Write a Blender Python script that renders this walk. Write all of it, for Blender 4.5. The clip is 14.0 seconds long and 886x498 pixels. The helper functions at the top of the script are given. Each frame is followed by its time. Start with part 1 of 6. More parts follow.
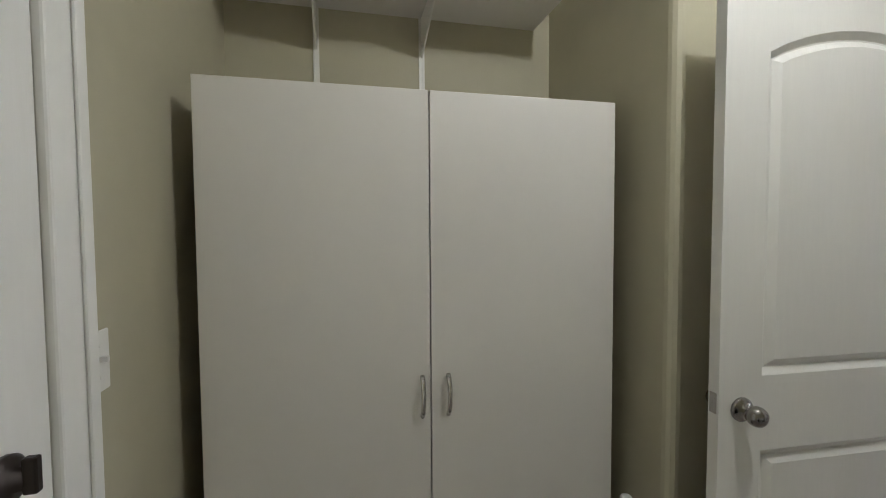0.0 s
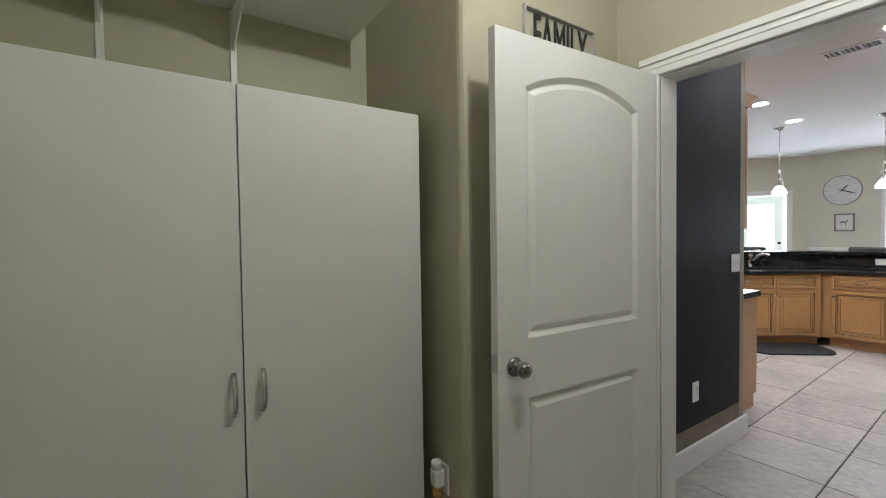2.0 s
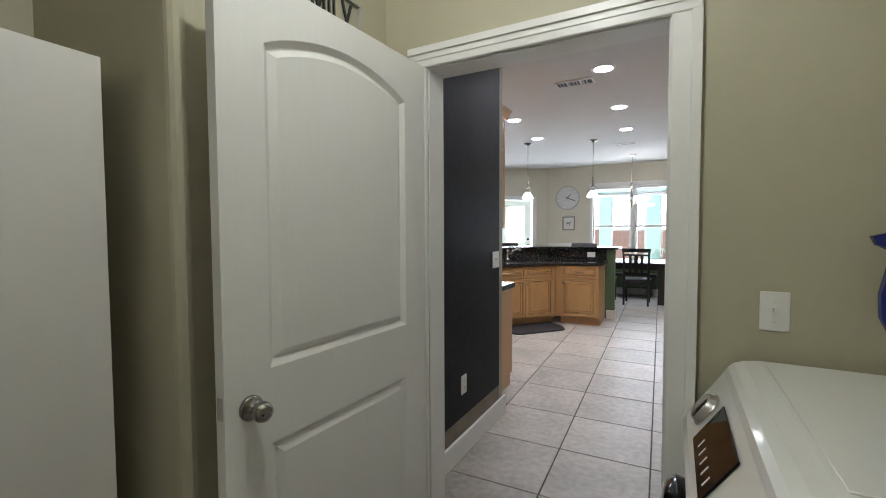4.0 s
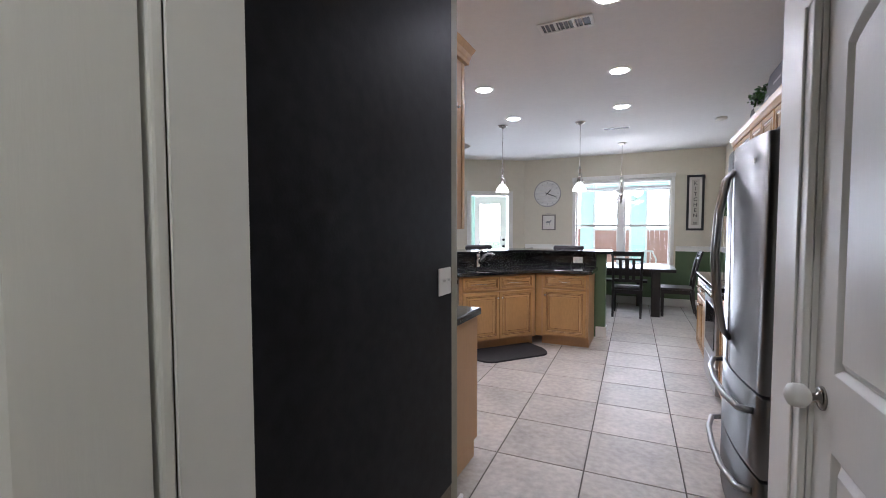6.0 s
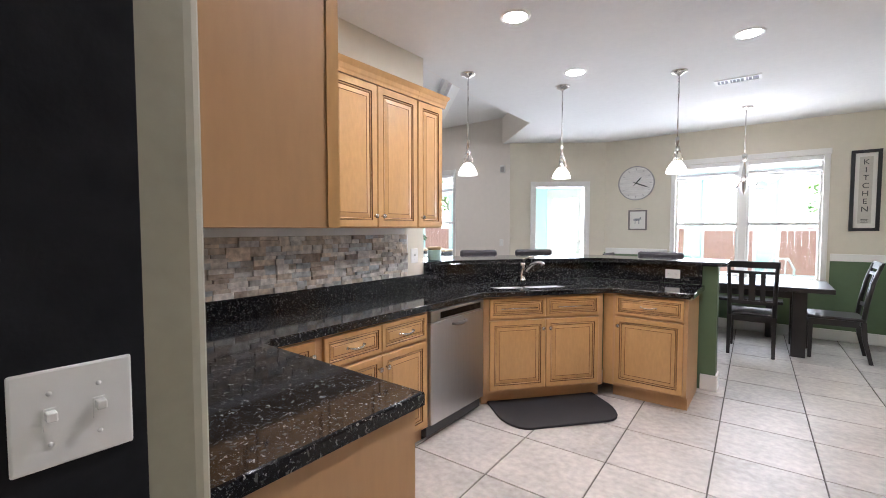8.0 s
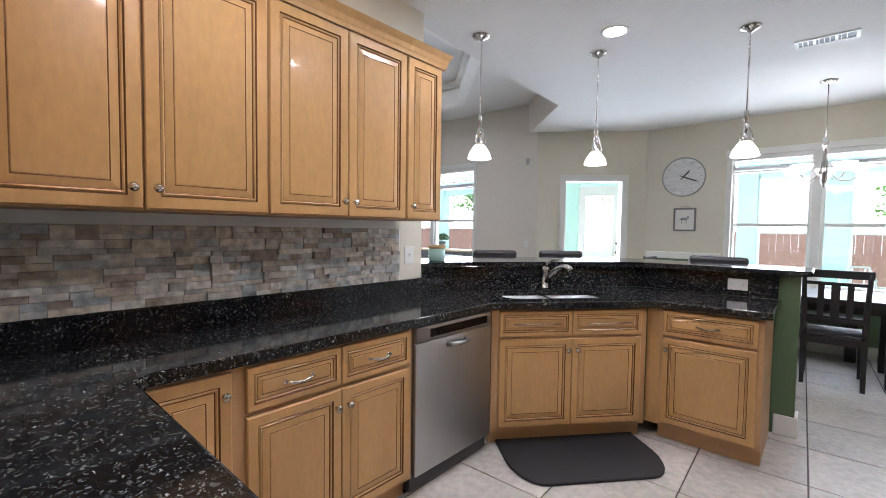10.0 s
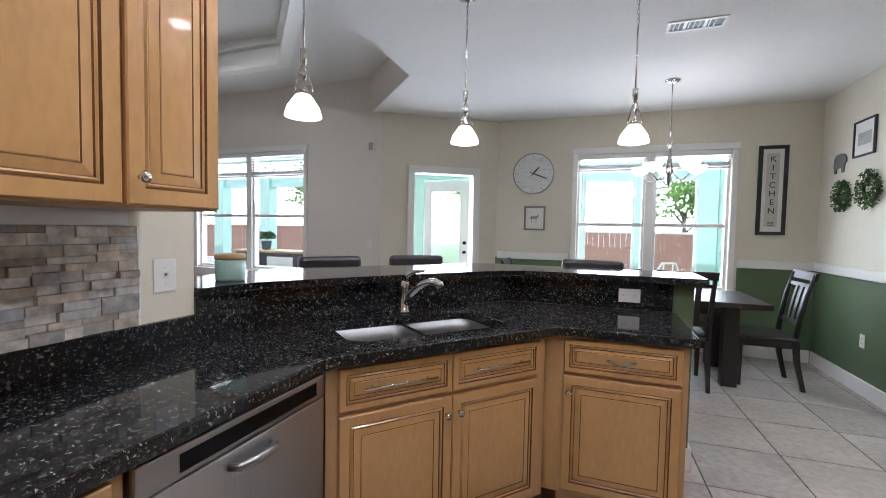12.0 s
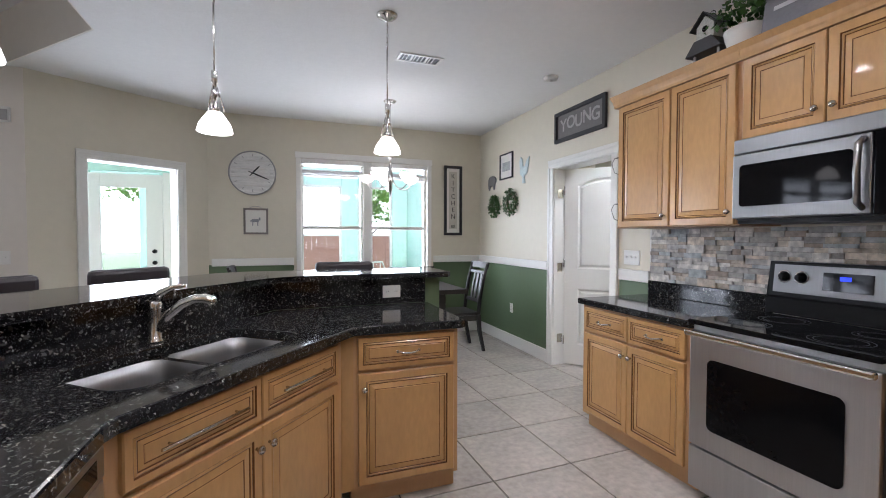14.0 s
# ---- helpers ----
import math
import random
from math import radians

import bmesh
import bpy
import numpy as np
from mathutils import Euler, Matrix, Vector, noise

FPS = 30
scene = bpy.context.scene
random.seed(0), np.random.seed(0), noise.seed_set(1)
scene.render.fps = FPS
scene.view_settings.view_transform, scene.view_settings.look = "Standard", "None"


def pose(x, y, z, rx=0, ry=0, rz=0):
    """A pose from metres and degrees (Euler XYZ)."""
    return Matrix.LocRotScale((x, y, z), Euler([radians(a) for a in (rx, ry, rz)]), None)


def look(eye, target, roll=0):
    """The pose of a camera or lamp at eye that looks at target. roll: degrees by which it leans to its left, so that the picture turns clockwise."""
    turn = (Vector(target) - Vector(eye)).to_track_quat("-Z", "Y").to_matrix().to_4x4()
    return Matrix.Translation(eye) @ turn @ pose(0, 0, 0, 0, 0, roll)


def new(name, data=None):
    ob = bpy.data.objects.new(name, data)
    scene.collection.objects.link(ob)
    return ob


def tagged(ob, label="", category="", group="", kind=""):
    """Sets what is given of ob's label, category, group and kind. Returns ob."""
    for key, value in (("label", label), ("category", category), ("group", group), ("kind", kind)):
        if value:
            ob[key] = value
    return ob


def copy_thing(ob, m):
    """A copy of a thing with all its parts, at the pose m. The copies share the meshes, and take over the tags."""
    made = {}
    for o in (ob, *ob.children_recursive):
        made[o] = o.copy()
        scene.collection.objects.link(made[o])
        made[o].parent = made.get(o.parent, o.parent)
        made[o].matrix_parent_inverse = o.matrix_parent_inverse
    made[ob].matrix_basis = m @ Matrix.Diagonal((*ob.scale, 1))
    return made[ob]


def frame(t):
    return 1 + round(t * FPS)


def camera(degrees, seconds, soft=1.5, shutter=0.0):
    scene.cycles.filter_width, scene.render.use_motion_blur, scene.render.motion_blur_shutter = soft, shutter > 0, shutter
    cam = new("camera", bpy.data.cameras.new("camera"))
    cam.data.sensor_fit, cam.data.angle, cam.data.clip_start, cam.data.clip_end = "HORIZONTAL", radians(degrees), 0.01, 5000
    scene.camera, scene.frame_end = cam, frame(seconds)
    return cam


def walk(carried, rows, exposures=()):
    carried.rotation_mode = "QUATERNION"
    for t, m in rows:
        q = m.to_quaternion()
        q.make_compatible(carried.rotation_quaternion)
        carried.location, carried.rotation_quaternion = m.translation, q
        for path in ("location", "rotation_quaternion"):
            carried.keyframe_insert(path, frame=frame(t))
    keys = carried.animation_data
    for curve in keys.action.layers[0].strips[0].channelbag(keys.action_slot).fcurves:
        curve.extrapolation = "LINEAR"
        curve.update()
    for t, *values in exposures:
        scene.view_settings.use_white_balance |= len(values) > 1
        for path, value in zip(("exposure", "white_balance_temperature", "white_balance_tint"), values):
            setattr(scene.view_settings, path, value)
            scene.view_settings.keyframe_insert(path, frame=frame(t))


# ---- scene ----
cam = camera(92.1, 14.0, soft=0.95)
PATH = [
    (0, (0.04, 0.362, 1.407), (-1.906, 0.813, 1.317), -0.36),
    (0.5, (0.083, 0.334, 1.407), (-1.791, 1.027, 1.31), -0.36),
    (1, (0.112, 0.343, 1.38), (-1.703, 1.179, 1.307), -0.46),
    (1.5, (0.139, 0.361, 1.366), (-1.616, 1.319, 1.301), -0.65),
    (2, (0.166, 0.393, 1.361), (-1.483, 1.524, 1.304), -0.8),
    (2.5, (0.209, 0.438, 1.377), (-1.212, 1.843, 1.303), -0.4),
    (3, (0.24, 0.486, 1.378), (-0.958, 2.086, 1.3), -0.5),
    (5.5, (-0.255, 1.457, 1.373), (-1.134, 3.252, 1.281), -0.1),
    (6, (-0.266, 1.881, 1.389), (-1.128, 3.683, 1.295), -0.1),
    (6.5, (-0.318, 2.308, 1.378), (-1.153, 4.122, 1.28), -0.0),
    (7, (-0.333, 2.679, 1.377), (-1.285, 4.435, 1.282), -0.1),
    (7.5, (-0.366, 3.075, 1.376), (-1.451, 4.752, 1.28), -0.0),
    (8, (-0.384, 3.396, 1.386), (-1.603, 4.978, 1.29), 0.0),
    (10.5, (-0.754, 4.24, 1.334), (-2.084, 5.731, 1.242), 0.8),
    (11, (-0.895, 4.503, 1.355), (-2.066, 6.122, 1.262), 0.9),
    (11.5, (-1.061, 4.719, 1.349), (-2.041, 6.46, 1.253), 1.1),
    (12, (-1.237, 4.922, 1.347), (-1.928, 6.796, 1.256), 1.1),
    (12.5, (-1.375, 5.056, 1.353), (-1.682, 7.031, 1.272), 0.8),
    (13, (-1.513, 5.071, 1.359), (-1.357, 7.064, 1.291), 0.7),
    (13.5, (-1.655, 4.984, 1.346), (-1.168, 6.923, 1.283), 0.4),
    (14, (-1.693, 4.935, 1.336), (-1.009, 6.814, 1.278), 0.1),
]
walk(cam, [(t, look(eye, target, roll)) for t, eye, target, roll in PATH], [(0, 0.7, 5700, 16), (3, 0.55, 5750, 12), (5.5, 0.42, 5700, 17), (6.5, 0.50, 5550, 20), (7, 0.74, 5650, 18), (8, 0.98, 5800, 17), (10.5, 0.50, 5650, 14), (14, 0.30, 5800, 17)])

# world and light
world = bpy.data.worlds.new("world")
scene.world = world
world.use_nodes = True
_nt = world.node_tree
_sky = _nt.nodes.new("ShaderNodeTexSky")
_sky.sky_type, _sky.sun_disc = "NISHITA", False
_sky.sun_elevation, _sky.sun_rotation = radians(53), radians(25)
_nt.links.new(_sky.outputs[0], _nt.nodes["Background"].inputs[0])
_nt.nodes["Background"].inputs[1].default_value = 0.15

sun = new("sun", bpy.data.lights.new("sun", "SUN"))
sun.data.energy, sun.data.angle, sun.data.color = 2.4, radians(0.6), (1.0, 0.95, 0.88)
sun.matrix_world = look((-7, 4, 22), (0, 19, 0))


def area_light(name, at, to, w, h, watts, color=(1, 1, 1)):
    ob = new(name, bpy.data.lights.new(name, "AREA"))
    ob.data.shape, ob.data.size, ob.data.size_y = "RECTANGLE", w, h
    ob.data.energy, ob.data.color = watts, color
    ob.matrix_world = look(at, to)
    return ob


DAY = (0.93, 0.97, 1.0)
area_light("window_daylight", (-0.72, 10.75, 1.55), (-0.72, 8, 1.2), 1.6, 1.5, 45, DAY)
area_light("door_daylight", (-3.28, 10.35, 1.2), (-2.2, 9.0, 1.0), 0.75, 1.9, 28, DAY)
area_light("living_window_daylight", (-5.9, 9.85, 1.6), (-5.6, 7, 1.2), 1.9, 1.6, 50, DAY)
_lamp = new("laundry_bulb", bpy.data.lights.new("laundry_bulb", "POINT"))
_lamp.data.energy, _lamp.data.color, _lamp.data.shadow_soft_size = 15.5, (1.0, 0.975, 0.84), 0.035
_lamp.location = (-0.28, 1.24, 2.635)
WARM = (1.0, 0.955, 0.90)
# beams at (-1.76, 4.66) and (-6.6, 6.2) are added fill without a seen lamp
for _x, _y, _z in ((-0.50, 4.66, 2.755), (-1.758, 5.955, 2.755), (-0.512, 5.98, 2.755), (-0.555, 7.18, 2.755), (-1.81, 7.17, 2.755), (-1.76, 4.66, 2.755), (-4.95, 8.0, 3.485), (-6.6, 6.2, 3.485)):
    _cone = new("downlight_beam", bpy.data.lights.new("downlight_beam", "SPOT"))
    _cone.data.energy, _cone.data.color = 24.0, WARM
    _cone.data.spot_size, _cone.data.spot_blend, _cone.data.shadow_soft_size = radians(132), 0.85, 0.07
    _cone.matrix_world = look((_x, _y, _z), (_x, _y + 0.0001, 0))


# materials
def material(name, color, rough=0.5, metal=0.0, vary=0.08, scale=6.0, bump=0.0, bump_scale=60.0, stretch=(1, 1, 1), spec=0.5, per_piece=0.0, coat=0.0):
    m = bpy.data.materials.new(name)
    m.use_nodes = True
    nt = m.node_tree
    b = nt.nodes["Principled BSDF"]
    b.inputs["Roughness"].default_value, b.inputs["Metallic"].default_value = rough, metal
    b.inputs["Specular IOR Level"].default_value = spec
    b.inputs["Coat Weight"].default_value = coat
    co = nt.nodes.new("ShaderNodeTexCoord")
    mp = nt.nodes.new("ShaderNodeMapping")
    mp.inputs["Scale"].default_value = stretch
    nt.links.new(co.outputs["Object"], mp.inputs[0])
    n1, n2 = nt.nodes.new("ShaderNodeTexNoise"), nt.nodes.new("ShaderNodeTexNoise")
    n1.inputs["Scale"].default_value, n1.inputs["Detail"].default_value = scale, 4
    n2.inputs["Scale"].default_value, n2.inputs["Detail"].default_value = scale * 9, 3
    nt.links.new(mp.outputs[0], n1.inputs[0])
    nt.links.new(mp.outputs[0], n2.inputs[0])
    mix = nt.nodes.new("ShaderNodeMath")
    mix.operation = "ADD"
    nt.links.new(n1.outputs[0], mix.inputs[0])
    nt.links.new(n2.outputs[0], mix.inputs[1])
    last = mix
    if per_piece:
        oi, mm = nt.nodes.new("ShaderNodeObjectInfo"), nt.nodes.new("ShaderNodeMath")
        mm.operation = "MULTIPLY_ADD"
        mm.inputs[1].default_value = per_piece
        nt.links.new(oi.outputs["Random"], mm.inputs[0])
        nt.links.new(mix.outputs[0], mm.inputs[2])
        shift = nt.nodes.new("ShaderNodeVectorMath")
        shift.operation = "MULTIPLY"
        shift.inputs[1].default_value = (41.0, 23.0, 0.0)
        nt.links.new(oi.outputs["Random"], shift.inputs[0])
        nt.links.new(shift.outputs[0], mp.inputs["Location"])
        last = mm
    ramp = nt.nodes.new("ShaderNodeMapRange")
    ramp.inputs[1].default_value, ramp.inputs[2].default_value = 0.6, 1.4 + per_piece
    ramp.inputs[3].default_value, ramp.inputs[4].default_value = 1 - vary, 1 + vary
    nt.links.new(last.outputs[0], ramp.inputs[0])
    mul = nt.nodes.new("ShaderNodeMix")
    mul.data_type, mul.blend_type = "RGBA", "MULTIPLY"
    mul.inputs[0].default_value = 1.0
    mul.inputs[6].default_value = (*color, 1)
    nt.links.new(ramp.outputs[0], mul.inputs[7])
    nt.links.new(mul.outputs[2], b.inputs["Base Color"])
    if bump:
        n3, bp = nt.nodes.new("ShaderNodeTexNoise"), nt.nodes.new("ShaderNodeBump")
        n3.inputs["Scale"].default_value, n3.inputs["Detail"].default_value = bump_scale, 3
        nt.links.new(mp.outputs[0], n3.inputs[0])
        bp.inputs["Strength"].default_value, bp.inputs["Distance"].default_value = bump, 0.004
        nt.links.new(n3.outputs[0], bp.inputs["Height"])
        nt.links.new(bp.outputs[0], b.inputs["Normal"])
    return m


def glowing(name, color, strength):
    m = bpy.data.materials.new(name)
    m.use_nodes = True
    b = m.node_tree.nodes["Principled BSDF"]
    b.inputs["Base Color"].default_value = (*color, 1)
    b.inputs["Emission Color"].default_value = (*color, 1)
    b.inputs["Emission Strength"].default_value = strength
    return m


def granite_material():
    m = material("black_granite", (0.012, 0.012, 0.013), 0.07, vary=0.3, scale=40, spec=0.36)
    nt = m.node_tree
    b = nt.nodes["Principled BSDF"]
    co = nt.nodes.new("ShaderNodeTexCoord")
    out = None
    for size, cut, tint in ((70, 0.26, (0.28, 0.275, 0.24)), (110, 0.28, (0.075, 0.077, 0.078)), (36, 0.22, (0.085, 0.084, 0.074))):
        v = nt.nodes.new("ShaderNodeTexVoronoi")
        v.inputs["Scale"].default_value = size
        wob = nt.nodes.new("ShaderNodeTexNoise")
        wob.inputs["Scale"].default_value = size * 0.9
        add = nt.nodes.new("ShaderNodeMixRGB")
        add.blend_type, add.inputs[0].default_value = "ADD", 0.04
        nt.links.new(co.outputs["Object"], wob.inputs[0])
        nt.links.new(co.outputs["Object"], add.inputs[1])
        nt.links.new(wob.outputs["Color"], add.inputs[2])
        nt.links.new(add.outputs[0], v.inputs[0])
        less = nt.nodes.new("ShaderNodeMath")
        less.operation = "LESS_THAN"
        less.inputs[1].default_value = cut
        nt.links.new(v.outputs["Distance"], less.inputs[0])
        keep = nt.nodes.new("ShaderNodeMath")
        keep.operation = "MULTIPLY"
        sep = nt.nodes.new("ShaderNodeSeparateColor")
        nt.links.new(v.outputs["Color"], sep.inputs[0])
        nt.links.new(less.outputs[0], keep.inputs[0])
        nt.links.new(sep.outputs[0], keep.inputs[1])
        mx = nt.nodes.new("ShaderNodeMixRGB")
        mx.inputs[2].default_value = (*tint, 1)
        nt.links.new(keep.outputs[0], mx.inputs[0])
        if out is None:
            mx.inputs[1].default_value = (0.009, 0.009, 0.010, 1)
        else:
            nt.links.new(out, mx.inputs[1])
        out = mx.outputs[0]
    nt.links.new(out, b.inputs["Base Color"])
    return m


def glass_material(name, tint=(1, 1, 1)):
    m = bpy.data.materials.new(name)
    m.use_nodes = True
    nt = m.node_tree
    nt.nodes.remove(nt.nodes["Principled BSDF"])
    tr, gl, mx = (nt.nodes.new(n) for n in ("ShaderNodeBsdfTransparent", "ShaderNodeBsdfGlossy", "ShaderNodeMixShader"))
    tr.inputs[0].default_value = (*tint, 1)
    gl.inputs["Roughness"].default_value = 0.02
    mx.inputs[0].default_value = 0.06
    nt.links.new(tr.outputs[0], mx.inputs[1])
    nt.links.new(gl.outputs[0], mx.inputs[2])
    nt.links.new(mx.outputs[0], nt.nodes["Material Output"].inputs[0])
    return m


M_LAUNDRY = material("laundry_paint", (0.45, 0.42, 0.30), 0.6, vary=0.03, scale=1.5, bump=0.08, bump_scale=140)
M_CREAM = material("cream_paint", (0.68, 0.635, 0.52), 0.55, vary=0.03, scale=1.5, bump=0.08, bump_scale=140)
M_LIVING = material("living_paint", (0.75, 0.70, 0.63), 0.55, vary=0.03, scale=1.5, bump=0.08, bump_scale=140)
M_CEIL = material("ceiling_paint", (0.74, 0.73, 0.71), 0.8, vary=0.03, scale=2, bump=0.35, bump_scale=55)
M_TRIM = material("white_trim_paint", (0.80, 0.79, 0.75), 0.35, vary=0.02, scale=3)
M_DOOR = material("white_door_paint", (0.78, 0.77, 0.73), 0.4, vary=0.02, scale=3, bump=0.05, bump_scale=90, stretch=(3, 1, 0.3))
M_CHALK = material("chalkboard_paint", (0.019, 0.0195, 0.0215), 0.5, spec=0.08, vary=0.35, scale=2.2, bump=0.1, bump_scale=120)
M_BARE = material("bare_wall_strip", (0.20, 0.165, 0.115), 0.7, vary=0.35, scale=7)
M_POST = material("olive_corner_paint", (0.30, 0.28, 0.20), 0.6, vary=0.08, scale=4)
M_GREEN = material("green_wainscot_paint", (0.105, 0.158, 0.080), 0.55, vary=0.05, scale=2, bump=0.06, bump_scale=120)
M_TILE = material("beige_floor_tile", (0.41, 0.374, 0.33), 0.44, vary=0.40, scale=2.6, bump=0.05, bump_scale=12, per_piece=0.25)
M_GROUT = material("grout", (0.085, 0.072, 0.060), 0.85, vary=0.15, scale=12)
M_MAPLE = material("honey_maple", (0.48, 0.275, 0.103), 0.3, vary=0.13, scale=2.6, stretch=(2.2, 2.2, 0.7), coat=0.15)
M_GLAZE = material("dark_glaze", (0.135, 0.058, 0.020), 0.55, vary=0.2, scale=8, spec=0.2)
M_MAPLE_SIDE = material("maple_side_panel", (0.47, 0.275, 0.125), 0.42, vary=0.07, scale=1.6, stretch=(3, 3, 0.6))
M_GRANITE = granite_material()
M_STEEL = material("brushed_steel", (0.34, 0.338, 0.335), 0.30, 1.0, vary=0.06, scale=3, stretch=(1, 1, 60), bump=0.03, bump_scale=30)
M_STEEL_V = material("brushed_steel_upright", (0.47, 0.472, 0.476), 0.36, 1.0, vary=0.06, scale=3, stretch=(40, 40, 0.6), bump=0.03, bump_scale=30)
# same steel, darkened in colour to offset bright reflections on microwave and fascia
M_STEEL_D = material("dimmed_brushed_steel", (0.27, 0.27, 0.272), 0.38, 1.0, vary=0.06, scale=3, stretch=(40, 40, 0.6), bump=0.03, bump_scale=30)
M_SINK = material("sink_steel", (0.27, 0.268, 0.266), 0.40, 1.0, vary=0.08, scale=4, stretch=(30, 1, 1))
M_FRIDGE = material("fridge_steel", (0.165, 0.163, 0.161), 0.33, 1.0, vary=0.06, scale=3, stretch=(40, 40, 0.6), bump=0.03, bump_scale=30)
M_SENSOR = material("grey_plastic", (0.35, 0.34, 0.33), 0.4)
# sunlight on the garden trees is put into this paler leaf colour
M_TREE = material("sunlit_leaves", (0.26, 0.44, 0.12), 0.6, vary=0.35, scale=2)
M_CHROME = material("satin_nickel", (0.60, 0.58, 0.55), 0.22, 1.0, vary=0.04)
M_KNOB = material("aged_nickel", (0.30, 0.285, 0.265), 0.2, 1.0, vary=0.05)
M_DARKGREY = material("dark_grey_metal", (0.045, 0.045, 0.048), 0.45, 0.2, vary=0.1)
M_BLACK = material("black_plastic", (0.007, 0.007, 0.007), 0.3, vary=0.1, spec=0.12)
M_BLACKGLASS = material("black_glass", (0.004, 0.004, 0.0045), 0.05, vary=0.1, spec=0.12)
M_WHITE = material("white_plastic", (0.78, 0.77, 0.73), 0.35, vary=0.02)
M_MELAMINE = material("white_melamine", (0.70, 0.675, 0.63), 0.42, vary=0.015, scale=2)
M_ENAMEL = material("white_enamel", (0.80, 0.80, 0.76), 0.14, vary=0.015, coat=0.4)
M_DARKWOOD = material("black_stained_wood", (0.014, 0.011, 0.010), 0.38, vary=0.35, scale=3, stretch=(1, 8, 8))
M_LEATHER = material("dark_leather", (0.030, 0.024, 0.028), 0.36, vary=0.2, scale=12, bump=0.25, bump_scale=220)
M_RUBBER = material("black_mat_rubber", (0.012, 0.011, 0.012), 0.7, vary=0.2, scale=20, bump=0.4, bump_scale=120)
M_SHADE = glowing("opal_glass_lit", (1.0, 0.94, 0.85), 5.0)
M_BULB = glowing("downlight_lit", (1.0, 0.965, 0.92), 105.0)
M_GLASS = glass_material("window_glass")
M_DISPLAY = glowing("blue_display", (0.03, 0.06, 0.9), 1.0)
M_LEAF = material("green_leaves", (0.045, 0.12, 0.022), 0.5, vary=0.5, scale=14)
M_TEAL = material("mint_patio_paint", (0.60, 0.86, 0.76), 0.6, vary=0.05)
M_CONCRETE = material("patio_concrete", (0.66, 0.64, 0.60), 0.7, vary=0.1)
M_FENCE = material("red_brown_fence_wood", (0.52, 0.28, 0.21), 0.7, vary=0.15, scale=3, stretch=(8, 8, 1))
M_GRASS = material("lawn", (0.07, 0.16, 0.03), 0.8, vary=0.4, scale=5)
M_PAPER = material("off_white_paper", (0.75, 0.73, 0.68), 0.6, vary=0.04)
M_INK = material("dark_ink", (0.02, 0.02, 0.022), 0.5, vary=0.2)
M_GREYWOOD = material("grey_washed_wood", (0.42, 0.40, 0.37), 0.6, vary=0.2, scale=3, stretch=(12, 1, 1))
M_SKYBLUE = material("pale_turquoise", (0.53, 0.62, 0.61), 0.5, vary=0.2)


# brushed sheet steel spreads its reflections across the grain
for _m in (M_STEEL_V, M_STEEL_D, M_FRIDGE):
    _tan = _m.node_tree.nodes.new("ShaderNodeTangent")
    _tan.direction_type, _tan.axis = "RADIAL", "Z"
    _b = _m.node_tree.nodes["Principled BSDF"]
    _b.inputs["Anisotropic"].default_value, _b.inputs["Anisotropic Rotation"].default_value = 0.75, 0.25
    _m.node_tree.links.new(_tan.outputs[0], _b.inputs["Tangent"])

# building helpers
def box(bm, x0, x1, y0, y1, z0, z1, bevel=0.0, mi=0):
    vs = [bm.verts.new((x, y, z)) for z in (z0, z1) for y in (y0, y1) for x in (x0, x1)]
    fs = [bm.faces.new([vs[i] for i in q]) for q in ((0, 2, 3, 1), (4, 5, 7, 6), (0, 1, 5, 4), (2, 6, 7, 3), (0, 4, 6, 2), (1, 3, 7, 5))]
    for f in fs:
        f.material_index = mi
    if bevel:
        es = list({e for f in fs for e in f.edges})
        bmesh.ops.bevel(bm, geom=es, offset=bevel, segments=2, profile=0.5, affect="EDGES")
    return vs


def boxes(*specs, bevel=0.0):
    bm = bmesh.new()
    for s in specs:
        box(bm, *s, bevel=bevel)
    return bm


def tube(bm, pts, r, sides=10, caps=True):
    """A round bar along points; r a number or one per point."""
    pts = [Vector(p) for p in pts]
    rs = r if isinstance(r, (list, tuple)) else [r] * len(pts)
    rings = []
    up = Vector((0.13, 0.31, 0.94))
    for i, p in enumerate(pts):
        d = (pts[min(i + 1, len(pts) - 1)] - pts[max(i - 1, 0)]).normalized()
        a = d.cross(up)
        if a.length < 0.05:
            a = d.cross(Vector((1, 0, 0)))
        a.normalize()
        b = d.cross(a)
        rings.append([bm.verts.new(p + rs[i] * (math.cos(2 * math.pi * k / sides) * a + math.sin(2 * math.pi * k / sides) * b)) for k in range(sides)])
    for r0, r1 in zip(rings, rings[1:]):
        for k in range(sides):
            f = bm.faces.new((r0[k], r0[(k + 1) % sides], r1[(k + 1) % sides], r1[k]))
            f.smooth = True
    if caps:
        bm.faces.new(rings[0][::-1])
        bm.faces.new(rings[-1])


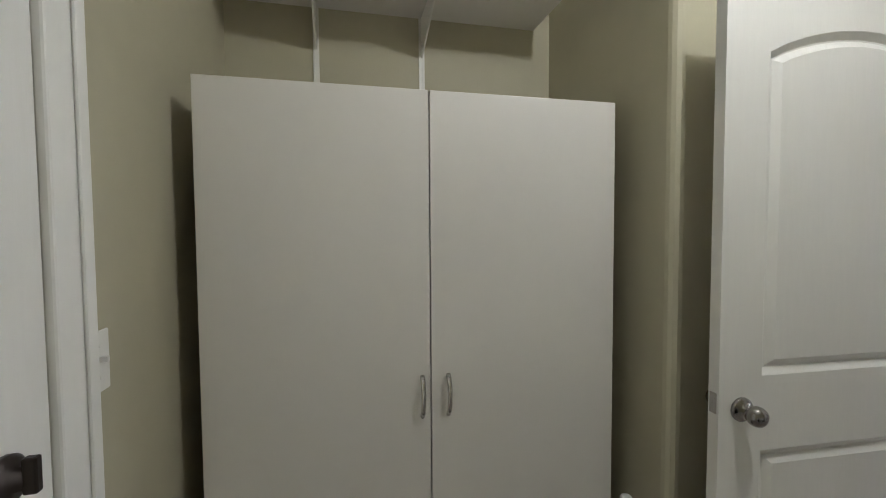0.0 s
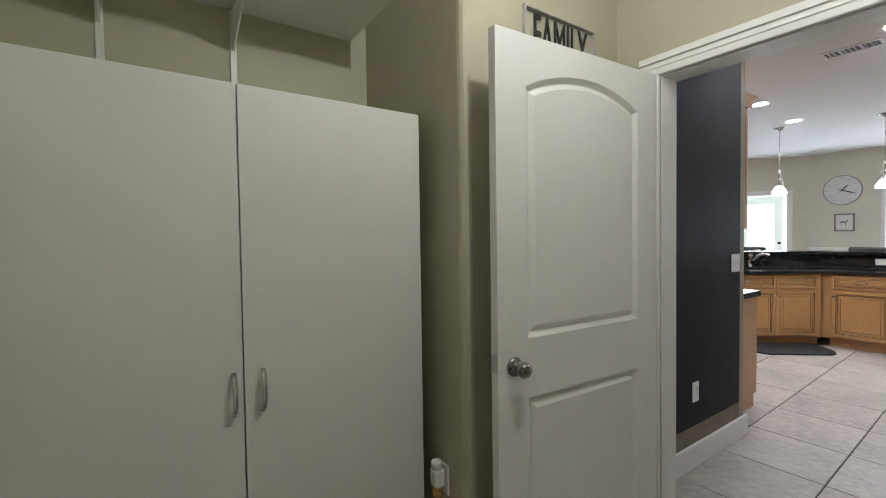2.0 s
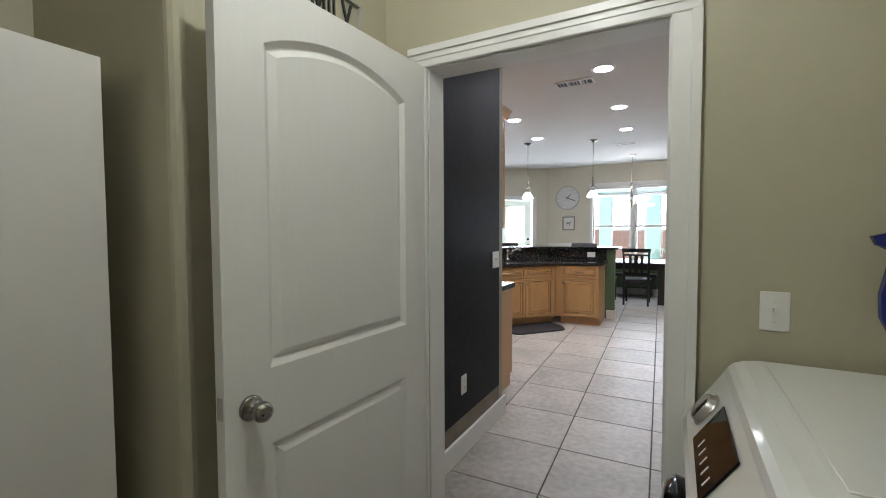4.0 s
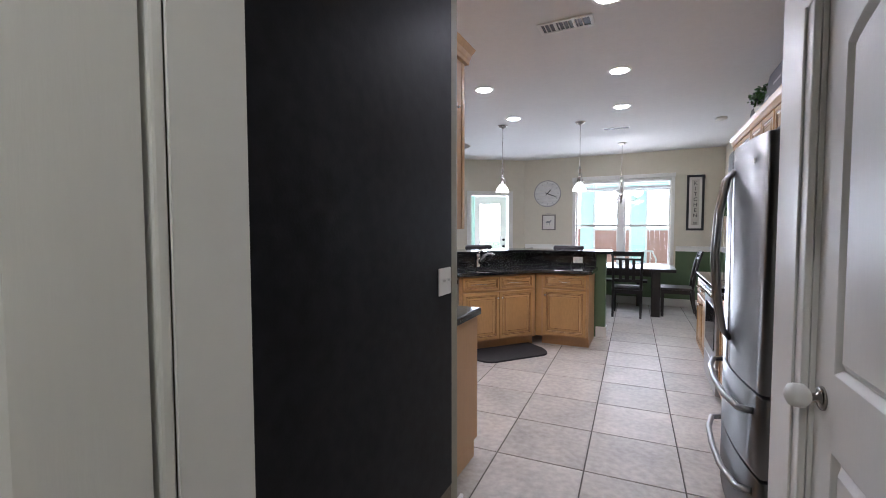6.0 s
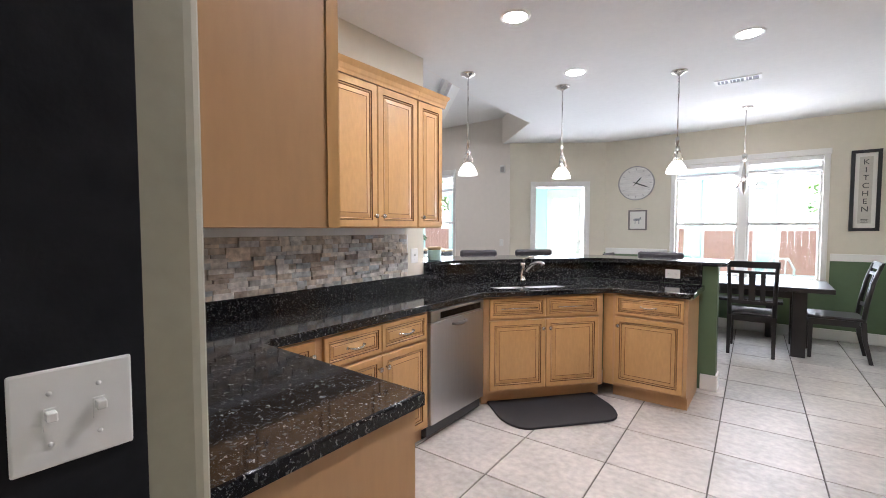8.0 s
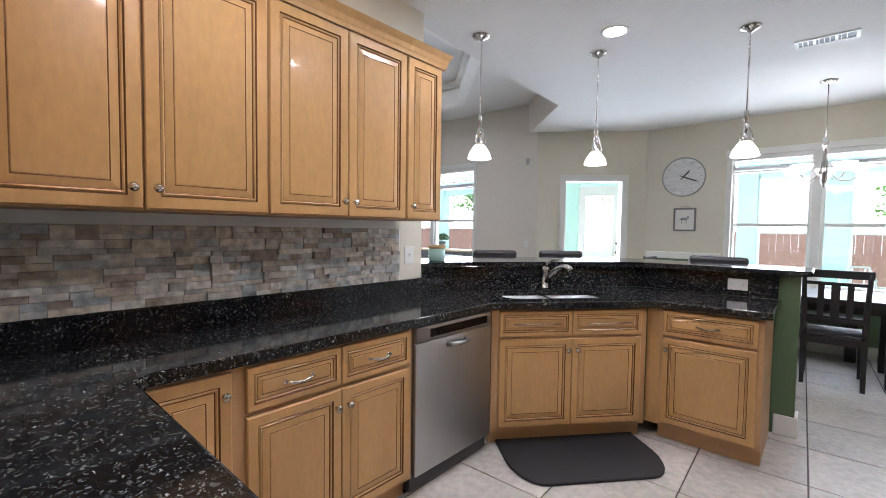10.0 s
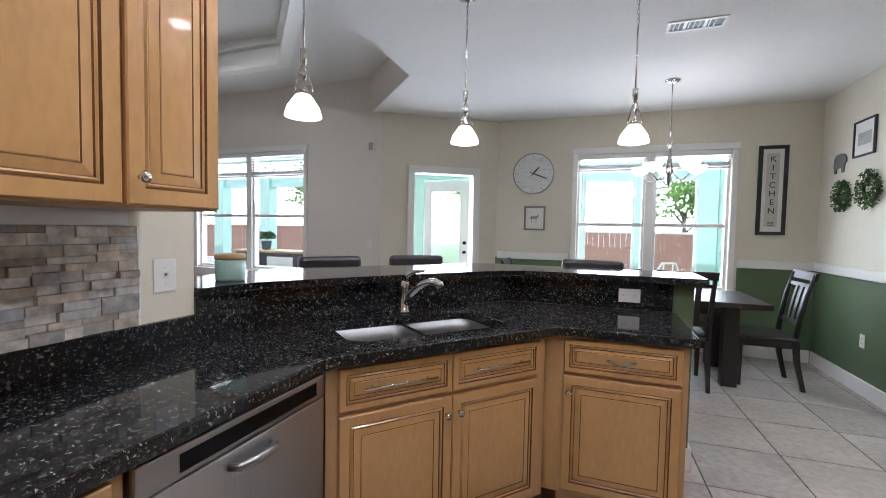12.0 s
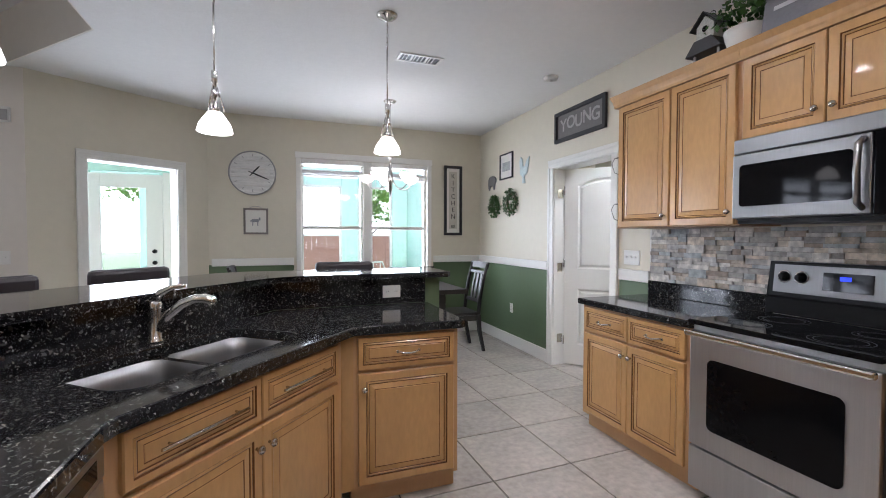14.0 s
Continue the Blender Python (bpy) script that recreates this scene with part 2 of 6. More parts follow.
def lathe(bm, profile, at=(0, 0, 0), axis="z", sides=24, smooth=True, caps=True):
    """Turned shape from (radius, height) pairs."""
    rings = []
    for r, h in profile:
        ring = []
        for k in range(sides):
            c, s = r * math.cos(2 * math.pi * k / sides), r * math.sin(2 * math.pi * k / sides)
            v = (c, s, h) if axis == "z" else ((h, c, s) if axis == "x" else (c, h, s))
            ring.append(bm.verts.new(Vector(at) + Vector(v)))
        rings.append(ring)
    for r0, r1 in zip(rings, rings[1:]):
        for k in range(sides):
            f = bm.faces.new((r0[k], r0[(k + 1) % sides], r1[(k + 1) % sides], r1[k]))
            f.smooth = smooth
    for ring, (r, h) in ((rings[0], profile[0]), (rings[-1], profile[-1])):
        if r > 1e-5 and caps:
            bm.faces.new(ring)


def prism(bm, pts, z0, z1, bevel=0.0):
    """Upright prism over a plan outline."""
    lo, hi = [bm.verts.new((x, y, z0)) for x, y in pts], [bm.verts.new((x, y, z1)) for x, y in pts]
    n = len(pts)
    fs = [bm.faces.new(hi), bm.faces.new(lo[::-1])]
    fs += [bm.faces.new((lo[i], lo[(i + 1) % n], hi[(i + 1) % n], hi[i])) for i in range(n)]
    if bevel:
        es = [e for f in fs[:2] for e in f.edges]
        bmesh.ops.bevel(bm, geom=es, offset=bevel, segments=2, profile=0.5, affect="EDGES")


def mesh_of(name, bm, *mats):
    bmesh.ops.recalc_face_normals(bm, faces=bm.faces)
    me = bpy.data.meshes.new(name)
    bm.to_mesh(me)
    bm.free()
    for m in mats:
        me.materials.append(m)
    return me


def part(name, bm, mat, parent, label="", at=None):
    mats = mat if isinstance(mat, (list, tuple)) else [mat]
    ob = new(name, mesh_of(name, bm, *mats))
    ob.parent = parent
    if at is not None:
        ob.matrix_basis = at
    return tagged(ob, label) if label else ob


def thing(name, label, category, at=None, group="", kind=""):
    ob = new(name)
    ob.empty_display_size = 0.1
    if at is not None:
        ob.matrix_basis = at
    return tagged(ob, label, category, group, kind)


def solid(name, bm, mat, label, category="", at=None, group="", kind=""):
    """A thing that is one mesh."""
    mats = mat if isinstance(mat, (list, tuple)) else [mat]
    ob = new(name, mesh_of(name, bm, *mats))
    if at is not None:
        ob.matrix_basis = at
    return tagged(ob, label, category, group, kind)


def structure(name, bm, mat, label):
    return solid(name, bm, mat, label, kind="structure")


def offset_poly(pts, d):
    """Outline moved inwards by d (counter-clockwise points)."""
    n, out = len(pts), []
    for i in range(n):
        p0, p1, p2 = Vector(pts[i - 1]), Vector(pts[i]), Vector(pts[(i + 1) % n])
        a, b = (p1 - p0).normalized(), (p2 - p1).normalized()
        na, nb = Vector((-a.y, a.x)), Vector((-b.y, b.x))
        m = na + nb
        m = m / max(m.dot(na), 0.25)
        out.append((p1.x + m.x * d, p1.y + m.y * d))
    return out


def panel_face(bm, outer, panels, y, steps, sign=-1):
    """A face in the x-z plane at depth y with moulded panels; steps are (inset, height, material)."""
    def ring(pts, yy):
        return [bm.verts.new((x, yy, z)) for x, z in pts]
    edges = []
    o = ring(outer, y)
    edges += [bm.edges.new((o[i], o[(i + 1) % len(o)])) for i in range(len(o))]
    starts = []
    for pts in panels:
        h = ring(pts, y)
        edges += [bm.edges.new((h[i], h[(i + 1) % len(h)])) for i in range(len(h))]
        starts.append((pts, h))
    bmesh.ops.triangle_fill(bm, use_beauty=True, use_dissolve=False, edges=edges)
    for pts, h in starts:
        last = h
        for inset, height, mi in steps:
            cur = ring(offset_poly(pts, inset), y + sign * height)
            for i in range(len(cur)):
                f = bm.faces.new((last[i], last[(i + 1) % len(cur)], cur[(i + 1) % len(cur)], cur[i]))
                f.material_index = mi
            last = cur
        bm.faces.new(last)
    return o


def rect(x0, x1, z0, z1):
    return [(x0, z0), (x1, z0), (x1, z1), (x0, z1)]


def arch(x0, x1, z0, z1, rise, n=12):
    w = x1 - x0
    return [(x0, z0), (x1, z0)] + [(x1 - w * k / n, z1 - rise + rise * math.sin(math.pi * k / n) ** 0.8 if 0 < k < n else z1 - rise) for k in range(n + 1)]


def text_mesh(body, size, depth=0.002, width=0.0):
    cu = bpy.data.curves.new("text", "FONT")
    cu.body, cu.size, cu.extrude, cu.align_x, cu.align_y = body, size, depth, "CENTER", "CENTER"
    cu.offset = width
    ob = new("text", cu)
    me = bpy.data.meshes.new_from_object(ob.evaluated_get(bpy.context.evaluated_depsgraph_get()))
    bpy.data.objects.remove(ob)
    bpy.data.curves.remove(cu)
    return me


def lettering(body, size, mat, parent, at, name="lettering", label="", depth=0.002, width=0.0):
    me = text_mesh(body, size, depth, width)
    me.materials.clear()
    me.materials.append(mat)
    ob = new(name, me)
    ob.parent = parent
    ob.matrix_basis = at
    return tagged(ob, label) if label else ob


def wall_mesh(p0, p1, thick, z0, z1, holes=()):
    """A wall from p0 to p1, its thickness to the left of that way; holes are (from, to, low, high)."""
    bm = bmesh.new()
    L = (Vector(p1) - Vector(p0)).length
    cuts = sorted(holes)
    a = 0.0
    spans = []
    for h0, h1, lo, hi in cuts:
        if h0 > a:
            spans.append((a, h0, z0, z1))
        if lo > z0:
            spans.append((h0, h1, z0, lo))
        if hi < z1:
            spans.append((h0, h1, hi, z1))
        a = h1
    if a < L:
        spans.append((a, L, z0, z1))
    for s in spans:
        box(bm, s[0], s[1], 0, thick, s[2], s[3])
    ang = math.atan2(p1[1] - p0[1], p1[0] - p0[0])
    bmesh.ops.transform(bm, matrix=Matrix.Translation((p0[0], p0[1], 0)) @ Matrix.Rotation(ang, 4, "Z"), verts=bm.verts)
    return bm

# ---- structure ----
H = 2.77
XB, XR, XL = -1.047, 0.90, -2.68      # chalkboard wall, right kitchen wall, left kitchen wall
YD, YW = 2.235, 10.50                 # laundry door wall, window wall
OPEN_L, OPEN_R, OPEN_H = -0.835, 0.055, 2.045

floor = structure("floor", boxes((-9, 1.1, -0.25, 10.6, -0.12, -0.006)), M_GROUT, "grey grout bed under beige ceramic floor tiles")

# ceilings
SOFFIT = [(-3.95, 9.64), (-2.945, 8.60), (-2.90, 7.2), (-2.80, 6.25), (-2.78, 3.5)]
bm = bmesh.new()
prism(bm, [(-1.9, -0.2), (1.15, -0.2), (1.15, YW + 0.1), (-2.6, YW + 0.1), *SOFFIT, (-1.9, 3.5)], H, H + 0.25)
structure("ceiling", bm, M_CEIL, "textured white flat kitchen ceiling")
bm = bmesh.new()
for (ax, ay), (bx, by) in zip(SOFFIT, SOFFIT[1:]):
    d = Vector((bx - ax, by - ay)).normalized() * 0.012
    prism(bm, [(ax - d.y * 0.1, ay + d.x * 0.1), (bx - d.y * 0.1, by + d.x * 0.1), (bx + d.y, by - d.x), (ax + d.y, ay - d.x)], H + 0.003, 3.2)
structure("trim_soffit", bm, M_LIVING, "beige painted drop between the two ceilings")
bm = bmesh.new()
# living room ceiling with a raised tray, its corner cut at 45 degrees
box(bm, -9, -2.6, 8.92, 11, 3.2, 3.3)
box(bm, -3.40, -2.6, 2.0, 8.92, 3.2, 3.3)
prism(bm, [(-4.67, 8.92), (-3.40, 7.65), (-3.40, 8.92)], 3.2, 3.3)
box(bm, -9, -3.40, 2.0, 4.2, 3.2, 3.3)
box(bm, -9, -8, 4.2, 8.92, 3.2, 3.3)
box(bm, -8.1, -3.3, 4.1, 9.02, 3.5, 3.6)
structure("ceiling_living", bm, M_CEIL, "white living room ceiling with a raised tray")
TRAY = [(-8.0, 4.2), (-3.40, 4.2), (-3.40, 7.65), (-4.67, 8.92), (-8.0, 8.92)]
bm = bmesh.new()
for z0, z1, inn in ((3.165, 3.235, 0.075), (3.236, 3.40, 0.025), (3.401, 3.498, 0.095)):
    inner, outer = offset_poly(TRAY, inn), offset_poly(TRAY, -0.05)
    for i in range(len(TRAY)):
        j = (i + 1) % len(TRAY)
        prism(bm, [outer[i], outer[j], inner[j], inner[i]], z0, z1)
structure("trim_tray", bm, M_TRIM, "white stepped moulding round the tray ceiling")

# laundry
structure("wall_niche_side", wall_mesh((-1.0, -0.09), (1.1, -0.09), -0.12, 0, H), M_LAUNDRY, "beige laundry wall")
structure("wall_niche_left", wall_mesh((-1.9, -0.09), (-1.0, -0.09), -0.12, 0, H), M_LAUNDRY, "beige laundry wall with a light switch")
structure("wall_niche_back", wall_mesh((-1.85, -0.2), (-1.85, 1.32), 0.12, 0, H), M_LAUNDRY, "beige wall of the closet niche")
bm = bmesh.new()
r = 0.035
pts = [(-1.85, 1.32), (XB - r, 1.32)] + [(XB - r + r * math.sin(a), 1.32 + r - r * math.cos(a)) for a in (0.4, 0.8, 1.2)] + [(XB, 1.32 + r), (XB, YD), (-1.85, YD)]
prism(bm, pts, 0, H)
structure("wall_laundry_corner", bm, M_LAUNDRY, "beige wall block with a rounded corner")
structure("wall_laundry_door", wall_mesh((-1.85, YD), (1.1, YD), 0.12, 0, H, [(OPEN_L + 1.85, OPEN_R + 1.85, 0, OPEN_H)]), M_LAUNDRY, "beige laundry wall with a doorway")
structure("wall_laundry_right", wall_mesh((1.05, -0.2), (1.05, YD), -0.12, 0, H), M_LAUNDRY, "beige laundry wall behind the machines")

# hall
structure("wall_chalkboard", wall_mesh((XB, YD + 0.12), (XB, 3.60), 0.10, 0.235, H), M_CHALK, "wall painted with matt black chalkboard paint")
structure("wall_chalkboard_strip", wall_mesh((XB - 0.003, YD + 0.12), (XB - 0.003, 3.60), 0.097, 0, 0.235), M_BARE, "bare brown strip of wall above the baseboard")
bm = bmesh.new()
pts = [(XB - 0.1, 3.60), (XB - 0.002, 3.60), (XB - 0.002, 3.66)] + [(XB - 0.032 + 0.03 * math.cos(a), 3.66 + 0.03 * math.sin(a)) for a in (0.4, 0.8, 1.2)] + [(XB - 0.032, 3.69), (-2.8, 3.69), (-2.8, 3.57), (XB - 0.1, 3.57)]
prism(bm, pts, 0, H)
structure("wall_kitchen_south", bm, M_POST, "olive beige wall end with a rounded corner")
PX = 0.168
structure("wall_pantry", wall_mesh((PX, YD + 0.12), (PX, 3.85), -0.10, 0, H, [(0.335, 1.095, 0, 2.04)]), M_TRIM, "white hall wall with the pantry door")
structure("wall_pantry_end", boxes((PX + 0.1, XR + 0.1, 3.73, 3.85, 0, H)), M_CREAM, "cream wall beside the refrigerator")

# kitchen
structure("wall_kitchen_left", wall_mesh((XL, 3.57), (XL, 6.11), 0.12, 0, H), M_CREAM, "cream kitchen wall behind the left cabinets")
GD0, GD1 = 7.86, 8.70
structure("wall_kitchen_right", wall_mesh((XR, 3.45), (XR, YW), -0.20, 0, H, [(GD0 - 3.45, GD1 - 3.45, 0, 2.04)]), M_CREAM, "cream kitchen and dining wall")
WX0, WX1, WZ0, WZ1 = -1.53, 0.10, 0.72, 2.30
structure("wall_window", wall_mesh((-2.55, YW), (XR + 0.12, YW), 0.14, 0, H, [(WX0 + 2.55, WX1 + 2.55, WZ0, WZ1)]), M_CREAM, "cream dining wall with a double window")
A = Vector((-3.80, 9.62)); B = Vector((-2.55, YW))
LAB = (B - A).length
structure("wall_patio_door", wall_mesh(A, B, 0.14, 0, 3.2, [(0.42, 1.20, 0, 2.06)]), M_CREAM, "cream angled wall with the patio door")
structure("wall_living_window", wall_mesh((-9, 9.62), A, 0.14, 0, 3.2, [(2.14, 4.05, 0.75, 2.36)]), M_LIVING, "pale living room wall with a double window")
structure("wall_living_left", boxes((-9.1, -9, 2, 9.7, 0, 3.6)), M_LIVING, "pale living room wall")
structure("wall_living_back", boxes((-9, -2.8, 2.0, 2.1, 0, 3.6)), M_LIVING, "pale living room wall")
structure("wall_living_return", boxes((-2.9, -2.803, 2.1, 6.10, 0, 3.3)), M_LIVING, "pale back of the kitchen wall")

# wainscot, rail, baseboards
structure("wainscot_right", boxes((XR - 0.004, XR, GD1 + 0.1, YW, 0, 1.0), (XR - 0.004, XR, 7.42, GD0 - 0.1, 0, 1.0)), M_GREEN, "sage green painted lower wall")
structure("wainscot_window", boxes((-2.55, WX0 - 0.09, YW - 0.004, YW, 0, 1.0), (WX1 + 0.09, XR, YW - 0.004, YW, 0, 1.0), (WX0 - 0.09, WX1 + 0.09, YW - 0.004, YW, 0, 0.62)), M_GREEN, "sage green painted lower wall under the window")


def run(name, specs, label, mat=M_TRIM, bevel=0.006):
    return structure(name, boxes(*specs, bevel=bevel), mat, label)


run("trim_chair_rail", [(XR - 0.024, XR, GD1 + 0.1, YW, 0.985, 1.075), (XR - 0.024, XR, 7.44, GD0 - 0.1, 0.985, 1.075), (-2.52, WX0 - 0.09, YW - 0.024, YW, 0.985, 1.075), (WX1 + 0.09, XR - 0.024, YW - 0.024, YW, 0.985, 1.075)], "white chair rail above the green wall")
BB = 0.135
run("baseboard_dining", [(XR - 0.02, XR, GD1 + 0.1, YW - 0.02, 0, BB), (-2.52, XR - 0.02, YW - 0.02, YW, 0, BB)], "tall white baseboard")
run("baseboard_hall", [(XB, XB + 0.018, YD + 0.12, 3.70, 0, BB), (PX - 0.015, PX, 3.54, 3.85, 0, BB)], "white hall baseboard")


def casing(name, along, depth, x0, x1, top, at, label, w=0.085, t=0.02):
    """Door casing of three moulded boards and the jamb lining, on a wall in the local x-z plane."""
    ob = thing(name, label, at=at, category="", kind="structure")
    for nm, s in (("jamb_board", (x0 - w, x0, -t, 0, 0, top)), ("jamb_board", (x1, x1 + w, -t, 0, 0, top)), ("head_board", (x0 - w, x1 + w, -t, 0, top, top + w))):
        bm = bmesh.new()
        x_0, x_1, y_0, y_1, z_0, z_1 = s
        box(bm, *s, bevel=0.005)
        if nm == "head_board":
            box(bm, x_0, x_1, y_0 - 0.008, y_0 - 0.0005, z_1 - 0.03, z_1 - 0.001, bevel=0.003)
            box(bm, x_0, x_1, y_0 - 0.004, y_0 - 0.0005, z_1 - 0.055, z_1 - 0.037, bevel=0.002)
        else:
            e = x_0 if x_0 < x0 else x_1 - 0.03
            box(bm, e, e + 0.03, y_0 - 0.008, y_0 - 0.0005, z_0, z_1, bevel=0.003)
        part(nm, bm, M_TRIM, ob)
    for s in ((x0 - 0.012, x0 + 0.006, 0, depth, 0, top), (x1 - 0.006, x1 + 0.012, 0, depth, 0, top), (x0 + 0.006, x1 - 0.006, 0, depth, top - 0.006, top + 0.012)):
        part("jamb_lining", boxes(s), M_TRIM, ob)
    return ob


casing("trim_laundry_doorway", None, 0.12, OPEN_L, OPEN_R, OPEN_H, pose(0, YD, 0), "white moulded casing round the laundry doorway")
casing("trim_pantry_door", None, 0.04, 0.30, 1.06, 2.04, pose(PX, YD + 0.12 + 1.395, 0, 0, 0, -90), "white moulded casing round the pantry door")
casing("trim_garage_door", None, 0.20, 0, GD1 - GD0, 2.04, pose(XR, GD1, 0, 0, 0, -90), "white casing round the open side door")
AB_ANG = math.degrees(math.atan2(B.y - A.y, B.x - A.x))
casing("trim_patio_door", None, 0.14, 0.42, 1.20, 2.06, pose(A.x, A.y, 0, 0, 0, AB_ANG), "white casing round the patio doorway")
casing("trim_entry_door", None, 0.02, 0, 0.81, 2.04, pose(0.08, -0.09, 0, 0, 0, 180), "white casing round a closed laundry door", w=0.095)

STEPS_DOOR = [(0.003, -0.002, 0), (0.018, -0.015, 0), (0.023, -0.015, 0), (0.042, -0.002, 0)]


def panel_door(name, w, h, at, label, knob_x, hinge_y=-0.006, knob_mat=None):
    """Two-panel moulded door with an arched upper panel; local front faces -y."""
    ob = thing(name, label, "door", at)
    bm = bmesh.new()
    t = 0.035
    s = 0.132
    pans = [arch(s, w - s, 0.995, h - 0.10, 0.075), rect(s, w - s, 0.205, 0.788)]
    o1 = panel_face(bm, rect(0, w, 0, h), pans, 0, STEPS_DOOR, -1)
    o2 = panel_face(bm, rect(0, w, 0, h), pans, t, STEPS_DOOR, 1)
    for i in range(4):
        bm.faces.new((o1[i], o1[(i + 1) % 4], o2[(i + 1) % 4], o2[i]))
    part("leaf", bm, M_DOOR, ob)
    for yy, sg in ((0, -1), (t, 1)):
        bm = bmesh.new()
        lathe(bm, [(0.0, 0), (0.033, 0), (0.033, sg * 0.006), (0.028, sg * 0.010), (0.013, sg * 0.014), (0.011, sg * 0.030)], (knob_x, yy, 0.908), "y", 20)
        rose = part("knob_rose", bm, M_KNOB, ob)
        bm = bmesh.new()
        g = 1.25 if knob_mat else 1.0
        lathe(bm, [(0.011, sg * 0.026), (0.019, sg * 0.030), (0.026 * g, sg * 0.042), (0.0265 * g, sg * 0.052 * g), (0.023 * g, sg * 0.062 * g), (0.013, sg * 0.069 * g), (0, sg * 0.071 * g)], (knob_x, yy, 0.908), "y", 20)
        part("knob", bm, knob_mat or M_KNOB, rose, "white plastic safety knob cover" if knob_mat else "satin nickel egg-shaped door knob")
    ex = w if knob_x > w / 2 else 0
    part("latch_plate", boxes((ex - 0.0015, ex + 0.0015, 0.006, 0.029, 0.897, 0.953)), M_CHROME, ob)
    for z in (0.25, 1.05, 1.80):
        bm = bmesh.new()
        tube(bm, [(w - ex - 0.002, hinge_y, z - 0.045), (w - ex - 0.002, hinge_y, z + 0.045)], 0.007, 8)
        part("hinge", bm, M_CHROME, ob)
    return ob


# open laundry door: hinged beside the doorway, swung back towards the wall
HX, HY = -0.838, 2.205
EX, EY = -0.882, 1.325
ang = math.degrees(math.atan2(HY - EY, HX - EX))
panel_door("door_laundry", math.hypot(HX - EX, HY - EY), 2.03, pose(EX, EY, 0.012, 0, 0, ang), "white two-panel arched door standing open in the laundry", 0.07, hinge_y=0.041)
panel_door("door_pantry", 0.745, 2.02, pose(PX + 0.012, YD + 0.12 + 1.087, 0.012, 0, 0, -90), "white two-panel pantry door, closed", 0.065, knob_mat=M_WHITE)
# side door swung open into the room beyond
panel_door("door_side", 0.79, 2.02, pose(XR + 0.115, GD1 - 0.022, 0.012, 0, 0, -45), "white two-panel door standing half open", 0.735)
panel_door("door_entry", 0.80, 2.02, pose(0.075, -0.084, 0.012, 0, 0, 180), "white closed laundry side door with a dark bolt", 0.74)
bm = bmesh.new()
lathe(bm, [(0.034, 0), (0.034, -0.008), (0.028, -0.014), (0.016, -0.016), (0.014, -0.026), (0, -0.027)], (0.705, 0, 1.065), "y", 24)
box(bm, 0.698, 0.712, -0.042, -0.024, 1.045, 1.095, bevel=0.003)
part("deadbolt", bm, material("dark_bronze", (0.06, 0.05, 0.045), 0.35, 0.8), bpy.data.objects["door_entry"], "dark bronze bolt turn")
structure("wall_side_room", boxes((2.4, 2.5, 7.0, 10.5, 0, H), (XR + 0.21, 2.4, 9.9, 10.0, 0, H), (XR + 0.21, 2.4, 7.0, 7.1, 0, H), (XR + 0.21, 2.5, 7, 10.2, H, H + 0.1), (XR + 0.21, 2.5, 7, 10.2, -0.1, 0)), M_CREAM, "plain cream room beyond the side door")

for z in (0.28, 1.02, 1.78):
    part("jamb_hinge", boxes((0.008, 0.0095, 0.04, 0.10, z - 0.045, z + 0.045)), M_CHROME, bpy.data.objects["trim_garage_door"])


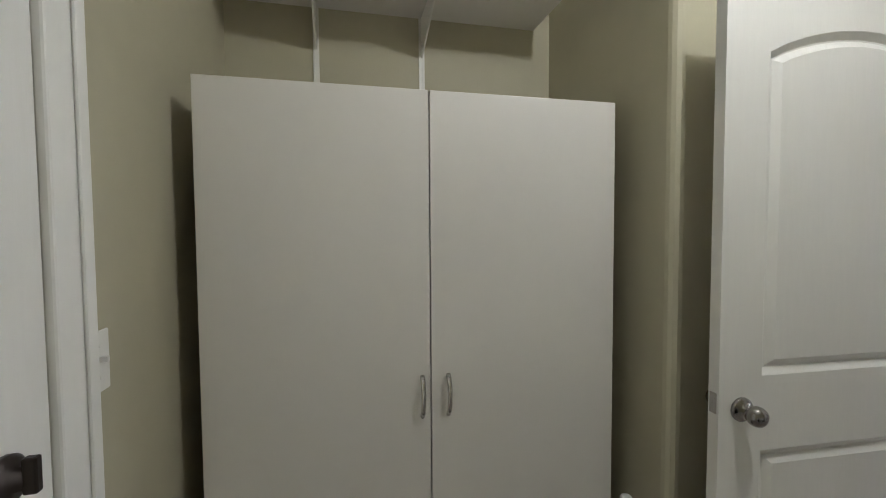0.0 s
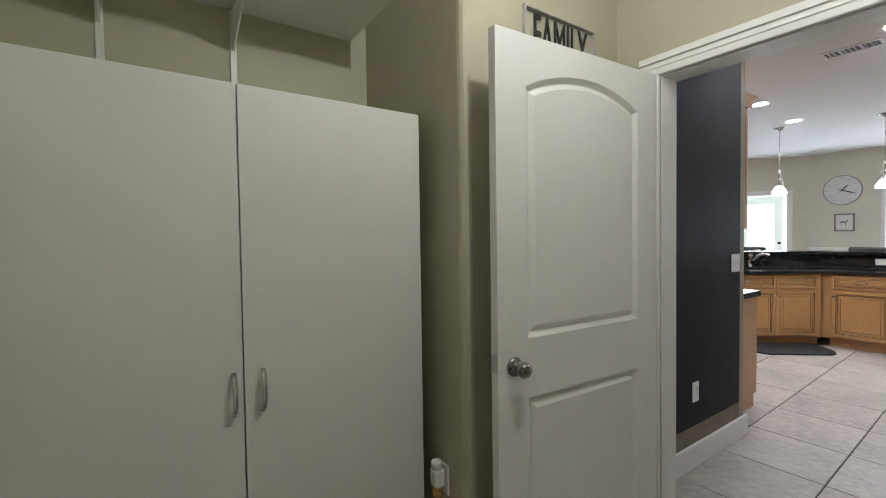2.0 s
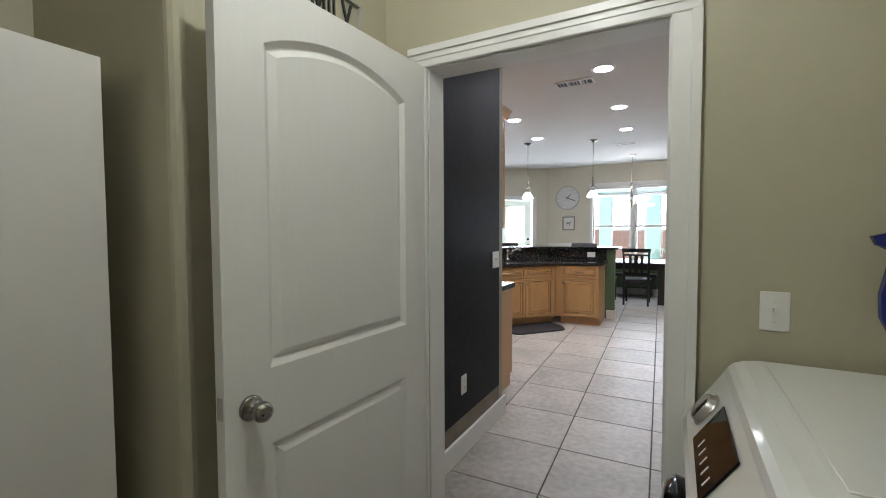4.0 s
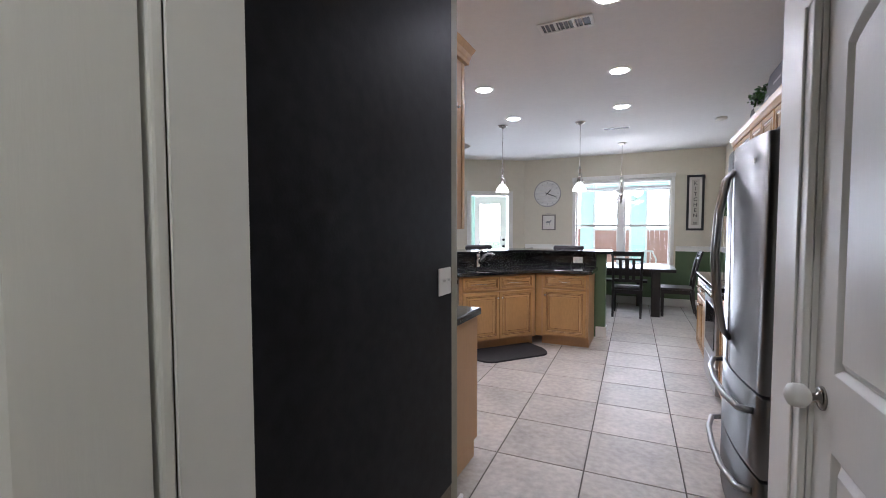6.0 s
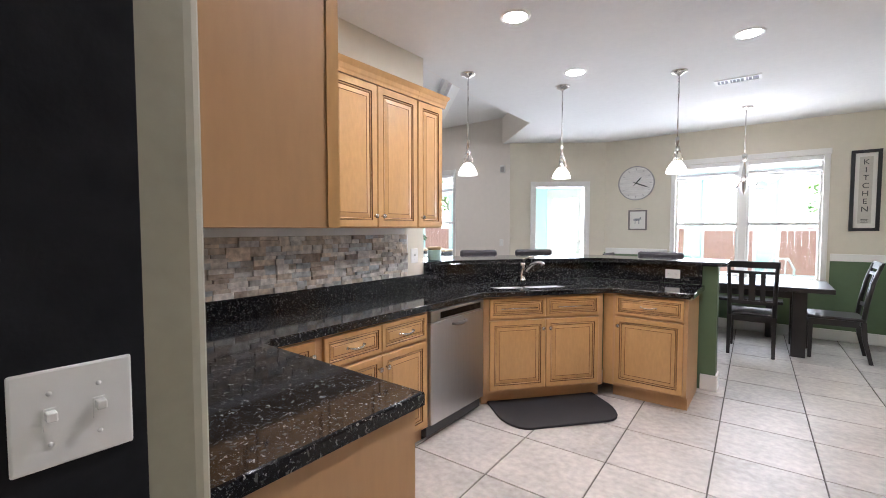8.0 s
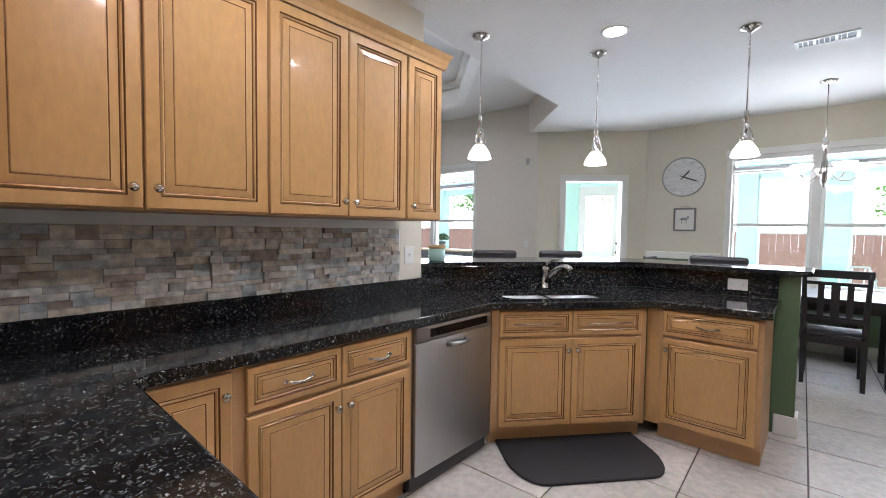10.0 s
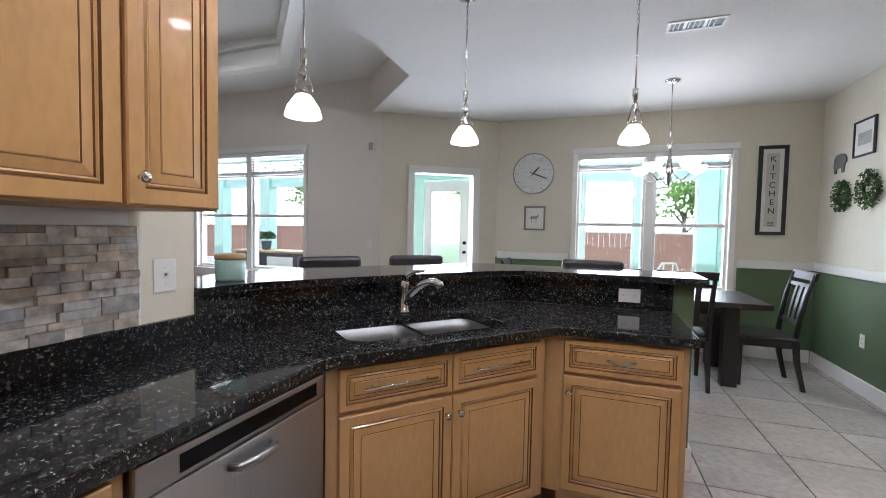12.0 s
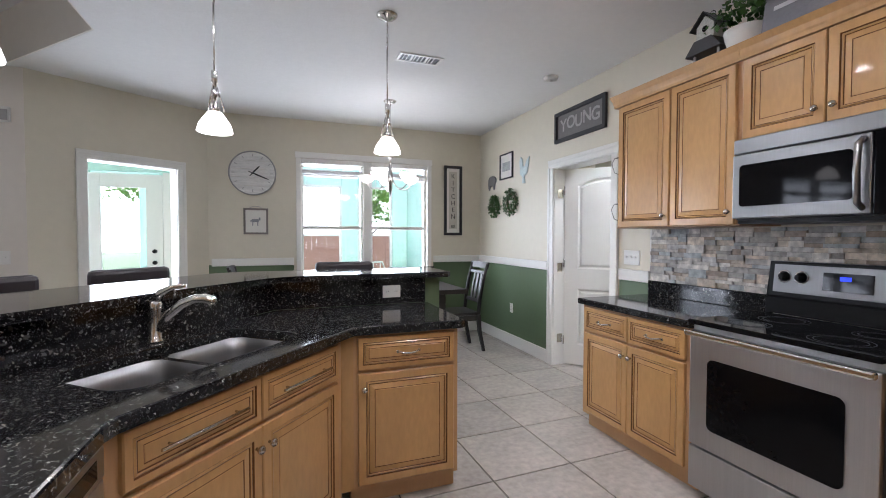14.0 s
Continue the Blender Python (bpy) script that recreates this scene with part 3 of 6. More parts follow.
# windows
def double_window(name, x0, x1, z0, z1, at, label, open_slats=1):
    """Two double-hung units side by side with casing, sill, blinds and panes; the wall's face is local y = 0, the room at -y."""
    ob = thing(name, label, at=at, category="window", kind="structure")
    mid, w = (x0 + x1) / 2, 0.06
    for s in ((x0 - w, x0, -0.018, 0.0, z0 - 0.02, z1), (x1, x1 + w, -0.018, 0.0, z0 - 0.02, z1), (x0 - w - 0.01, x1 + w + 0.01, -0.022, 0.0, z1, z1 + 0.075)):
        part("casing_board", boxes(s, bevel=0.005), M_TRIM, ob)
    part("window_sill", boxes((x0 - w - 0.02, x1 + w + 0.02, -0.06, 0.14, z0 - 0.045, z0 - 0.02), bevel=0.006), M_TRIM, ob)
    part("apron", boxes((x0 - w, x1 + w, -0.016, 0, z0 - 0.12, z0 - 0.046), bevel=0.004), M_TRIM, ob)
    zm = z0 + (z1 - z0) * 0.46
    part("mullion", boxes((mid - 0.045, mid + 0.045, 0.02, 0.13, z0 - 0.02, z1), bevel=0.004), M_TRIM, ob)
    for a, b in ((x0, mid - 0.045), (mid + 0.045, x1)):
        bm = boxes((a, a + 0.03, 0.05, 0.13, z0 - 0.02, z1), (b - 0.03, b, 0.05, 0.13, z0 - 0.02, z1), (a + 0.03, b - 0.03, 0.05, 0.13, z1 - 0.03, z1), (a + 0.03, b - 0.03, 0.05, 0.13, z0 - 0.02, z0 + 0.03))
        part("window_frame", bm, M_TRIM, ob)
        part("meeting_rail", boxes((a + 0.03, b - 0.03, 0.06, 0.12, zm - 0.022, zm + 0.022), bevel=0.004), M_TRIM, ob)
        for lo, hi, yy in ((z0 + 0.03, zm - 0.022, 0.08), (zm + 0.022, z1 - 0.03, 0.1)):
            p = part("pane", boxes((a + 0.03, b - 0.03, yy, yy + 0.004, lo, hi)), M_GLASS, ob)
            p.visible_shadow = False
        # raised blind: head rail and a stack of slats
        part("blind_rail", boxes((a + 0.006, b - 0.006, -0.012, 0.045, z1 - 0.06, z1 - 0.004), bevel=0.004), M_TRIM, ob)
        low = z1 - 0.10 - 0.042 * open_slats
        for k in range(open_slats):
            part("blind_slat", boxes((a + 0.012, b - 0.012, -0.008, 0.042, z1 - 0.10 - 0.042 * k, z1 - 0.096 - 0.042 * k)), M_TRIM, ob)
        for k in range(6):
            part("blind_slat", boxes((a + 0.012, b - 0.012, -0.008, 0.042, low - 0.008 * k, low + 0.005 - 0.008 * k)), M_TRIM, ob)
        part("bottom_rail", boxes((a + 0.010, b - 0.010, -0.010, 0.044, low - 0.068, low - 0.048), bevel=0.003), M_TRIM, ob)
        bm = bmesh.new()
        tube(bm, [(a + 0.06, -0.014, z1 - 0.06), (a + 0.06, -0.014, z1 - 0.42)], 0.003, 6)
        part("tilt_wand", bm, M_WHITE, ob)
    return ob


double_window("window_dining", WX0, WX1, WZ0, WZ1, pose(0, YW, 0), "white double-hung dining window with raised blinds")
double_window("window_living", -6.86, -4.95, 0.75, 2.36, pose(0, 9.62, 0), "white double-hung living room window with half-raised blinds", 4)



# ---- cabinets ----
STEPS_CAB = [(0.0045, -0.006, 1), (0.010, -0.001, 0), (0.014, -0.004, 0), (0.0175, -0.007, 1), (0.042, -0.002, 0), (0.0455, -0.0035, 1), (0.0475, -0.002, 0)]
STEPS_DRAWER = [(0.004, -0.005, 1), (0.009, -0.001, 0), (0.012, -0.004, 0), (0.0155, -0.006, 1), (0.028, -0.002, 0), (0.031, -0.0035, 1), (0.033, -0.002, 0)]


def front_panel(parent, x0, x1, z0, z1, name, frame_w, steps, knob=None, pull=None):
    """Raised-panel door or drawer front on the cabinet's front plane y = 0."""
    bm = bmesh.new()
    t = 0.020
    e = 0.004
    o = panel_face(bm, rect(x0 + e, x1 - e, z0 + e, z1 - e), [rect(x0 + frame_w, x1 - frame_w, z0 + frame_w, z1 - frame_w)], -t, steps)
    m = [bm.verts.new((x, -t + e, z)) for x, z in rect(x0, x1, z0, z1)]
    b = [bm.verts.new((x, -0.0005, z)) for x, z in rect(x0, x1, z0, z1)]
    for r0, r1 in ((o, m), (m, b)):
        for i in range(4):
            bm.faces.new((r0[i], r0[(i + 1) % 4], r1[(i + 1) % 4], r1[i]))
    d = part(name, bm, [M_MAPLE, M_GLAZE], parent)
    if knob:
        bm = bmesh.new()
        lathe(bm, [(0.006, -t), (0.005, -t - 0.012), (0.013, -t - 0.016), (0.016, -t - 0.024), (0.011, -t - 0.031), (0, -t - 0.033)], (knob[0], 0, knob[1]), "y", 14)
        part("knob", bm, M_CHROME, d, "satin nickel knob")
    if pull:
        cx, cz, w = pull
        bm = bmesh.new()
        if w < 0.16:
            tube(bm, [(cx - w / 2, -t, cz), (cx - w / 2 + 0.004, -t - 0.020, cz + 0.002), (cx - w / 4, -t - 0.027, cz - 0.004), (cx, -t - 0.028, cz - 0.006), (cx + w / 4, -t - 0.027, cz - 0.002), (cx + w / 2 - 0.004, -t - 0.020, cz + 0.004), (cx + w / 2, -t, cz + 0.002)], [0.004, 0.005, 0.006, 0.0045, 0.006, 0.005, 0.004], 8)
            for s in (-1, 1):
                lathe(bm, [(0.008, -t), (0.008, -t - 0.004), (0, -t - 0.005)], (cx + s * w / 2, 0, cz), "y", 10)
        else:
            tube(bm, [(cx - w / 2, -t - 0.022, cz), (cx + w / 2, -t - 0.022, cz)], 0.005, 8)
            for s in (-0.38, 0.38):
                tube(bm, [(cx + s * w, -t, cz), (cx + s * w, -t - 0.022, cz)], 0.004, 8)
        part("pull", bm, M_CHROME, d, "satin nickel bar pull")
    return d


def base_cabinet(w, d, at, label, doors=2, drawers=2, stile=0.03, bar=False, knob_side="mid", hgt=0.862, full=False, toe=0.055, hollow=False):
    ob = thing("base_cabinet", label, "cabinet", at, "honey maple kitchen cabinets")
    if hollow:
        part("front_frame", boxes((0, w, 0, 0.018, 0.10, hgt)), M_MAPLE_SIDE, ob)
        part("side_panel", boxes((0, 0.018, 0.018, d, 0.10, hgt)), M_MAPLE_SIDE, ob)
        part("side_panel", boxes((w - 0.018, w, 0.018, d, 0.10, hgt)), M_MAPLE_SIDE, ob)
        part("bottom_panel", boxes((0.018, w - 0.018, 0.018, d, 0.10, 0.12)), M_MAPLE_SIDE, ob)
    else:
        part("body", boxes((0, w, 0, d, 0.10, hgt)), M_MAPLE_SIDE, ob)
    part("toe_kick", boxes((0.0, w, toe, d, 0, 0.098)), M_MAPLE_SIDE, ob, "recessed maple toe kick")
    dz0, dz1, zt = 0.125, 0.672, hgt - 0.015
    n = doors
    dw = (w - 2 * stile + 0.004) / n
    if not full:
        m = drawers
        ww = (w - 2 * stile + 0.004) / m
        for i in range(m):
            x0 = stile + i * ww
            front_panel(ob, x0, x0 + ww - 0.004, 0.690, zt, "drawer_front", 0.024, STEPS_DRAWER, pull=(x0 + ww / 2, (0.690 + zt) / 2, 0.30 if bar else 0.11))
    else:
        dz1 = zt
    for i in range(n):
        x0 = stile + i * dw
        x1 = x0 + dw - 0.004
        if n == 2:
            kx = x1 - 0.028 if i == 0 else x0 + 0.028
        else:
            kx = x0 + 0.028 if knob_side == "left" else x1 - 0.028
        front_panel(ob, x0, x1, dz0, dz1, "door", 0.038, STEPS_CAB, knob=(kx, dz1 - 0.07))
    return ob


def upper_cabinet(w, d, z0, z1, at, label, doors, crown=True, ends=(0, 0), fill=None):
    """doors: list of (x0, x1, knob x); crown returns on the ends flagged in ends (left, right)."""
    ob = thing("wall_cabinet", label, "cabinet", at, "honey maple kitchen cabinets")
    part("body", boxes((0, w, 0, d, z0, z1)), M_MAPLE_SIDE, ob)
    for x0, x1, kx in doors:
        front_panel(ob, x0, x1, z0 + 0.006, z1 - 0.028, "door", 0.042, STEPS_CAB, knob=(kx, z0 + 0.075))
    if crown:
        bm = bmesh.new()
        prof = [(0.0, z1 - 0.022), (0.022, z1 - 0.022), (0.024, z1 - 0.004), (0.028, z1 + 0.006), (0.033, z1 + 0.028), (0.044, z1 + 0.048), (0.050, z1 + 0.060), (0.0, z1 + 0.060)]
        a, b = (1 if ends[0] else 0), (1 if ends[1] else 0)
        L = [bm.verts.new((-p * a, -p, z)) for p, z in prof]
        R = [bm.verts.new((w + p * b, -p, z)) for p, z in prof]
        n = len(prof)
        for i in range(n):
            bm.faces.new((L[i], R[i], R[(i + 1) % n], L[(i + 1) % n]))
        for s, ring, on in ((-1, L, a), (1, R, b)):
            if on:
                bk = [bm.verts.new(((-p if s < 0 else w + p), d, z)) for p, z in prof]
                for i in range(n):
                    bm.faces.new((ring[i], bk[i], bk[(i + 1) % n], ring[(i + 1) % n]))
            else:
                bm.faces.new(ring)
        part("crown_moulding", bm, M_MAPLE, ob)
        part("top_panel", boxes((0.001, w - 0.001, 0.001, d, z1 + 0.001, z1 + 0.058)), M_MAPLE_SIDE, ob)
    return ob


FXL, YP, FXR = -2.12, 7.0, 0.27
# left run, faces +x
base_cabinet(0.30, 0.55, pose(FXL, 4.345, 0, 0, 0, 90), "honey maple corner base cabinet with one door", 1, 0, full=True, stile=0.02, knob_side="right")
base_cabinet(0.84, 0.55, pose(FXL, 4.645, 0, 0, 0, 90), "honey maple base cabinet with two drawers over two doors", 2, 2)
# near return, faces +y, with a plain end panel
base_cabinet(0.90, 0.60, pose(-1.20, 4.32, 0, 0, 0, 180), "honey maple base cabinet with a plain side panel", 2, 2)
# diagonal sink base
S0, S1 = Vector((-2.125, 6.165)), Vector((-1.465, 6.945))
sang = math.degrees(math.atan2(S1.y - S0.y, S1.x - S0.x))
sw_ = (S1 - S0).length
base_cabinet(sw_, 0.50, pose(S0.x, S0.y, 0, 0, 0, sang), "honey maple diagonal sink base with two doors", 2, 2, stile=0.045, bar=True, hollow=True)
part("filler", boxes((-1.475, -1.40, YP - 0.0, YP + 0.3, 0.10, 0.862)), M_MAPLE, bpy.data.objects["base_cabinet.003"]).matrix_parent_inverse = pose(S0.x, S0.y, 0, 0, 0, sang).inverted()
base_cabinet(0.545, 0.58, pose(-1.405, YP, 0, 0, 0, 0), "honey maple peninsula base cabinet with one drawer and door", 1, 1, stile=0.025, knob_side="left")
# right run, faces -x
base_cabinet(0.86, 0.60, pose(FXR, 7.415, 0, 0, 0, -90), "honey maple base cabinet between doorway and range", 2, 2)
base_cabinet(0.95, 0.60, pose(FXR, 5.775, 0, 0, 0, -90), "honey maple base cabinet between range and refrigerator", 2, 2)

UZ0, UZ1 = 1.388, 2.285
FUL = -2.34
upper_cabinet(0.845, 0.33, UZ0, UZ1, pose(FUL, 4.02, 0, 0, 0, 90), "honey maple wall cabinet with raised-panel doors", [(0.02, 0.415, 0.385), (0.424, 0.84, 0.455)])
upper_cabinet(0.765, 0.33, UZ0, UZ1, pose(FUL, 4.866, 0, 0, 0, 90), "honey maple wall cabinet with raised-panel doors", [(0.004, 0.383, 0.355), (0.390, 0.758, 0.418)])
upper_cabinet(0.28, 0.33, UZ0, UZ1, pose(FUL, 5.632, 0, 0, 0, 90), "narrow honey maple wall cabinet at the end of the row", [(0.004, 0.270, 0.032)], ends=(0, 1))
upper_cabinet(1.165, 0.31, UZ0, UZ1, pose(-1.165, 4.02, 0, 0, 0, 180), "honey maple wall cabinet with a plain end panel", [(0.02, 0.40, 0.37), (0.41, 0.79, 0.44), (0.80, 1.145, 1.11)], ends=(1, 0))
FUR = 0.57
upper_cabinet(0.895, 0.33, UZ0 + 0.01, UZ1, pose(FUR, 7.43, 0, 0, 0, -90), "honey maple wall cabinet beside the microwave", [(0.02, 0.455, 0.425), (0.465, 0.875, 0.85)], ends=(1, 0))
upper_cabinet(0.77, 0.33, 1.84, UZ1, pose(FUR, 6.533, 0, 0, 0, -90), "short honey maple wall cabinet above the microwave", [(0.015, 0.38, 0.35), (0.388, 0.755, 0.42)])
upper_cabinet(0.95, 0.33, UZ0, UZ1, pose(FUR, 5.762, 0, 0, 0, -90), "honey maple wall cabinet above the counter", [(0.015, 0.47, 0.44), (0.48, 0.935, 0.51)])
upper_cabinet(0.92, 0.33, 1.86, UZ1, pose(FUR, 4.80, 0, 0, 0, -90), "honey maple cabinet above the refrigerator", [(0.015, 0.455, 0.42), (0.465, 0.905, 0.50)])

# ---- worktops ----
CT0, CT1 = 0.864, 0.905
bm = bmesh.new()
out = [(XL, 3.70), (-1.184, 3.70), (-1.184, 4.346), (-2.05, 4.346), (-2.09, 4.39), (-2.09, 6.10), (-2.075, 6.145), (-1.455, 6.90), (-1.40, 6.965), (-0.85, 6.965), (-0.825, 6.985), (-0.825, 7.61), (-1.765, 7.60), (-2.69, 6.43), (XL, 6.3)]
lo = [bm.verts.new((x, y, CT0)) for x, y in out]
hi = [bm.verts.new((x, y, CT1)) for x, y in out]
for i in range(len(out)):
    j = (i + 1) % len(out)
    bm.faces.new((lo[i], lo[j], hi[j], hi[i]))
# sink cut-out
ud, vd = (S1 - S0).normalized(), Vector((-(S1 - S0).normalized().y, (S1 - S0).normalized().x))
SC = (S0 + S1) / 2 + vd * 0.30


def in_sink(u, v):
    p = SC + ud * u + vd * v
    return (p.x, p.y)


def round_rect(hw, hh, r, n=5):
    out = []
    for cx, cy, a0 in ((hw - r, hh - r, 0), (-hw + r, hh - r, 90), (-hw + r, -hh + r, 180), (hw - r, -hh + r, 270)):
        out += [(cx + r * math.cos(radians(a0 + 90 * k / n)), cy + r * math.sin(radians(a0 + 90 * k / n))) for k in range(n + 1)]
    return out


hole = [in_sink(u, v) for u, v in round_rect(0.385, 0.20, 0.09)]
hlo, hhi = [bm.verts.new((x, y, CT0)) for x, y in hole], [bm.verts.new((x, y, CT1)) for x, y in hole]
for i in range(len(hole)):
    j = (i + 1) % len(hole)
    bm.faces.new((hlo[i], hlo[j], hhi[j], hhi[i]))
for ring, hr in ((hi, hhi), (lo, hlo)):
    es = [bm.edges.get((ring[i], ring[(i + 1) % len(ring)])) for i in range(len(ring))] + [bm.edges.get((hr[i], hr[(i + 1) % len(hr)])) for i in range(len(hr))]
    bmesh.ops.triangle_fill(bm, use_beauty=True, edges=es)
bmesh.ops.recalc_face_normals(bm, faces=bm.faces)
edges = [e for e in bm.edges if all(abs(v.co.z - CT1) < 1e-6 for v in e.verts) and any(abs(f.normal.z) < 0.5 for f in e.link_faces)]
bmesh.ops.bevel(bm, geom=edges, offset=0.008, segments=2, profile=0.5, affect="EDGES")
solid("worktop", bm, M_GRANITE, "polished black speckled granite worktop with sink cut-out", "worktop")
bm = bmesh.new()
prism(bm, [(FXR - 0.03, 6.549), (XR, 6.549), (XR, 7.445), (FXR - 0.03, 7.445)], CT0, CT1, 0.008)
solid("worktop", bm, M_GRANITE, "polished black granite worktop beside the range", "worktop")
bm = bmesh.new()
prism(bm, [(FXR - 0.03, 4.82), (XR, 4.82), (XR, 5.78), (FXR - 0.03, 5.78)], CT0, CT1, 0.008)
solid("worktop", bm, M_GRANITE, "polished black granite worktop beside the refrigerator", "worktop")
solid("upstand", boxes((XL + 0.022, -1.19, 3.692, 3.714, CT1 + 0.001, 1.008), bevel=0.003), M_GRANITE, "black granite upstand along the short wall", "backsplash")
solid("upstand", boxes((XL, XL + 0.022, 3.715, 6.112, CT1 + 0.001, 1.008), bevel=0.003), M_GRANITE, "black granite upstand along the wall", "backsplash")
solid("upstand", boxes((XR - 0.022, XR, 4.82, 5.78, CT1 + 0.001, 1.008), bevel=0.003), M_GRANITE, "black granite upstand near the refrigerator", "backsplash")
solid("upstand", boxes((XR - 0.022, XR, 6.56, 7.445, CT1 + 0.001, 1.008), bevel=0.003), M_GRANITE, "black granite upstand beside the range", "backsplash")

# raised bar: half wall, granite facing, bar top
F = [Vector((-2.72, 6.395)), Vector((-1.77, 7.60)), Vector((-0.85, 7.62))]
bm = bmesh.new()
prism(bm, [(-2.80, 6.113), (XL, 6.113), (XL, 6.40), (-1.785, 7.625), (-0.735, 7.64), (-0.735, 7.78), (-1.86, 7.765), (-2.86, 6.50)], 0, 1.068)
structure("wall_half", bm, M_GREEN, "sage green half wall under the raised bar")
bm = bmesh.new()
prism(bm, [(-2.655, 6.114), (-2.655, 6.40), (-1.765, 7.598), (-0.845, 7.612), (-0.845, 7.634), (-1.782, 7.62), (-2.677, 6.412), (-2.677, 6.114)], CT1 + 0.001, 1.067)
solid("bar_facing", bm, M_GRANITE, "black granite facing below the raised bar", "backsplash")
bm = bmesh.new()
prism(bm, [(-2.66, 6.114), (-2.62, 6.39), (-2.35, 6.76), (-2.05, 7.17), (-1.80, 7.47), (-1.70, 7.535), (-1.55, 7.555), (-0.70, 7.565), (-0.675, 7.59), (-0.675, 8.0), (-1.95, 8.0), (-2.12, 7.93), (-2.9, 7.0), (-3.02, 6.80), (-3.02, 6.114)], 1.069, 1.105, 0.008)
solid("raised_worktop", bm, M_GRANITE, "polished black granite raised bar top", "worktop")
run("baseboard_peninsula", [(-0.845, -0.717, 7.624, 7.639, 0, BB), (-0.735, -0.717, 7.639, 7.795, 0, BB)], "white baseboard round the half wall")

# ---- small fittings ----
def wall_plate(name, label, at, w=0.072, h=0.116, toggles=1, outlet=False, horizontal=False):
    """Cover plate on a wall in the local x-z plane, room at -y, centred on its place."""
    ob = thing(name, label, "switch" if not outlet else "outlet", at)
    bm = boxes((-w / 2, w / 2, -0.006, 0, -h / 2, h / 2), bevel=0.003)
    part("plate", bm, M_WHITE, ob)
    if outlet:
        for s in (-1, 1):
            c = (s * 0.027, 0) if horizontal else (0, s * 0.020)
            bm = bmesh.new()
            prism(bm, round_rect(0.017, 0.014, 0.009, 3), 0, 0.002)
            bmesh.ops.transform(bm, matrix=Matrix.Translation((c[0], -0.0062, c[1])) @ Matrix.Rotation(radians(90), 4, "X"), verts=bm.verts)
            sk = part("socket", bm, M_WHITE, ob)
            for d in (-0.006, 0.006):
                sl = (c[0] + d - 0.001, c[0] + d + 0.001, -0.0090, -0.0083, c[1] - 0.003, c[1] + 0.005)
                part("slot", boxes(sl), M_BLACK, sk)
    else:
        for i in range(toggles):
            x = (i - (toggles - 1) / 2) * 0.046
            bm = bmesh.new()
            box(bm, x - 0.006, x + 0.006, -0.0075, -0.006, -0.013, 0.013)
            box(bm, x - 0.005, x + 0.005, -0.021, -0.0075, 0.000, 0.011, bevel=0.0015)
            part("toggle", bm, M_WHITE, ob)
            for z in (-0.03, 0.03):
                bm = bmesh.new()
                lathe(bm, [(0.003, -0.006), (0.003, -0.0068), (0, -0.007)], (x, 0, z), "y", 8)
                part("screw", bm, M_WHITE, ob)
    return ob


wall_plate("light_switch", "white single light switch by the laundry doorway", pose(0.335, YD, 1.135))
wall_plate("light_switch", "white single light switch in the closet niche", pose(-0.868, -0.09, 1.165, 0, 0, 180))
wall_plate("light_switch", "white double light switch on the chalkboard wall", pose(XB, 3.525, 1.165, 0, 0, 90), w=0.116, toggles=2)
wall_plate("wall_outlet", "white wall outlet on the chalkboard wall", pose(XB, 3.0, 0.435, 0, 0, 90), outlet=True)
wall_plate("light_switch", "white light switch at the end of the stone splashback", pose(XL, 5.992, 1.166, 0, 0, 90), w=0.085)
wall_plate("wall_outlet", "white outlet set sideways in the granite bar facing", pose(-1.07, 7.611, 0.985, 0, 0, 0.9), w=0.116, h=0.078, outlet=True, horizontal=True)
wall_plate("wall_outlet", "white outlet low on the green wall", pose(XR - 0.004, 9.57, 0.46, 0, 0, -90), outlet=True)
wall_plate("light_switch", "white triple light switch beside the side door", pose(XR, 7.63, 1.17, 0, 0, -90), w=0.165, toggles=3)
wall_plate("light_switch", "white light switch beside the patio door", pose(-3.95, 9.62, 1.15))
wall_plate("wall_outlet", "white wall outlet low in the laundry corner", pose(-1.20, 1.32, 0.42), outlet=True)

ob = thing("plug_in_freshener", "white plug-in air freshener in the laundry outlet", "air freshener", pose(-1.20, 1.309, 0.43))
bm = boxes((-0.024, 0.024, -0.042, 0, -0.035, 0.035), bevel=0.009)
part("housing", bm, M_WHITE, ob)
bm = bmesh.new()
lathe(bm, [(0.020, 0.035), (0.021, 0.06), (0.017, 0.066), (0.010, 0.062), (0.0, 0.060)], (0, -0.024, 0), sides=16)
part("warmer_cap", bm, M_WHITE, ob)
bm = bmesh.new()
lathe(bm, [(0.0, -0.085), (0.018, -0.084), (0.020, -0.06), (0.018, -0.036)], (0, -0.024, 0), sides=16)
part("oil_bottle", bm, material("amber_oil", (0.45, 0.25, 0.06), 0.15), ob)

ob = thing("thermostat", "small white alarm sensor on the living room wall", "thermostat", pose(-3.93, 9.62, 2.36))
part("case", boxes((-0.045, 0.045, -0.03, 0, -0.065, 0.065), bevel=0.008), M_WHITE, ob)
part("face", boxes((-0.032, 0.032, -0.034, -0.030, -0.05, 0.04), bevel=0.001), M_SENSOR, ob)

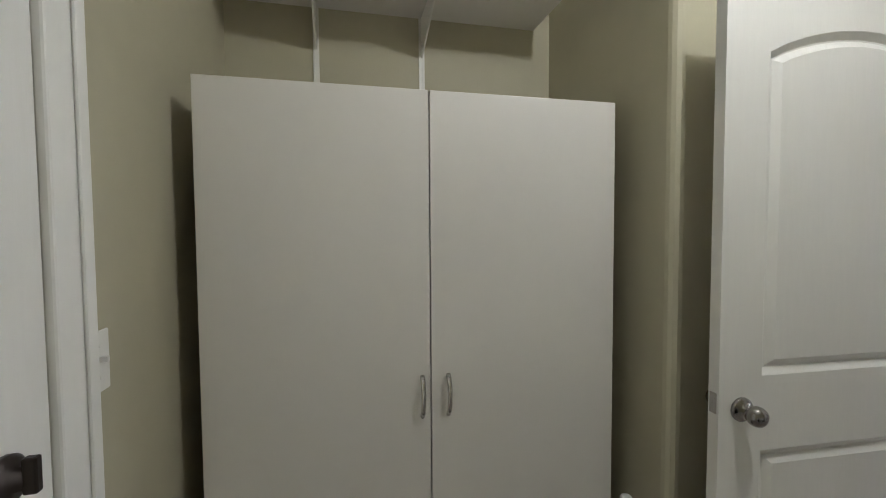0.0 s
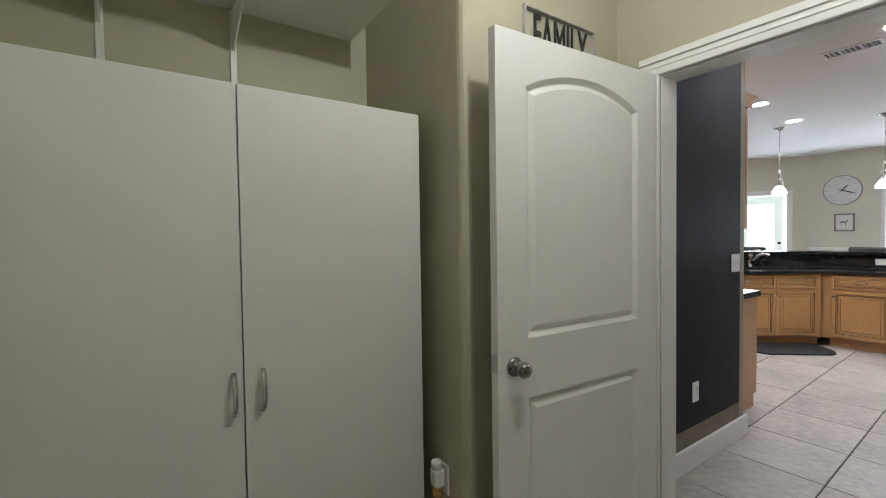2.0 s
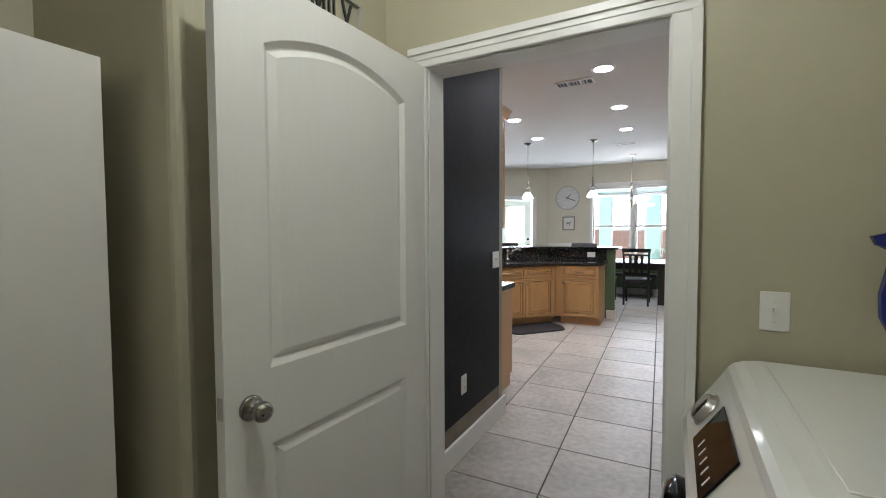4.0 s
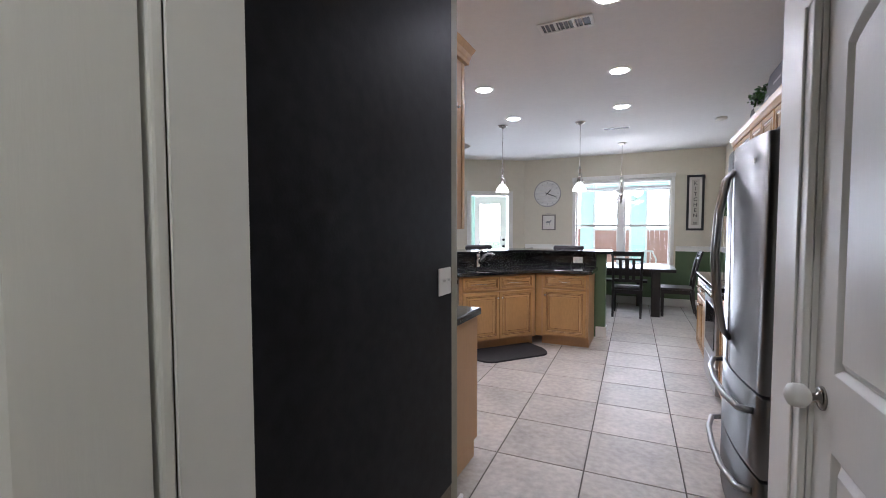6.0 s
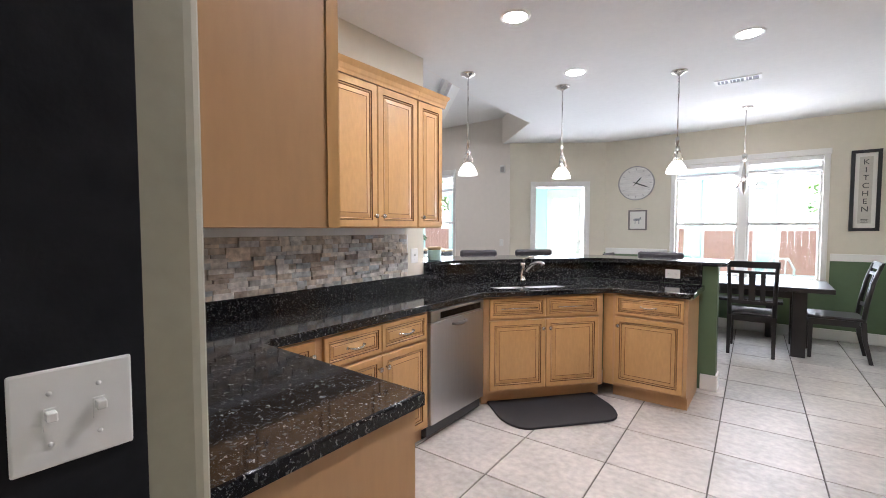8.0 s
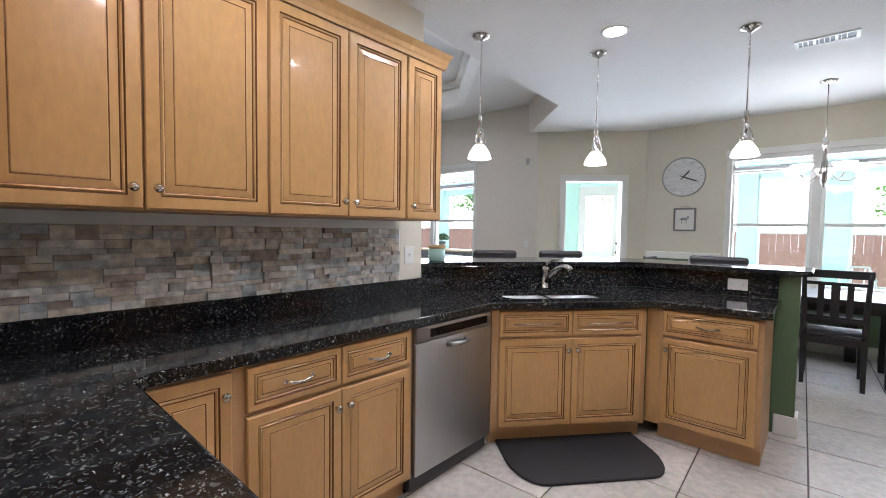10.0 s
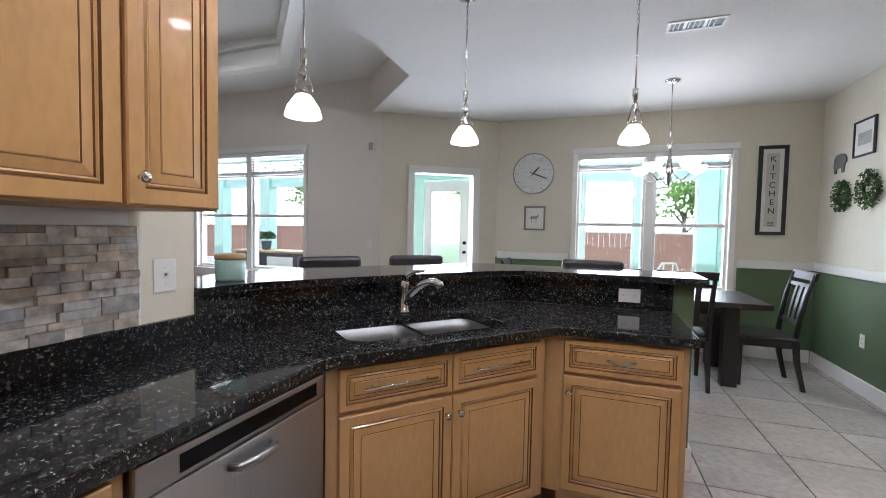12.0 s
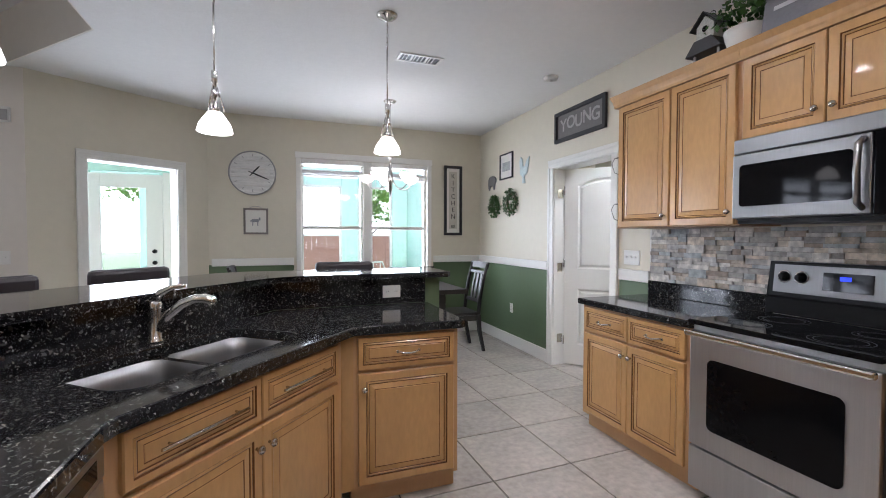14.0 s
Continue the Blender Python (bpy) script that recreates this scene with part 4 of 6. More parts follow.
# ceiling fixtures
def downlight(x, y):
    ob = thing("downlight", "round recessed ceiling downlight, switched on", "ceiling light", pose(x, y, H), "recessed downlights")
    bm = bmesh.new()
    lathe(bm, [(0.075, -0.004), (0.080, -0.007), (0.098, -0.004), (0.100, 0.0)], sides=32, caps=False)
    part("trim_ring", bm, M_WHITE, ob)
    bm = bmesh.new()
    lathe(bm, [(0.0, -0.004), (0.074, -0.004), (0.074, -0.001)], sides=32)
    part("lamp", bm, M_BULB, ob)
    return ob


# (-1.76, 4.66) is out of view, added to extend the grid over the dark near end
for x, y in ((-0.50, 4.66), (-1.758, 5.955), (-0.512, 5.98), (-0.555, 7.18), (-1.81, 7.17), (-1.76, 4.66)):
    downlight(x, y)
# the one at (-6.6, 6.2) is unseen, added to brighten the living room
for x, y in ((-4.95, 8.0), (-6.6, 6.2)):
    downlight(x, y).location.z = 3.5


def ceiling_vent(x, y, w, d, rz=0):
    ob = thing("ceiling_vent", "white slatted air vent in the ceiling", "vent", pose(x, y, H, 0, 0, rz))
    bm = boxes((-w / 2, w / 2, -d / 2, -d / 2 + 0.022, -0.008, 0), (-w / 2, w / 2, d / 2 - 0.022, d / 2, -0.008, 0), (-w / 2, -w / 2 + 0.022, -d / 2 + 0.022, d / 2 - 0.022, -0.008, 0), (w / 2 - 0.022, w / 2, -d / 2 + 0.022, d / 2 - 0.022, -0.008, 0))
    part("frame", bm, M_WHITE, ob)
    part("backing", boxes((-w / 2 + 0.022, w / 2 - 0.022, -d / 2 + 0.022, d / 2 - 0.022, -0.0015, 0)), M_DARKGREY, ob)
    n = int(w / 0.032)
    for k in range(1, n - 1):
        x0 = -w / 2 + 0.012 + k * (w - 0.024) / n
        if k in (n // 3, 2 * n // 3):
            x1 = x0 + 0.018
        else:
            x1 = x0 + 0.006
        part("slat", boxes((x0, x1, -d / 2 + 0.022, d / 2 - 0.022, -0.007, -0.0017)), M_WHITE, ob)


ceiling_vent(-0.68, 8.28, 0.36, 0.16)
ceiling_vent(-0.79, 4.91, 0.36, 0.17)
ob = thing("smoke_detector", "round white smoke detector on the ceiling", "smoke detector", pose(0.54, 8.25, H))
bm = bmesh.new()
lathe(bm, [(0.065, 0), (0.065, -0.014), (0.056, -0.03), (0.035, -0.036), (0, -0.037)], sides=28)
part("case", bm, M_WHITE, ob)
bm = bmesh.new()
lathe(bm, [(0.018, -0.036), (0.018, -0.040), (0, -0.041)], sides=14)
part("test_button", bm, M_TRIM, ob)


def shade(bm, r, h, z):
    lathe(bm, [(0.018, z + h), (0.035, z + h - 0.004), (r * 0.62, z + h * 0.72), (r * 0.86, z + h * 0.42), (r, z + 0.005), (r * 0.985, z), (r * 0.84, z + h * 0.40), (r * 0.60, z + h * 0.68), (0.02, z + h * 0.93)], sides=28)


def chain(bm, z0, z1, pitch=0.026):
    n = max(2, int((z1 - z0) / pitch))
    for k in range(n):
        c = z0 + (k + 0.5) * (z1 - z0) / n
        pts = [((0.007 * math.cos(a)) * (k % 2), (0.007 * math.cos(a)) * ((k + 1) % 2), c + 0.017 * math.sin(a)) for a in [2 * math.pi * i / 8 for i in range(9)]]
        tube(bm, pts, 0.0018, 5, caps=False)


def pendant(x, y, zb):
    """Pendant lamp whose shade's rim hangs at zb."""
    ob = thing("pendant_lamp", "satin nickel pendant lamp with a lit white glass shade", "pendant lamp", pose(x, y, 0), "pendants over the bar")
    bm = bmesh.new()
    lathe(bm, [(0.068, H), (0.068, H - 0.006), (0.055, H - 0.018), (0.03, H - 0.028), (0.012, H - 0.04), (0, H - 0.042)], sides=28)
    part("canopy", bm, M_CHROME, ob)
    bm = bmesh.new()
    chain(bm, zb + 0.66, H - 0.035)
    tube(bm, [(0.004, 0.003, zb + 0.66), (0.006, -0.003, zb + 0.75), (0.003, 0.004, H - 0.04)], 0.002, 5)
    part("chain", bm, M_CHROME, ob)
    bm = bmesh.new()
    tube(bm, [(0, 0, zb + 0.28), (0, 0, zb + 0.67)], 0.005, 8)
    part("rod", bm, M_CHROME, ob)
    bm = bmesh.new()
    lathe(bm, [(0.008, zb + 0.32), (0.016, zb + 0.315), (0.016, zb + 0.255), (0.011, zb + 0.25), (0.011, zb + 0.21), (0.019, zb + 0.20), (0.019, zb + 0.185), (0.010, zb + 0.175), (0.010, zb + 0.14), (0.024, zb + 0.13), (0.026, zb + 0.095), (0.0, zb + 0.09)], sides=18)
    part("stem", bm, M_CHROME, ob)
    for s in (0, 120, 240):
        bm = bmesh.new()
        c, d = math.cos(radians(s + 20)), math.sin(radians(s + 20))
        tube(bm, [(0.014 * c, 0.014 * d, zb + 0.235), (0.026 * c, 0.026 * d, zb + 0.19), (0.042 * c, 0.042 * d, zb + 0.14), (0.046 * c, 0.046 * d, zb + 0.115)], [0.003, 0.0045, 0.0045, 0.002], 6)
        part("strap", bm, M_CHROME, ob)
    bm = bmesh.new()
    shade(bm, 0.086, 0.105, zb)
    part("shade", bm, M_SHADE, ob, "lit white opal glass shade")


pendant(-2.585, 6.62, 1.870)
pendant(-2.045, 7.46, 1.880)
pendant(-1.075, 7.70, 1.880)

# dining chandelier
ob = thing("chandelier", "five-arm nickel chandelier with upturned white glass bowls", "chandelier", pose(-0.66, 9.42, 0))
bm = bmesh.new()
lathe(bm, [(0.068, H), (0.068, H - 0.006), (0.05, H - 0.02), (0.012, H - 0.035), (0, H - 0.036)], sides=28)
part("canopy", bm, M_CHROME, ob)
bm = bmesh.new()
tube(bm, [(0, 0, 2.20), (0, 0, H - 0.03)], 0.006, 8)
part("rod", bm, M_CHROME, ob)
bm = bmesh.new()
lathe(bm, [(0.006, 2.24), (0.024, 2.235), (0.026, 2.17), (0.014, 2.16), (0.014, 2.10), (0.020, 2.05), (0.030, 1.97), (0.034, 1.92), (0.022, 1.89), (0.026, 1.84), (0.010, 1.80), (0.004, 1.775), (0, 1.77)], sides=18)
part("stem", bm, M_CHROME, ob)
for k in range(5):
    a = radians(72 * k + 15)
    c, s = math.cos(a), math.sin(a)
    bm = bmesh.new()
    tube(bm, [(0.02 * c, 0.02 * s, 1.99), (0.05 * c, 0.05 * s, 1.90), (0.11 * c, 0.11 * s, 1.845), (0.18 * c, 0.18 * s, 1.84), (0.235 * c, 0.235 * s, 1.875), (0.25 * c, 0.25 * s, 1.91)], 0.006, 8)
    arm = part("arm", bm, M_CHROME, ob)
    bm = bmesh.new()
    lathe(bm, [(0.0, 0), (0.022, 0.004), (0.056, 0.022), (0.078, 0.055), (0.086, 0.075), (0.080, 0.075), (0.052, 0.028), (0.0, 0.010)], (0.25 * c, 0.25 * s, 1.905), sides=22)
    part("bowl", bm, M_SHADE, arm, "lit white glass bowl")

# ---- laundry things ----
ob = thing("storage_cabinet", "tall plain white two-door storage cabinet in the niche", "cabinet", pose(-1.22, 0, 0, 0, 0, 90))
part("body", boxes((-0.022, 1.238, 0.020, 0.60, 0.0, 1.818), bevel=0.002), M_MELAMINE, ob)
for nm, x0, x1, hx in (("door", -0.024, 0.612, 0.586), ("door", 0.616, 1.240, 0.667)):
    d = part(nm, boxes((x0, x1, 0.0, 0.018, 0.03, 1.821), bevel=0.0015), M_MELAMINE, ob, "plain white melamine door")
    bm = bmesh.new()
    pts = []
    for k in range(9):
        f = k / 8
        pts.append((hx, -0.004 - 0.026 * math.sin(math.pi * f) ** 0.6, 0.840 + 0.125 * f))
    tube(bm, pts, [0.007] + [0.0075] * 7 + [0.007], 10)
    part("handle", bm, M_CHROME, d, "bowed satin metal pull handle")

ob = thing("wall_shelf", "white melamine shelf on slotted wall standards", "shelf")
part("shelf_board", boxes((-1.85, -1.385, -0.085, 1.238, 2.332, 2.352), bevel=0.001), M_MELAMINE, ob)
for y in (0.262, 0.708):
    st = part("standard", boxes((-1.85, -1.842, y - 0.012, y - 0.004, 1.3, 2.330), (-1.85, -1.842, y + 0.004, y + 0.012, 1.3, 2.330), (-1.85, -1.846, y - 0.004, y + 0.004, 1.3, 2.330)), M_WHITE, ob, "white slotted steel standard")
    bm = bmesh.new()
    prism(bm, [(-1.842, 2.16), (-1.835, 2.16), (-1.46, 2.312), (-1.43, 2.331), (-1.842, 2.331)], y - 0.003, y + 0.003)
    bmesh.ops.transform(bm, matrix=Matrix(((1, 0, 0, 0), (0, 0, 1, 0), (0, 1, 0, 0), (0, 0, 0, 1))), verts=bm.verts)
    part("bracket", bm, M_WHITE, ob, "white shelf bracket")

ob = thing("family_sign", "narrow wire and wood sign with black letters", "sign", pose(XB, 1.832, 2.158, 0, 0, 90))
for s in ((-0.22, 0.22, -0.018, 0.0, 0.095, 0.105), (-0.22, 0.22, -0.018, 0.0, -0.105, -0.095)):
    part("frame_bar", boxes(s, bevel=0.002), M_GREYWOOD, ob)
for s in ((-0.22, -0.208, -0.018, 0, -0.095, 0.095), (0.208, 0.22, -0.018, 0, -0.095, 0.095)):
    part("frame_post", boxes(s, bevel=0.002), M_GREYWOOD, ob)
lettering("FAMILY", 0.235, M_INK, ob, pose(0, -0.010, -0.006, 90, 0, 0) @ Matrix.Diagonal((0.44, 1, 1, 1)), depth=0.003, width=-0.001)


def washer(y0, label, top=0.965, console=True, w=0.685):
    """Front-loading machine that faces -x."""
    ob = thing("laundry_machine", label, "dryer" if console else "washer", pose(-0.055, y0, 0))
    q = [(0.35, 0.0), (0.28, 0.0), (0.268, -0.045)]
    curve = [tuple(q[0][i] * (1 - u) ** 2 + 2 * q[1][i] * u * (1 - u) + q[2][i] * u * u for i in (0, 1)) for u in (0, 0.3, 0.55, 0.78, 1.0)]
    bm = bmesh.new()
    prism(bm, [(0.19, 0.02), (0.95, 0.02), (0.95, top - 0.05), (0.93, top - 0.012), (0.90, top), *[(px, top + pz) for px, pz in curve], (0.172, top - 0.190), (0.163, top - 0.215), (0.18, top - 0.27)], 0, w, 0.006)
    bmesh.ops.transform(bm, matrix=Matrix(((1, 0, 0, 0), (0, 0, 1, 0), (0, 1, 0, 0), (0, 0, 0, 1))), verts=bm.verts)
    part("body", bm, M_ENAMEL, ob)
    part("top_panel", boxes((0.36, 0.90, 0.03, w - 0.03, top + 0.0005, top + 0.004), bevel=0.0018), M_ENAMEL, ob)
    # console on the sloping front
    slope = math.degrees(math.atan2(0.145, 0.096))
    m = Matrix.Translation((0.220, w / 2, top - 0.1175)) @ Matrix.Rotation(radians(-slope), 4, "Y")
    c = part("console", boxes((-0.062, 0.058, -0.17, 0.13, 0.002, 0.006), bevel=0.0015), M_BLACKGLASS, ob, "dark glossy control panel", at=m)
    for k in range(5):
        part("button", boxes((-0.045, -0.02, -0.13 + 0.045 * k, -0.124 + 0.045 * k, 0.0055, 0.007)), M_WHITE, c)
    bm = bmesh.new()
    lathe(bm, [(0.050, 0.001), (0.050, 0.007), (0.044, 0.010), (0.041, 0.022), (0.034, 0.027), (0, 0.028)], sides=24)
    part("dial", bm, M_CHROME, ob, "chrome programme dial", at=m @ Matrix.Translation((0, 0.215, 0)))
    bm = bmesh.new()
    prof = [(0.255, 0.190), (0.265, 0.145), (0.25, 0.12), (0.21, 0.11), (0.185, 0.125), (0.18, 0.175)]
    lathe(bm, prof, (0, w / 2, 0.49), "x", 40)
    dr = part("door_ring", bm, M_BLACKGLASS, ob, "black glossy round door ring")
    bm = bmesh.new()
    lathe(bm, [(0.182, 0.165), (0.12, 0.145), (0.0, 0.14)], (0, w / 2, 0.49), "x", 32)
    part("door_glass", bm, M_BLACKGLASS, dr)
    part("logo_badge", boxes((0.163, 0.168, 0.08, 0.12, top - 0.222, top - 0.208)), M_CHROME, ob)
    return ob


washer(1.462, "white front-loading dryer with a dark control panel", top=0.992, w=0.74)
washer(0.725, "white front-loading washer beside the dryer", top=0.945, console=False)
laundry_lamp = thing("ceiling_lamp", "round flush ceiling lamp with a lit glass bowl", "ceiling light", pose(-0.28, 1.24, H))
bm = bmesh.new()
lathe(bm, [(0.16, 0), (0.16, -0.02), (0.15, -0.025)], sides=32)
part("rim", bm, M_WHITE, laundry_lamp)
bm = bmesh.new()
lathe(bm, [(0.075, -0.025), (0.065, -0.06), (0.035, -0.082), (0, -0.086)], sides=32)
part("bowl", bm, glowing("laundry_lamp_glass", (1.0, 0.975, 0.81), 25.0), laundry_lamp)

ob = thing("spray_bottle", "yellow spray bottle with a blue trigger hanging on the laundry wall", "spray bottle", pose(0.612, 2.135, 1.112))
bm = bmesh.new()
prism(bm, [(-0.05, 0), (0.045, 0), (0.06, 0.03), (0.055, 0.09), (0.03, 0.15), (0.012, 0.17), (-0.016, 0.17), (-0.045, 0.12), (-0.062, 0.05)], -0.028, 0.028, 0.012)
bmesh.ops.transform(bm, matrix=Matrix.Rotation(radians(90), 4, "X"), verts=bm.verts)
bt = part("bottle", bm, material("yellow_cleaner", (0.75, 0.62, 0.08), 0.25), ob)
part("wrap_label", boxes((-0.035, 0.052, -0.0305, -0.0285, 0.02, 0.10), bevel=0.001), material("blue_label", (0.05, 0.18, 0.42), 0.4), bt)
bm = bmesh.new()
box(bm, -0.02, 0.02, -0.016, 0.016, 0.17, 0.205, bevel=0.005)
box(bm, -0.03, 0.03, -0.014, 0.014, 0.207, 0.235, bevel=0.006)
part("neck", bm, M_WHITE, ob)
bm = bmesh.new()
prism(bm, [(-0.105, 0.245), (-0.095, 0.222), (-0.06, 0.21), (-0.072, 0.16), (-0.085, 0.10), (-0.082, 0.04), (-0.06, -0.012), (-0.04, -0.006), (-0.058, 0.05), (-0.052, 0.115), (-0.028, 0.165), (-0.024, 0.212), (0.05, 0.232), (0.05, 0.256), (-0.04, 0.262)], -0.014, 0.014, 0.004)
bmesh.ops.transform(bm, matrix=Matrix.Rotation(radians(90), 4, "X"), verts=bm.verts)
part("trigger", bm, material("navy_plastic", (0.01, 0.02, 0.16), 0.3), ob)
part("hook", boxes((-0.005, 0.005, 0.02, 0.0998, 0.19, 0.2)), M_CHROME, ob)

# unseen fill lamp, added so the half-open side door reads bright
side_fill = thing("ceiling_lamp", "unseen round ceiling lamp added to light the side door", "ceiling light", pose(1.55, 7.55, H))
bm = bmesh.new()
lathe(bm, [(0.14, 0), (0.14, -0.02), (0.11, -0.05), (0, -0.075)], sides=28)
part("bowl", bm, glowing("side_fill_glow", (0.88, 0.95, 1.0), 110.0), side_fill)

# ---- appliances ----
# refrigerator, faces -x
FY0, FY1 = 3.885, 4.795
ob = thing("refrigerator", "stainless steel french-door refrigerator with two drawers", "refrigerator")
part("body", boxes((0.225, 0.88, FY0, FY1, 0.03, 1.755), bevel=0.006), M_DARKGREY, ob, "dark grey side casing")
part("hinge_cover", boxes((0.185, 0.30, FY0 + 0.01, FY0 + 0.11, 1.757, 1.785), bevel=0.006), M_DARKGREY, ob)
part("foot_grille", boxes((0.25, 0.30, FY0 + 0.03, FY1 - 0.03, 0.0, 0.075)), M_BLACK, ob)


def bowed(y0, y1, z0, z1, bulge, n=14):
    """A door slab whose front bows out towards -x over the full width of the machine."""
    bm = bmesh.new()
    mid, half = (FY0 + FY1) / 2, (FY1 - FY0) / 2
    pts = [(0.22, y0), (0.22, y1)]
    for k in range(n + 1):
        y = y1 + (y0 - y1) * k / n
        u = (y - mid) / half
        pts.append((0.15 - bulge * (1 - u * u), y))
    prism(bm, pts[::-1], z0, z1, 0.008)
    for f in bm.faces:
        f.smooth = abs(f.normal.z) < 0.5
    return bm


MID = (FY0 + FY1) / 2
for y0, y1, hy in ((FY0 + 0.002, MID - 0.002, MID - 0.045), (MID + 0.002, FY1 - 0.002, MID + 0.045)):
    d = part("door", bowed(y0, y1, 0.735, 1.762, 0.05), M_FRIDGE, ob)
    bm = bmesh.new()
    tube(bm, [(0.10, hy, 0.86), (0.072, hy, 0.90), (0.047, hy, 1.05), (0.034, hy, 1.26), (0.047, hy, 1.47), (0.072, hy, 1.62), (0.10, hy, 1.66)], [0.012, 0.014, 0.015, 0.015, 0.015, 0.014, 0.012], 12)
    part("handle", bm, M_STEEL, d, "bowed steel bar handle")
part("logo_badge", boxes((0.1235, 0.127, FY0 + 0.12, FY0 + 0.21, 1.655, 1.675)), M_CHROME, ob)
for z0, z1 in ((0.40, 0.725), (0.08, 0.39)):
    d = part("drawer", bowed(FY0 + 0.002, FY1 - 0.002, z0, z1, 0.05), M_FRIDGE, ob)
    bm = bmesh.new()
    zz = z1 - 0.075
    tube(bm, [(0.135, FY0 + 0.07, zz), (0.085, FY0 + 0.09, zz), (0.052, FY0 + 0.25, zz), (0.044, MID, zz), (0.052, FY1 - 0.25, zz), (0.085, FY1 - 0.09, zz), (0.135, FY1 - 0.07, zz)], 0.014, 12)
    part("handle", bm, M_STEEL, d, "long bowed steel drawer handle")

# range, faces -x
RY0, RY1, RX = 5.785, 6.545, 0.235
ob = thing("kitchen_range", "stainless electric range with a black glass cooktop", "range")
part("body", boxes((RX + 0.03, 0.87, RY0 + 0.003, RY1 - 0.003, 0.06, 0.895)), M_STEEL_V, ob)
ct = part("cooktop", boxes((RX - 0.012, 0.80, RY0, RY1, 0.897, 0.922), bevel=0.006), M_BLACKGLASS, ob, "black ceramic glass cooktop")
for x, y, r in ((0.38, RY0 + 0.20, 0.105), (0.38, RY1 - 0.20, 0.09), (0.63, RY0 + 0.20, 0.08), (0.63, RY1 - 0.20, 0.105)):
    bm = bmesh.new()
    for rr in (r, r - 0.02):
        lathe(bm, [(rr, 0.9222), (rr, 0.9228), (rr - 0.003, 0.9228), (rr - 0.003, 0.9222)], (x, y, 0), sides=32, caps=False)
    part("burner_ring", bm, M_DARKGREY, ct)
dr = part("oven_door", boxes((RX, RX + 0.028, RY0 + 0.004, RY1 - 0.004, 0.285, 0.865), bevel=0.006), M_STEEL_V, ob, "stainless oven door")
bm = bmesh.new()
prism(bm, [(y, z) for y, z in round_rect(0.275, 0.175, 0.03, 4)], 0, 0.004)
part("oven_window", bm, M_BLACKGLASS, dr, "dark oven window", at=Matrix.Translation((RX - 0.0005, (RY0 + RY1) / 2, 0.565)) @ Matrix(((0, 0, -1, 0), (1, 0, 0, 0), (0, 1, 0, 0), (0, 0, 0, 1))))
bm = bmesh.new()
box(bm, RX - 0.045, RX - 0.018, RY0 + 0.004, RY1 - 0.004, 0.842, 0.872, bevel=0.009)
for y in (RY0 + 0.05, RY1 - 0.05):
    box(bm, RX - 0.018, RX + 0.0, y - 0.015, y + 0.015, 0.848, 0.866)
part("handle", bm, M_CHROME, dr, "full-width steel oven handle")
part("warming_drawer", boxes((RX + 0.002, RX + 0.03, RY0 + 0.004, RY1 - 0.004, 0.065, 0.275), bevel=0.005), M_STEEL_V, ob)
bm = bmesh.new()
prism(bm, [(0.80, 0.923), (0.875, 0.923), (0.875, 1.205), (0.835, 1.205), (0.815, 1.02), (0.80, 1.01)], RY0, RY1, 0.005)
bmesh.ops.transform(bm, matrix=Matrix(((1, 0, 0, 0), (0, 0, 1, 0), (0, 1, 0, 0), (0, 0, 0, 1))), verts=bm.verts)
bg = part("back_guard", bm, M_BLACK, ob)
tiltm = Matrix.Translation((0.8225, 0, 1.115)) @ Matrix.Rotation(radians(6.2), 4, "Y")
part("control_fascia", boxes((-0.004, 0.0, RY0 + 0.03, RY1 - 0.03, -0.075, 0.075), bevel=0.0015), M_STEEL_D, bg, at=tiltm)
for y in (RY1 - 0.085, RY1 - 0.165, RY0 + 0.165, RY0 + 0.085):
    bm = bmesh.new()
    lathe(bm, [(0.027, -0.004), (0.026, -0.012), (0.020, -0.015), (0.019, -0.030), (0, -0.031)], (0, y, 0.01), "x", 20)
    box(bm, -0.033, -0.028, y - 0.003, y + 0.003, -0.008, 0.028)
    part("knob", bm, M_BLACK, bg, "black control knob", at=tiltm)
    bm = bmesh.new()
    lathe(bm, [(0.034, -0.0035), (0.033, -0.008), (0.0275, -0.009), (0.0275, -0.0035)], (0, y, 0.01), "x", 24, caps=False)
    part("knob_collar", bm, M_CHROME, bg, "bright ring round the knob", at=tiltm)
dp = part("display_panel", boxes((-0.0065, -0.004, RY0 + 0.30, RY1 - 0.26, -0.045, 0.045), bevel=0.001), M_BLACKGLASS, bg, at=tiltm)
ds = part("clock_display", boxes((-0.0075, -0.0066, RY0 + 0.385, RY0 + 0.43, 0.008, 0.028)), M_DISPLAY, dp, "lit blue clock display")
ds.matrix_basis = Matrix.Identity(4)

# microwave above the range
ob = thing("microwave_oven", "stainless over-the-range microwave with a dark window", "microwave")
MX = 0.50
part("body", boxes((MX + 0.03, XR, RY0 - 0.005, RY1 - 0.02, 1.425, 1.838), bevel=0.003), M_DARKGREY, ob)
part("vent_strip", boxes((MX, MX + 0.029, RY0 - 0.005, RY1 - 0.02, 1.762, 1.838), bevel=0.006), M_STEEL_D, ob)
part("base_plate", boxes((MX + 0.03, XR - 0.02, RY0 + 0.01, RY1 - 0.03, 1.405, 1.424)), M_BLACK, ob)
d = part("door", boxes((MX - 0.006, MX + 0.029, RY0 + 0.17, RY1 - 0.02, 1.43, 1.757), bevel=0.007), M_STEEL_D, ob, "stainless microwave door")
bm = bmesh.new()
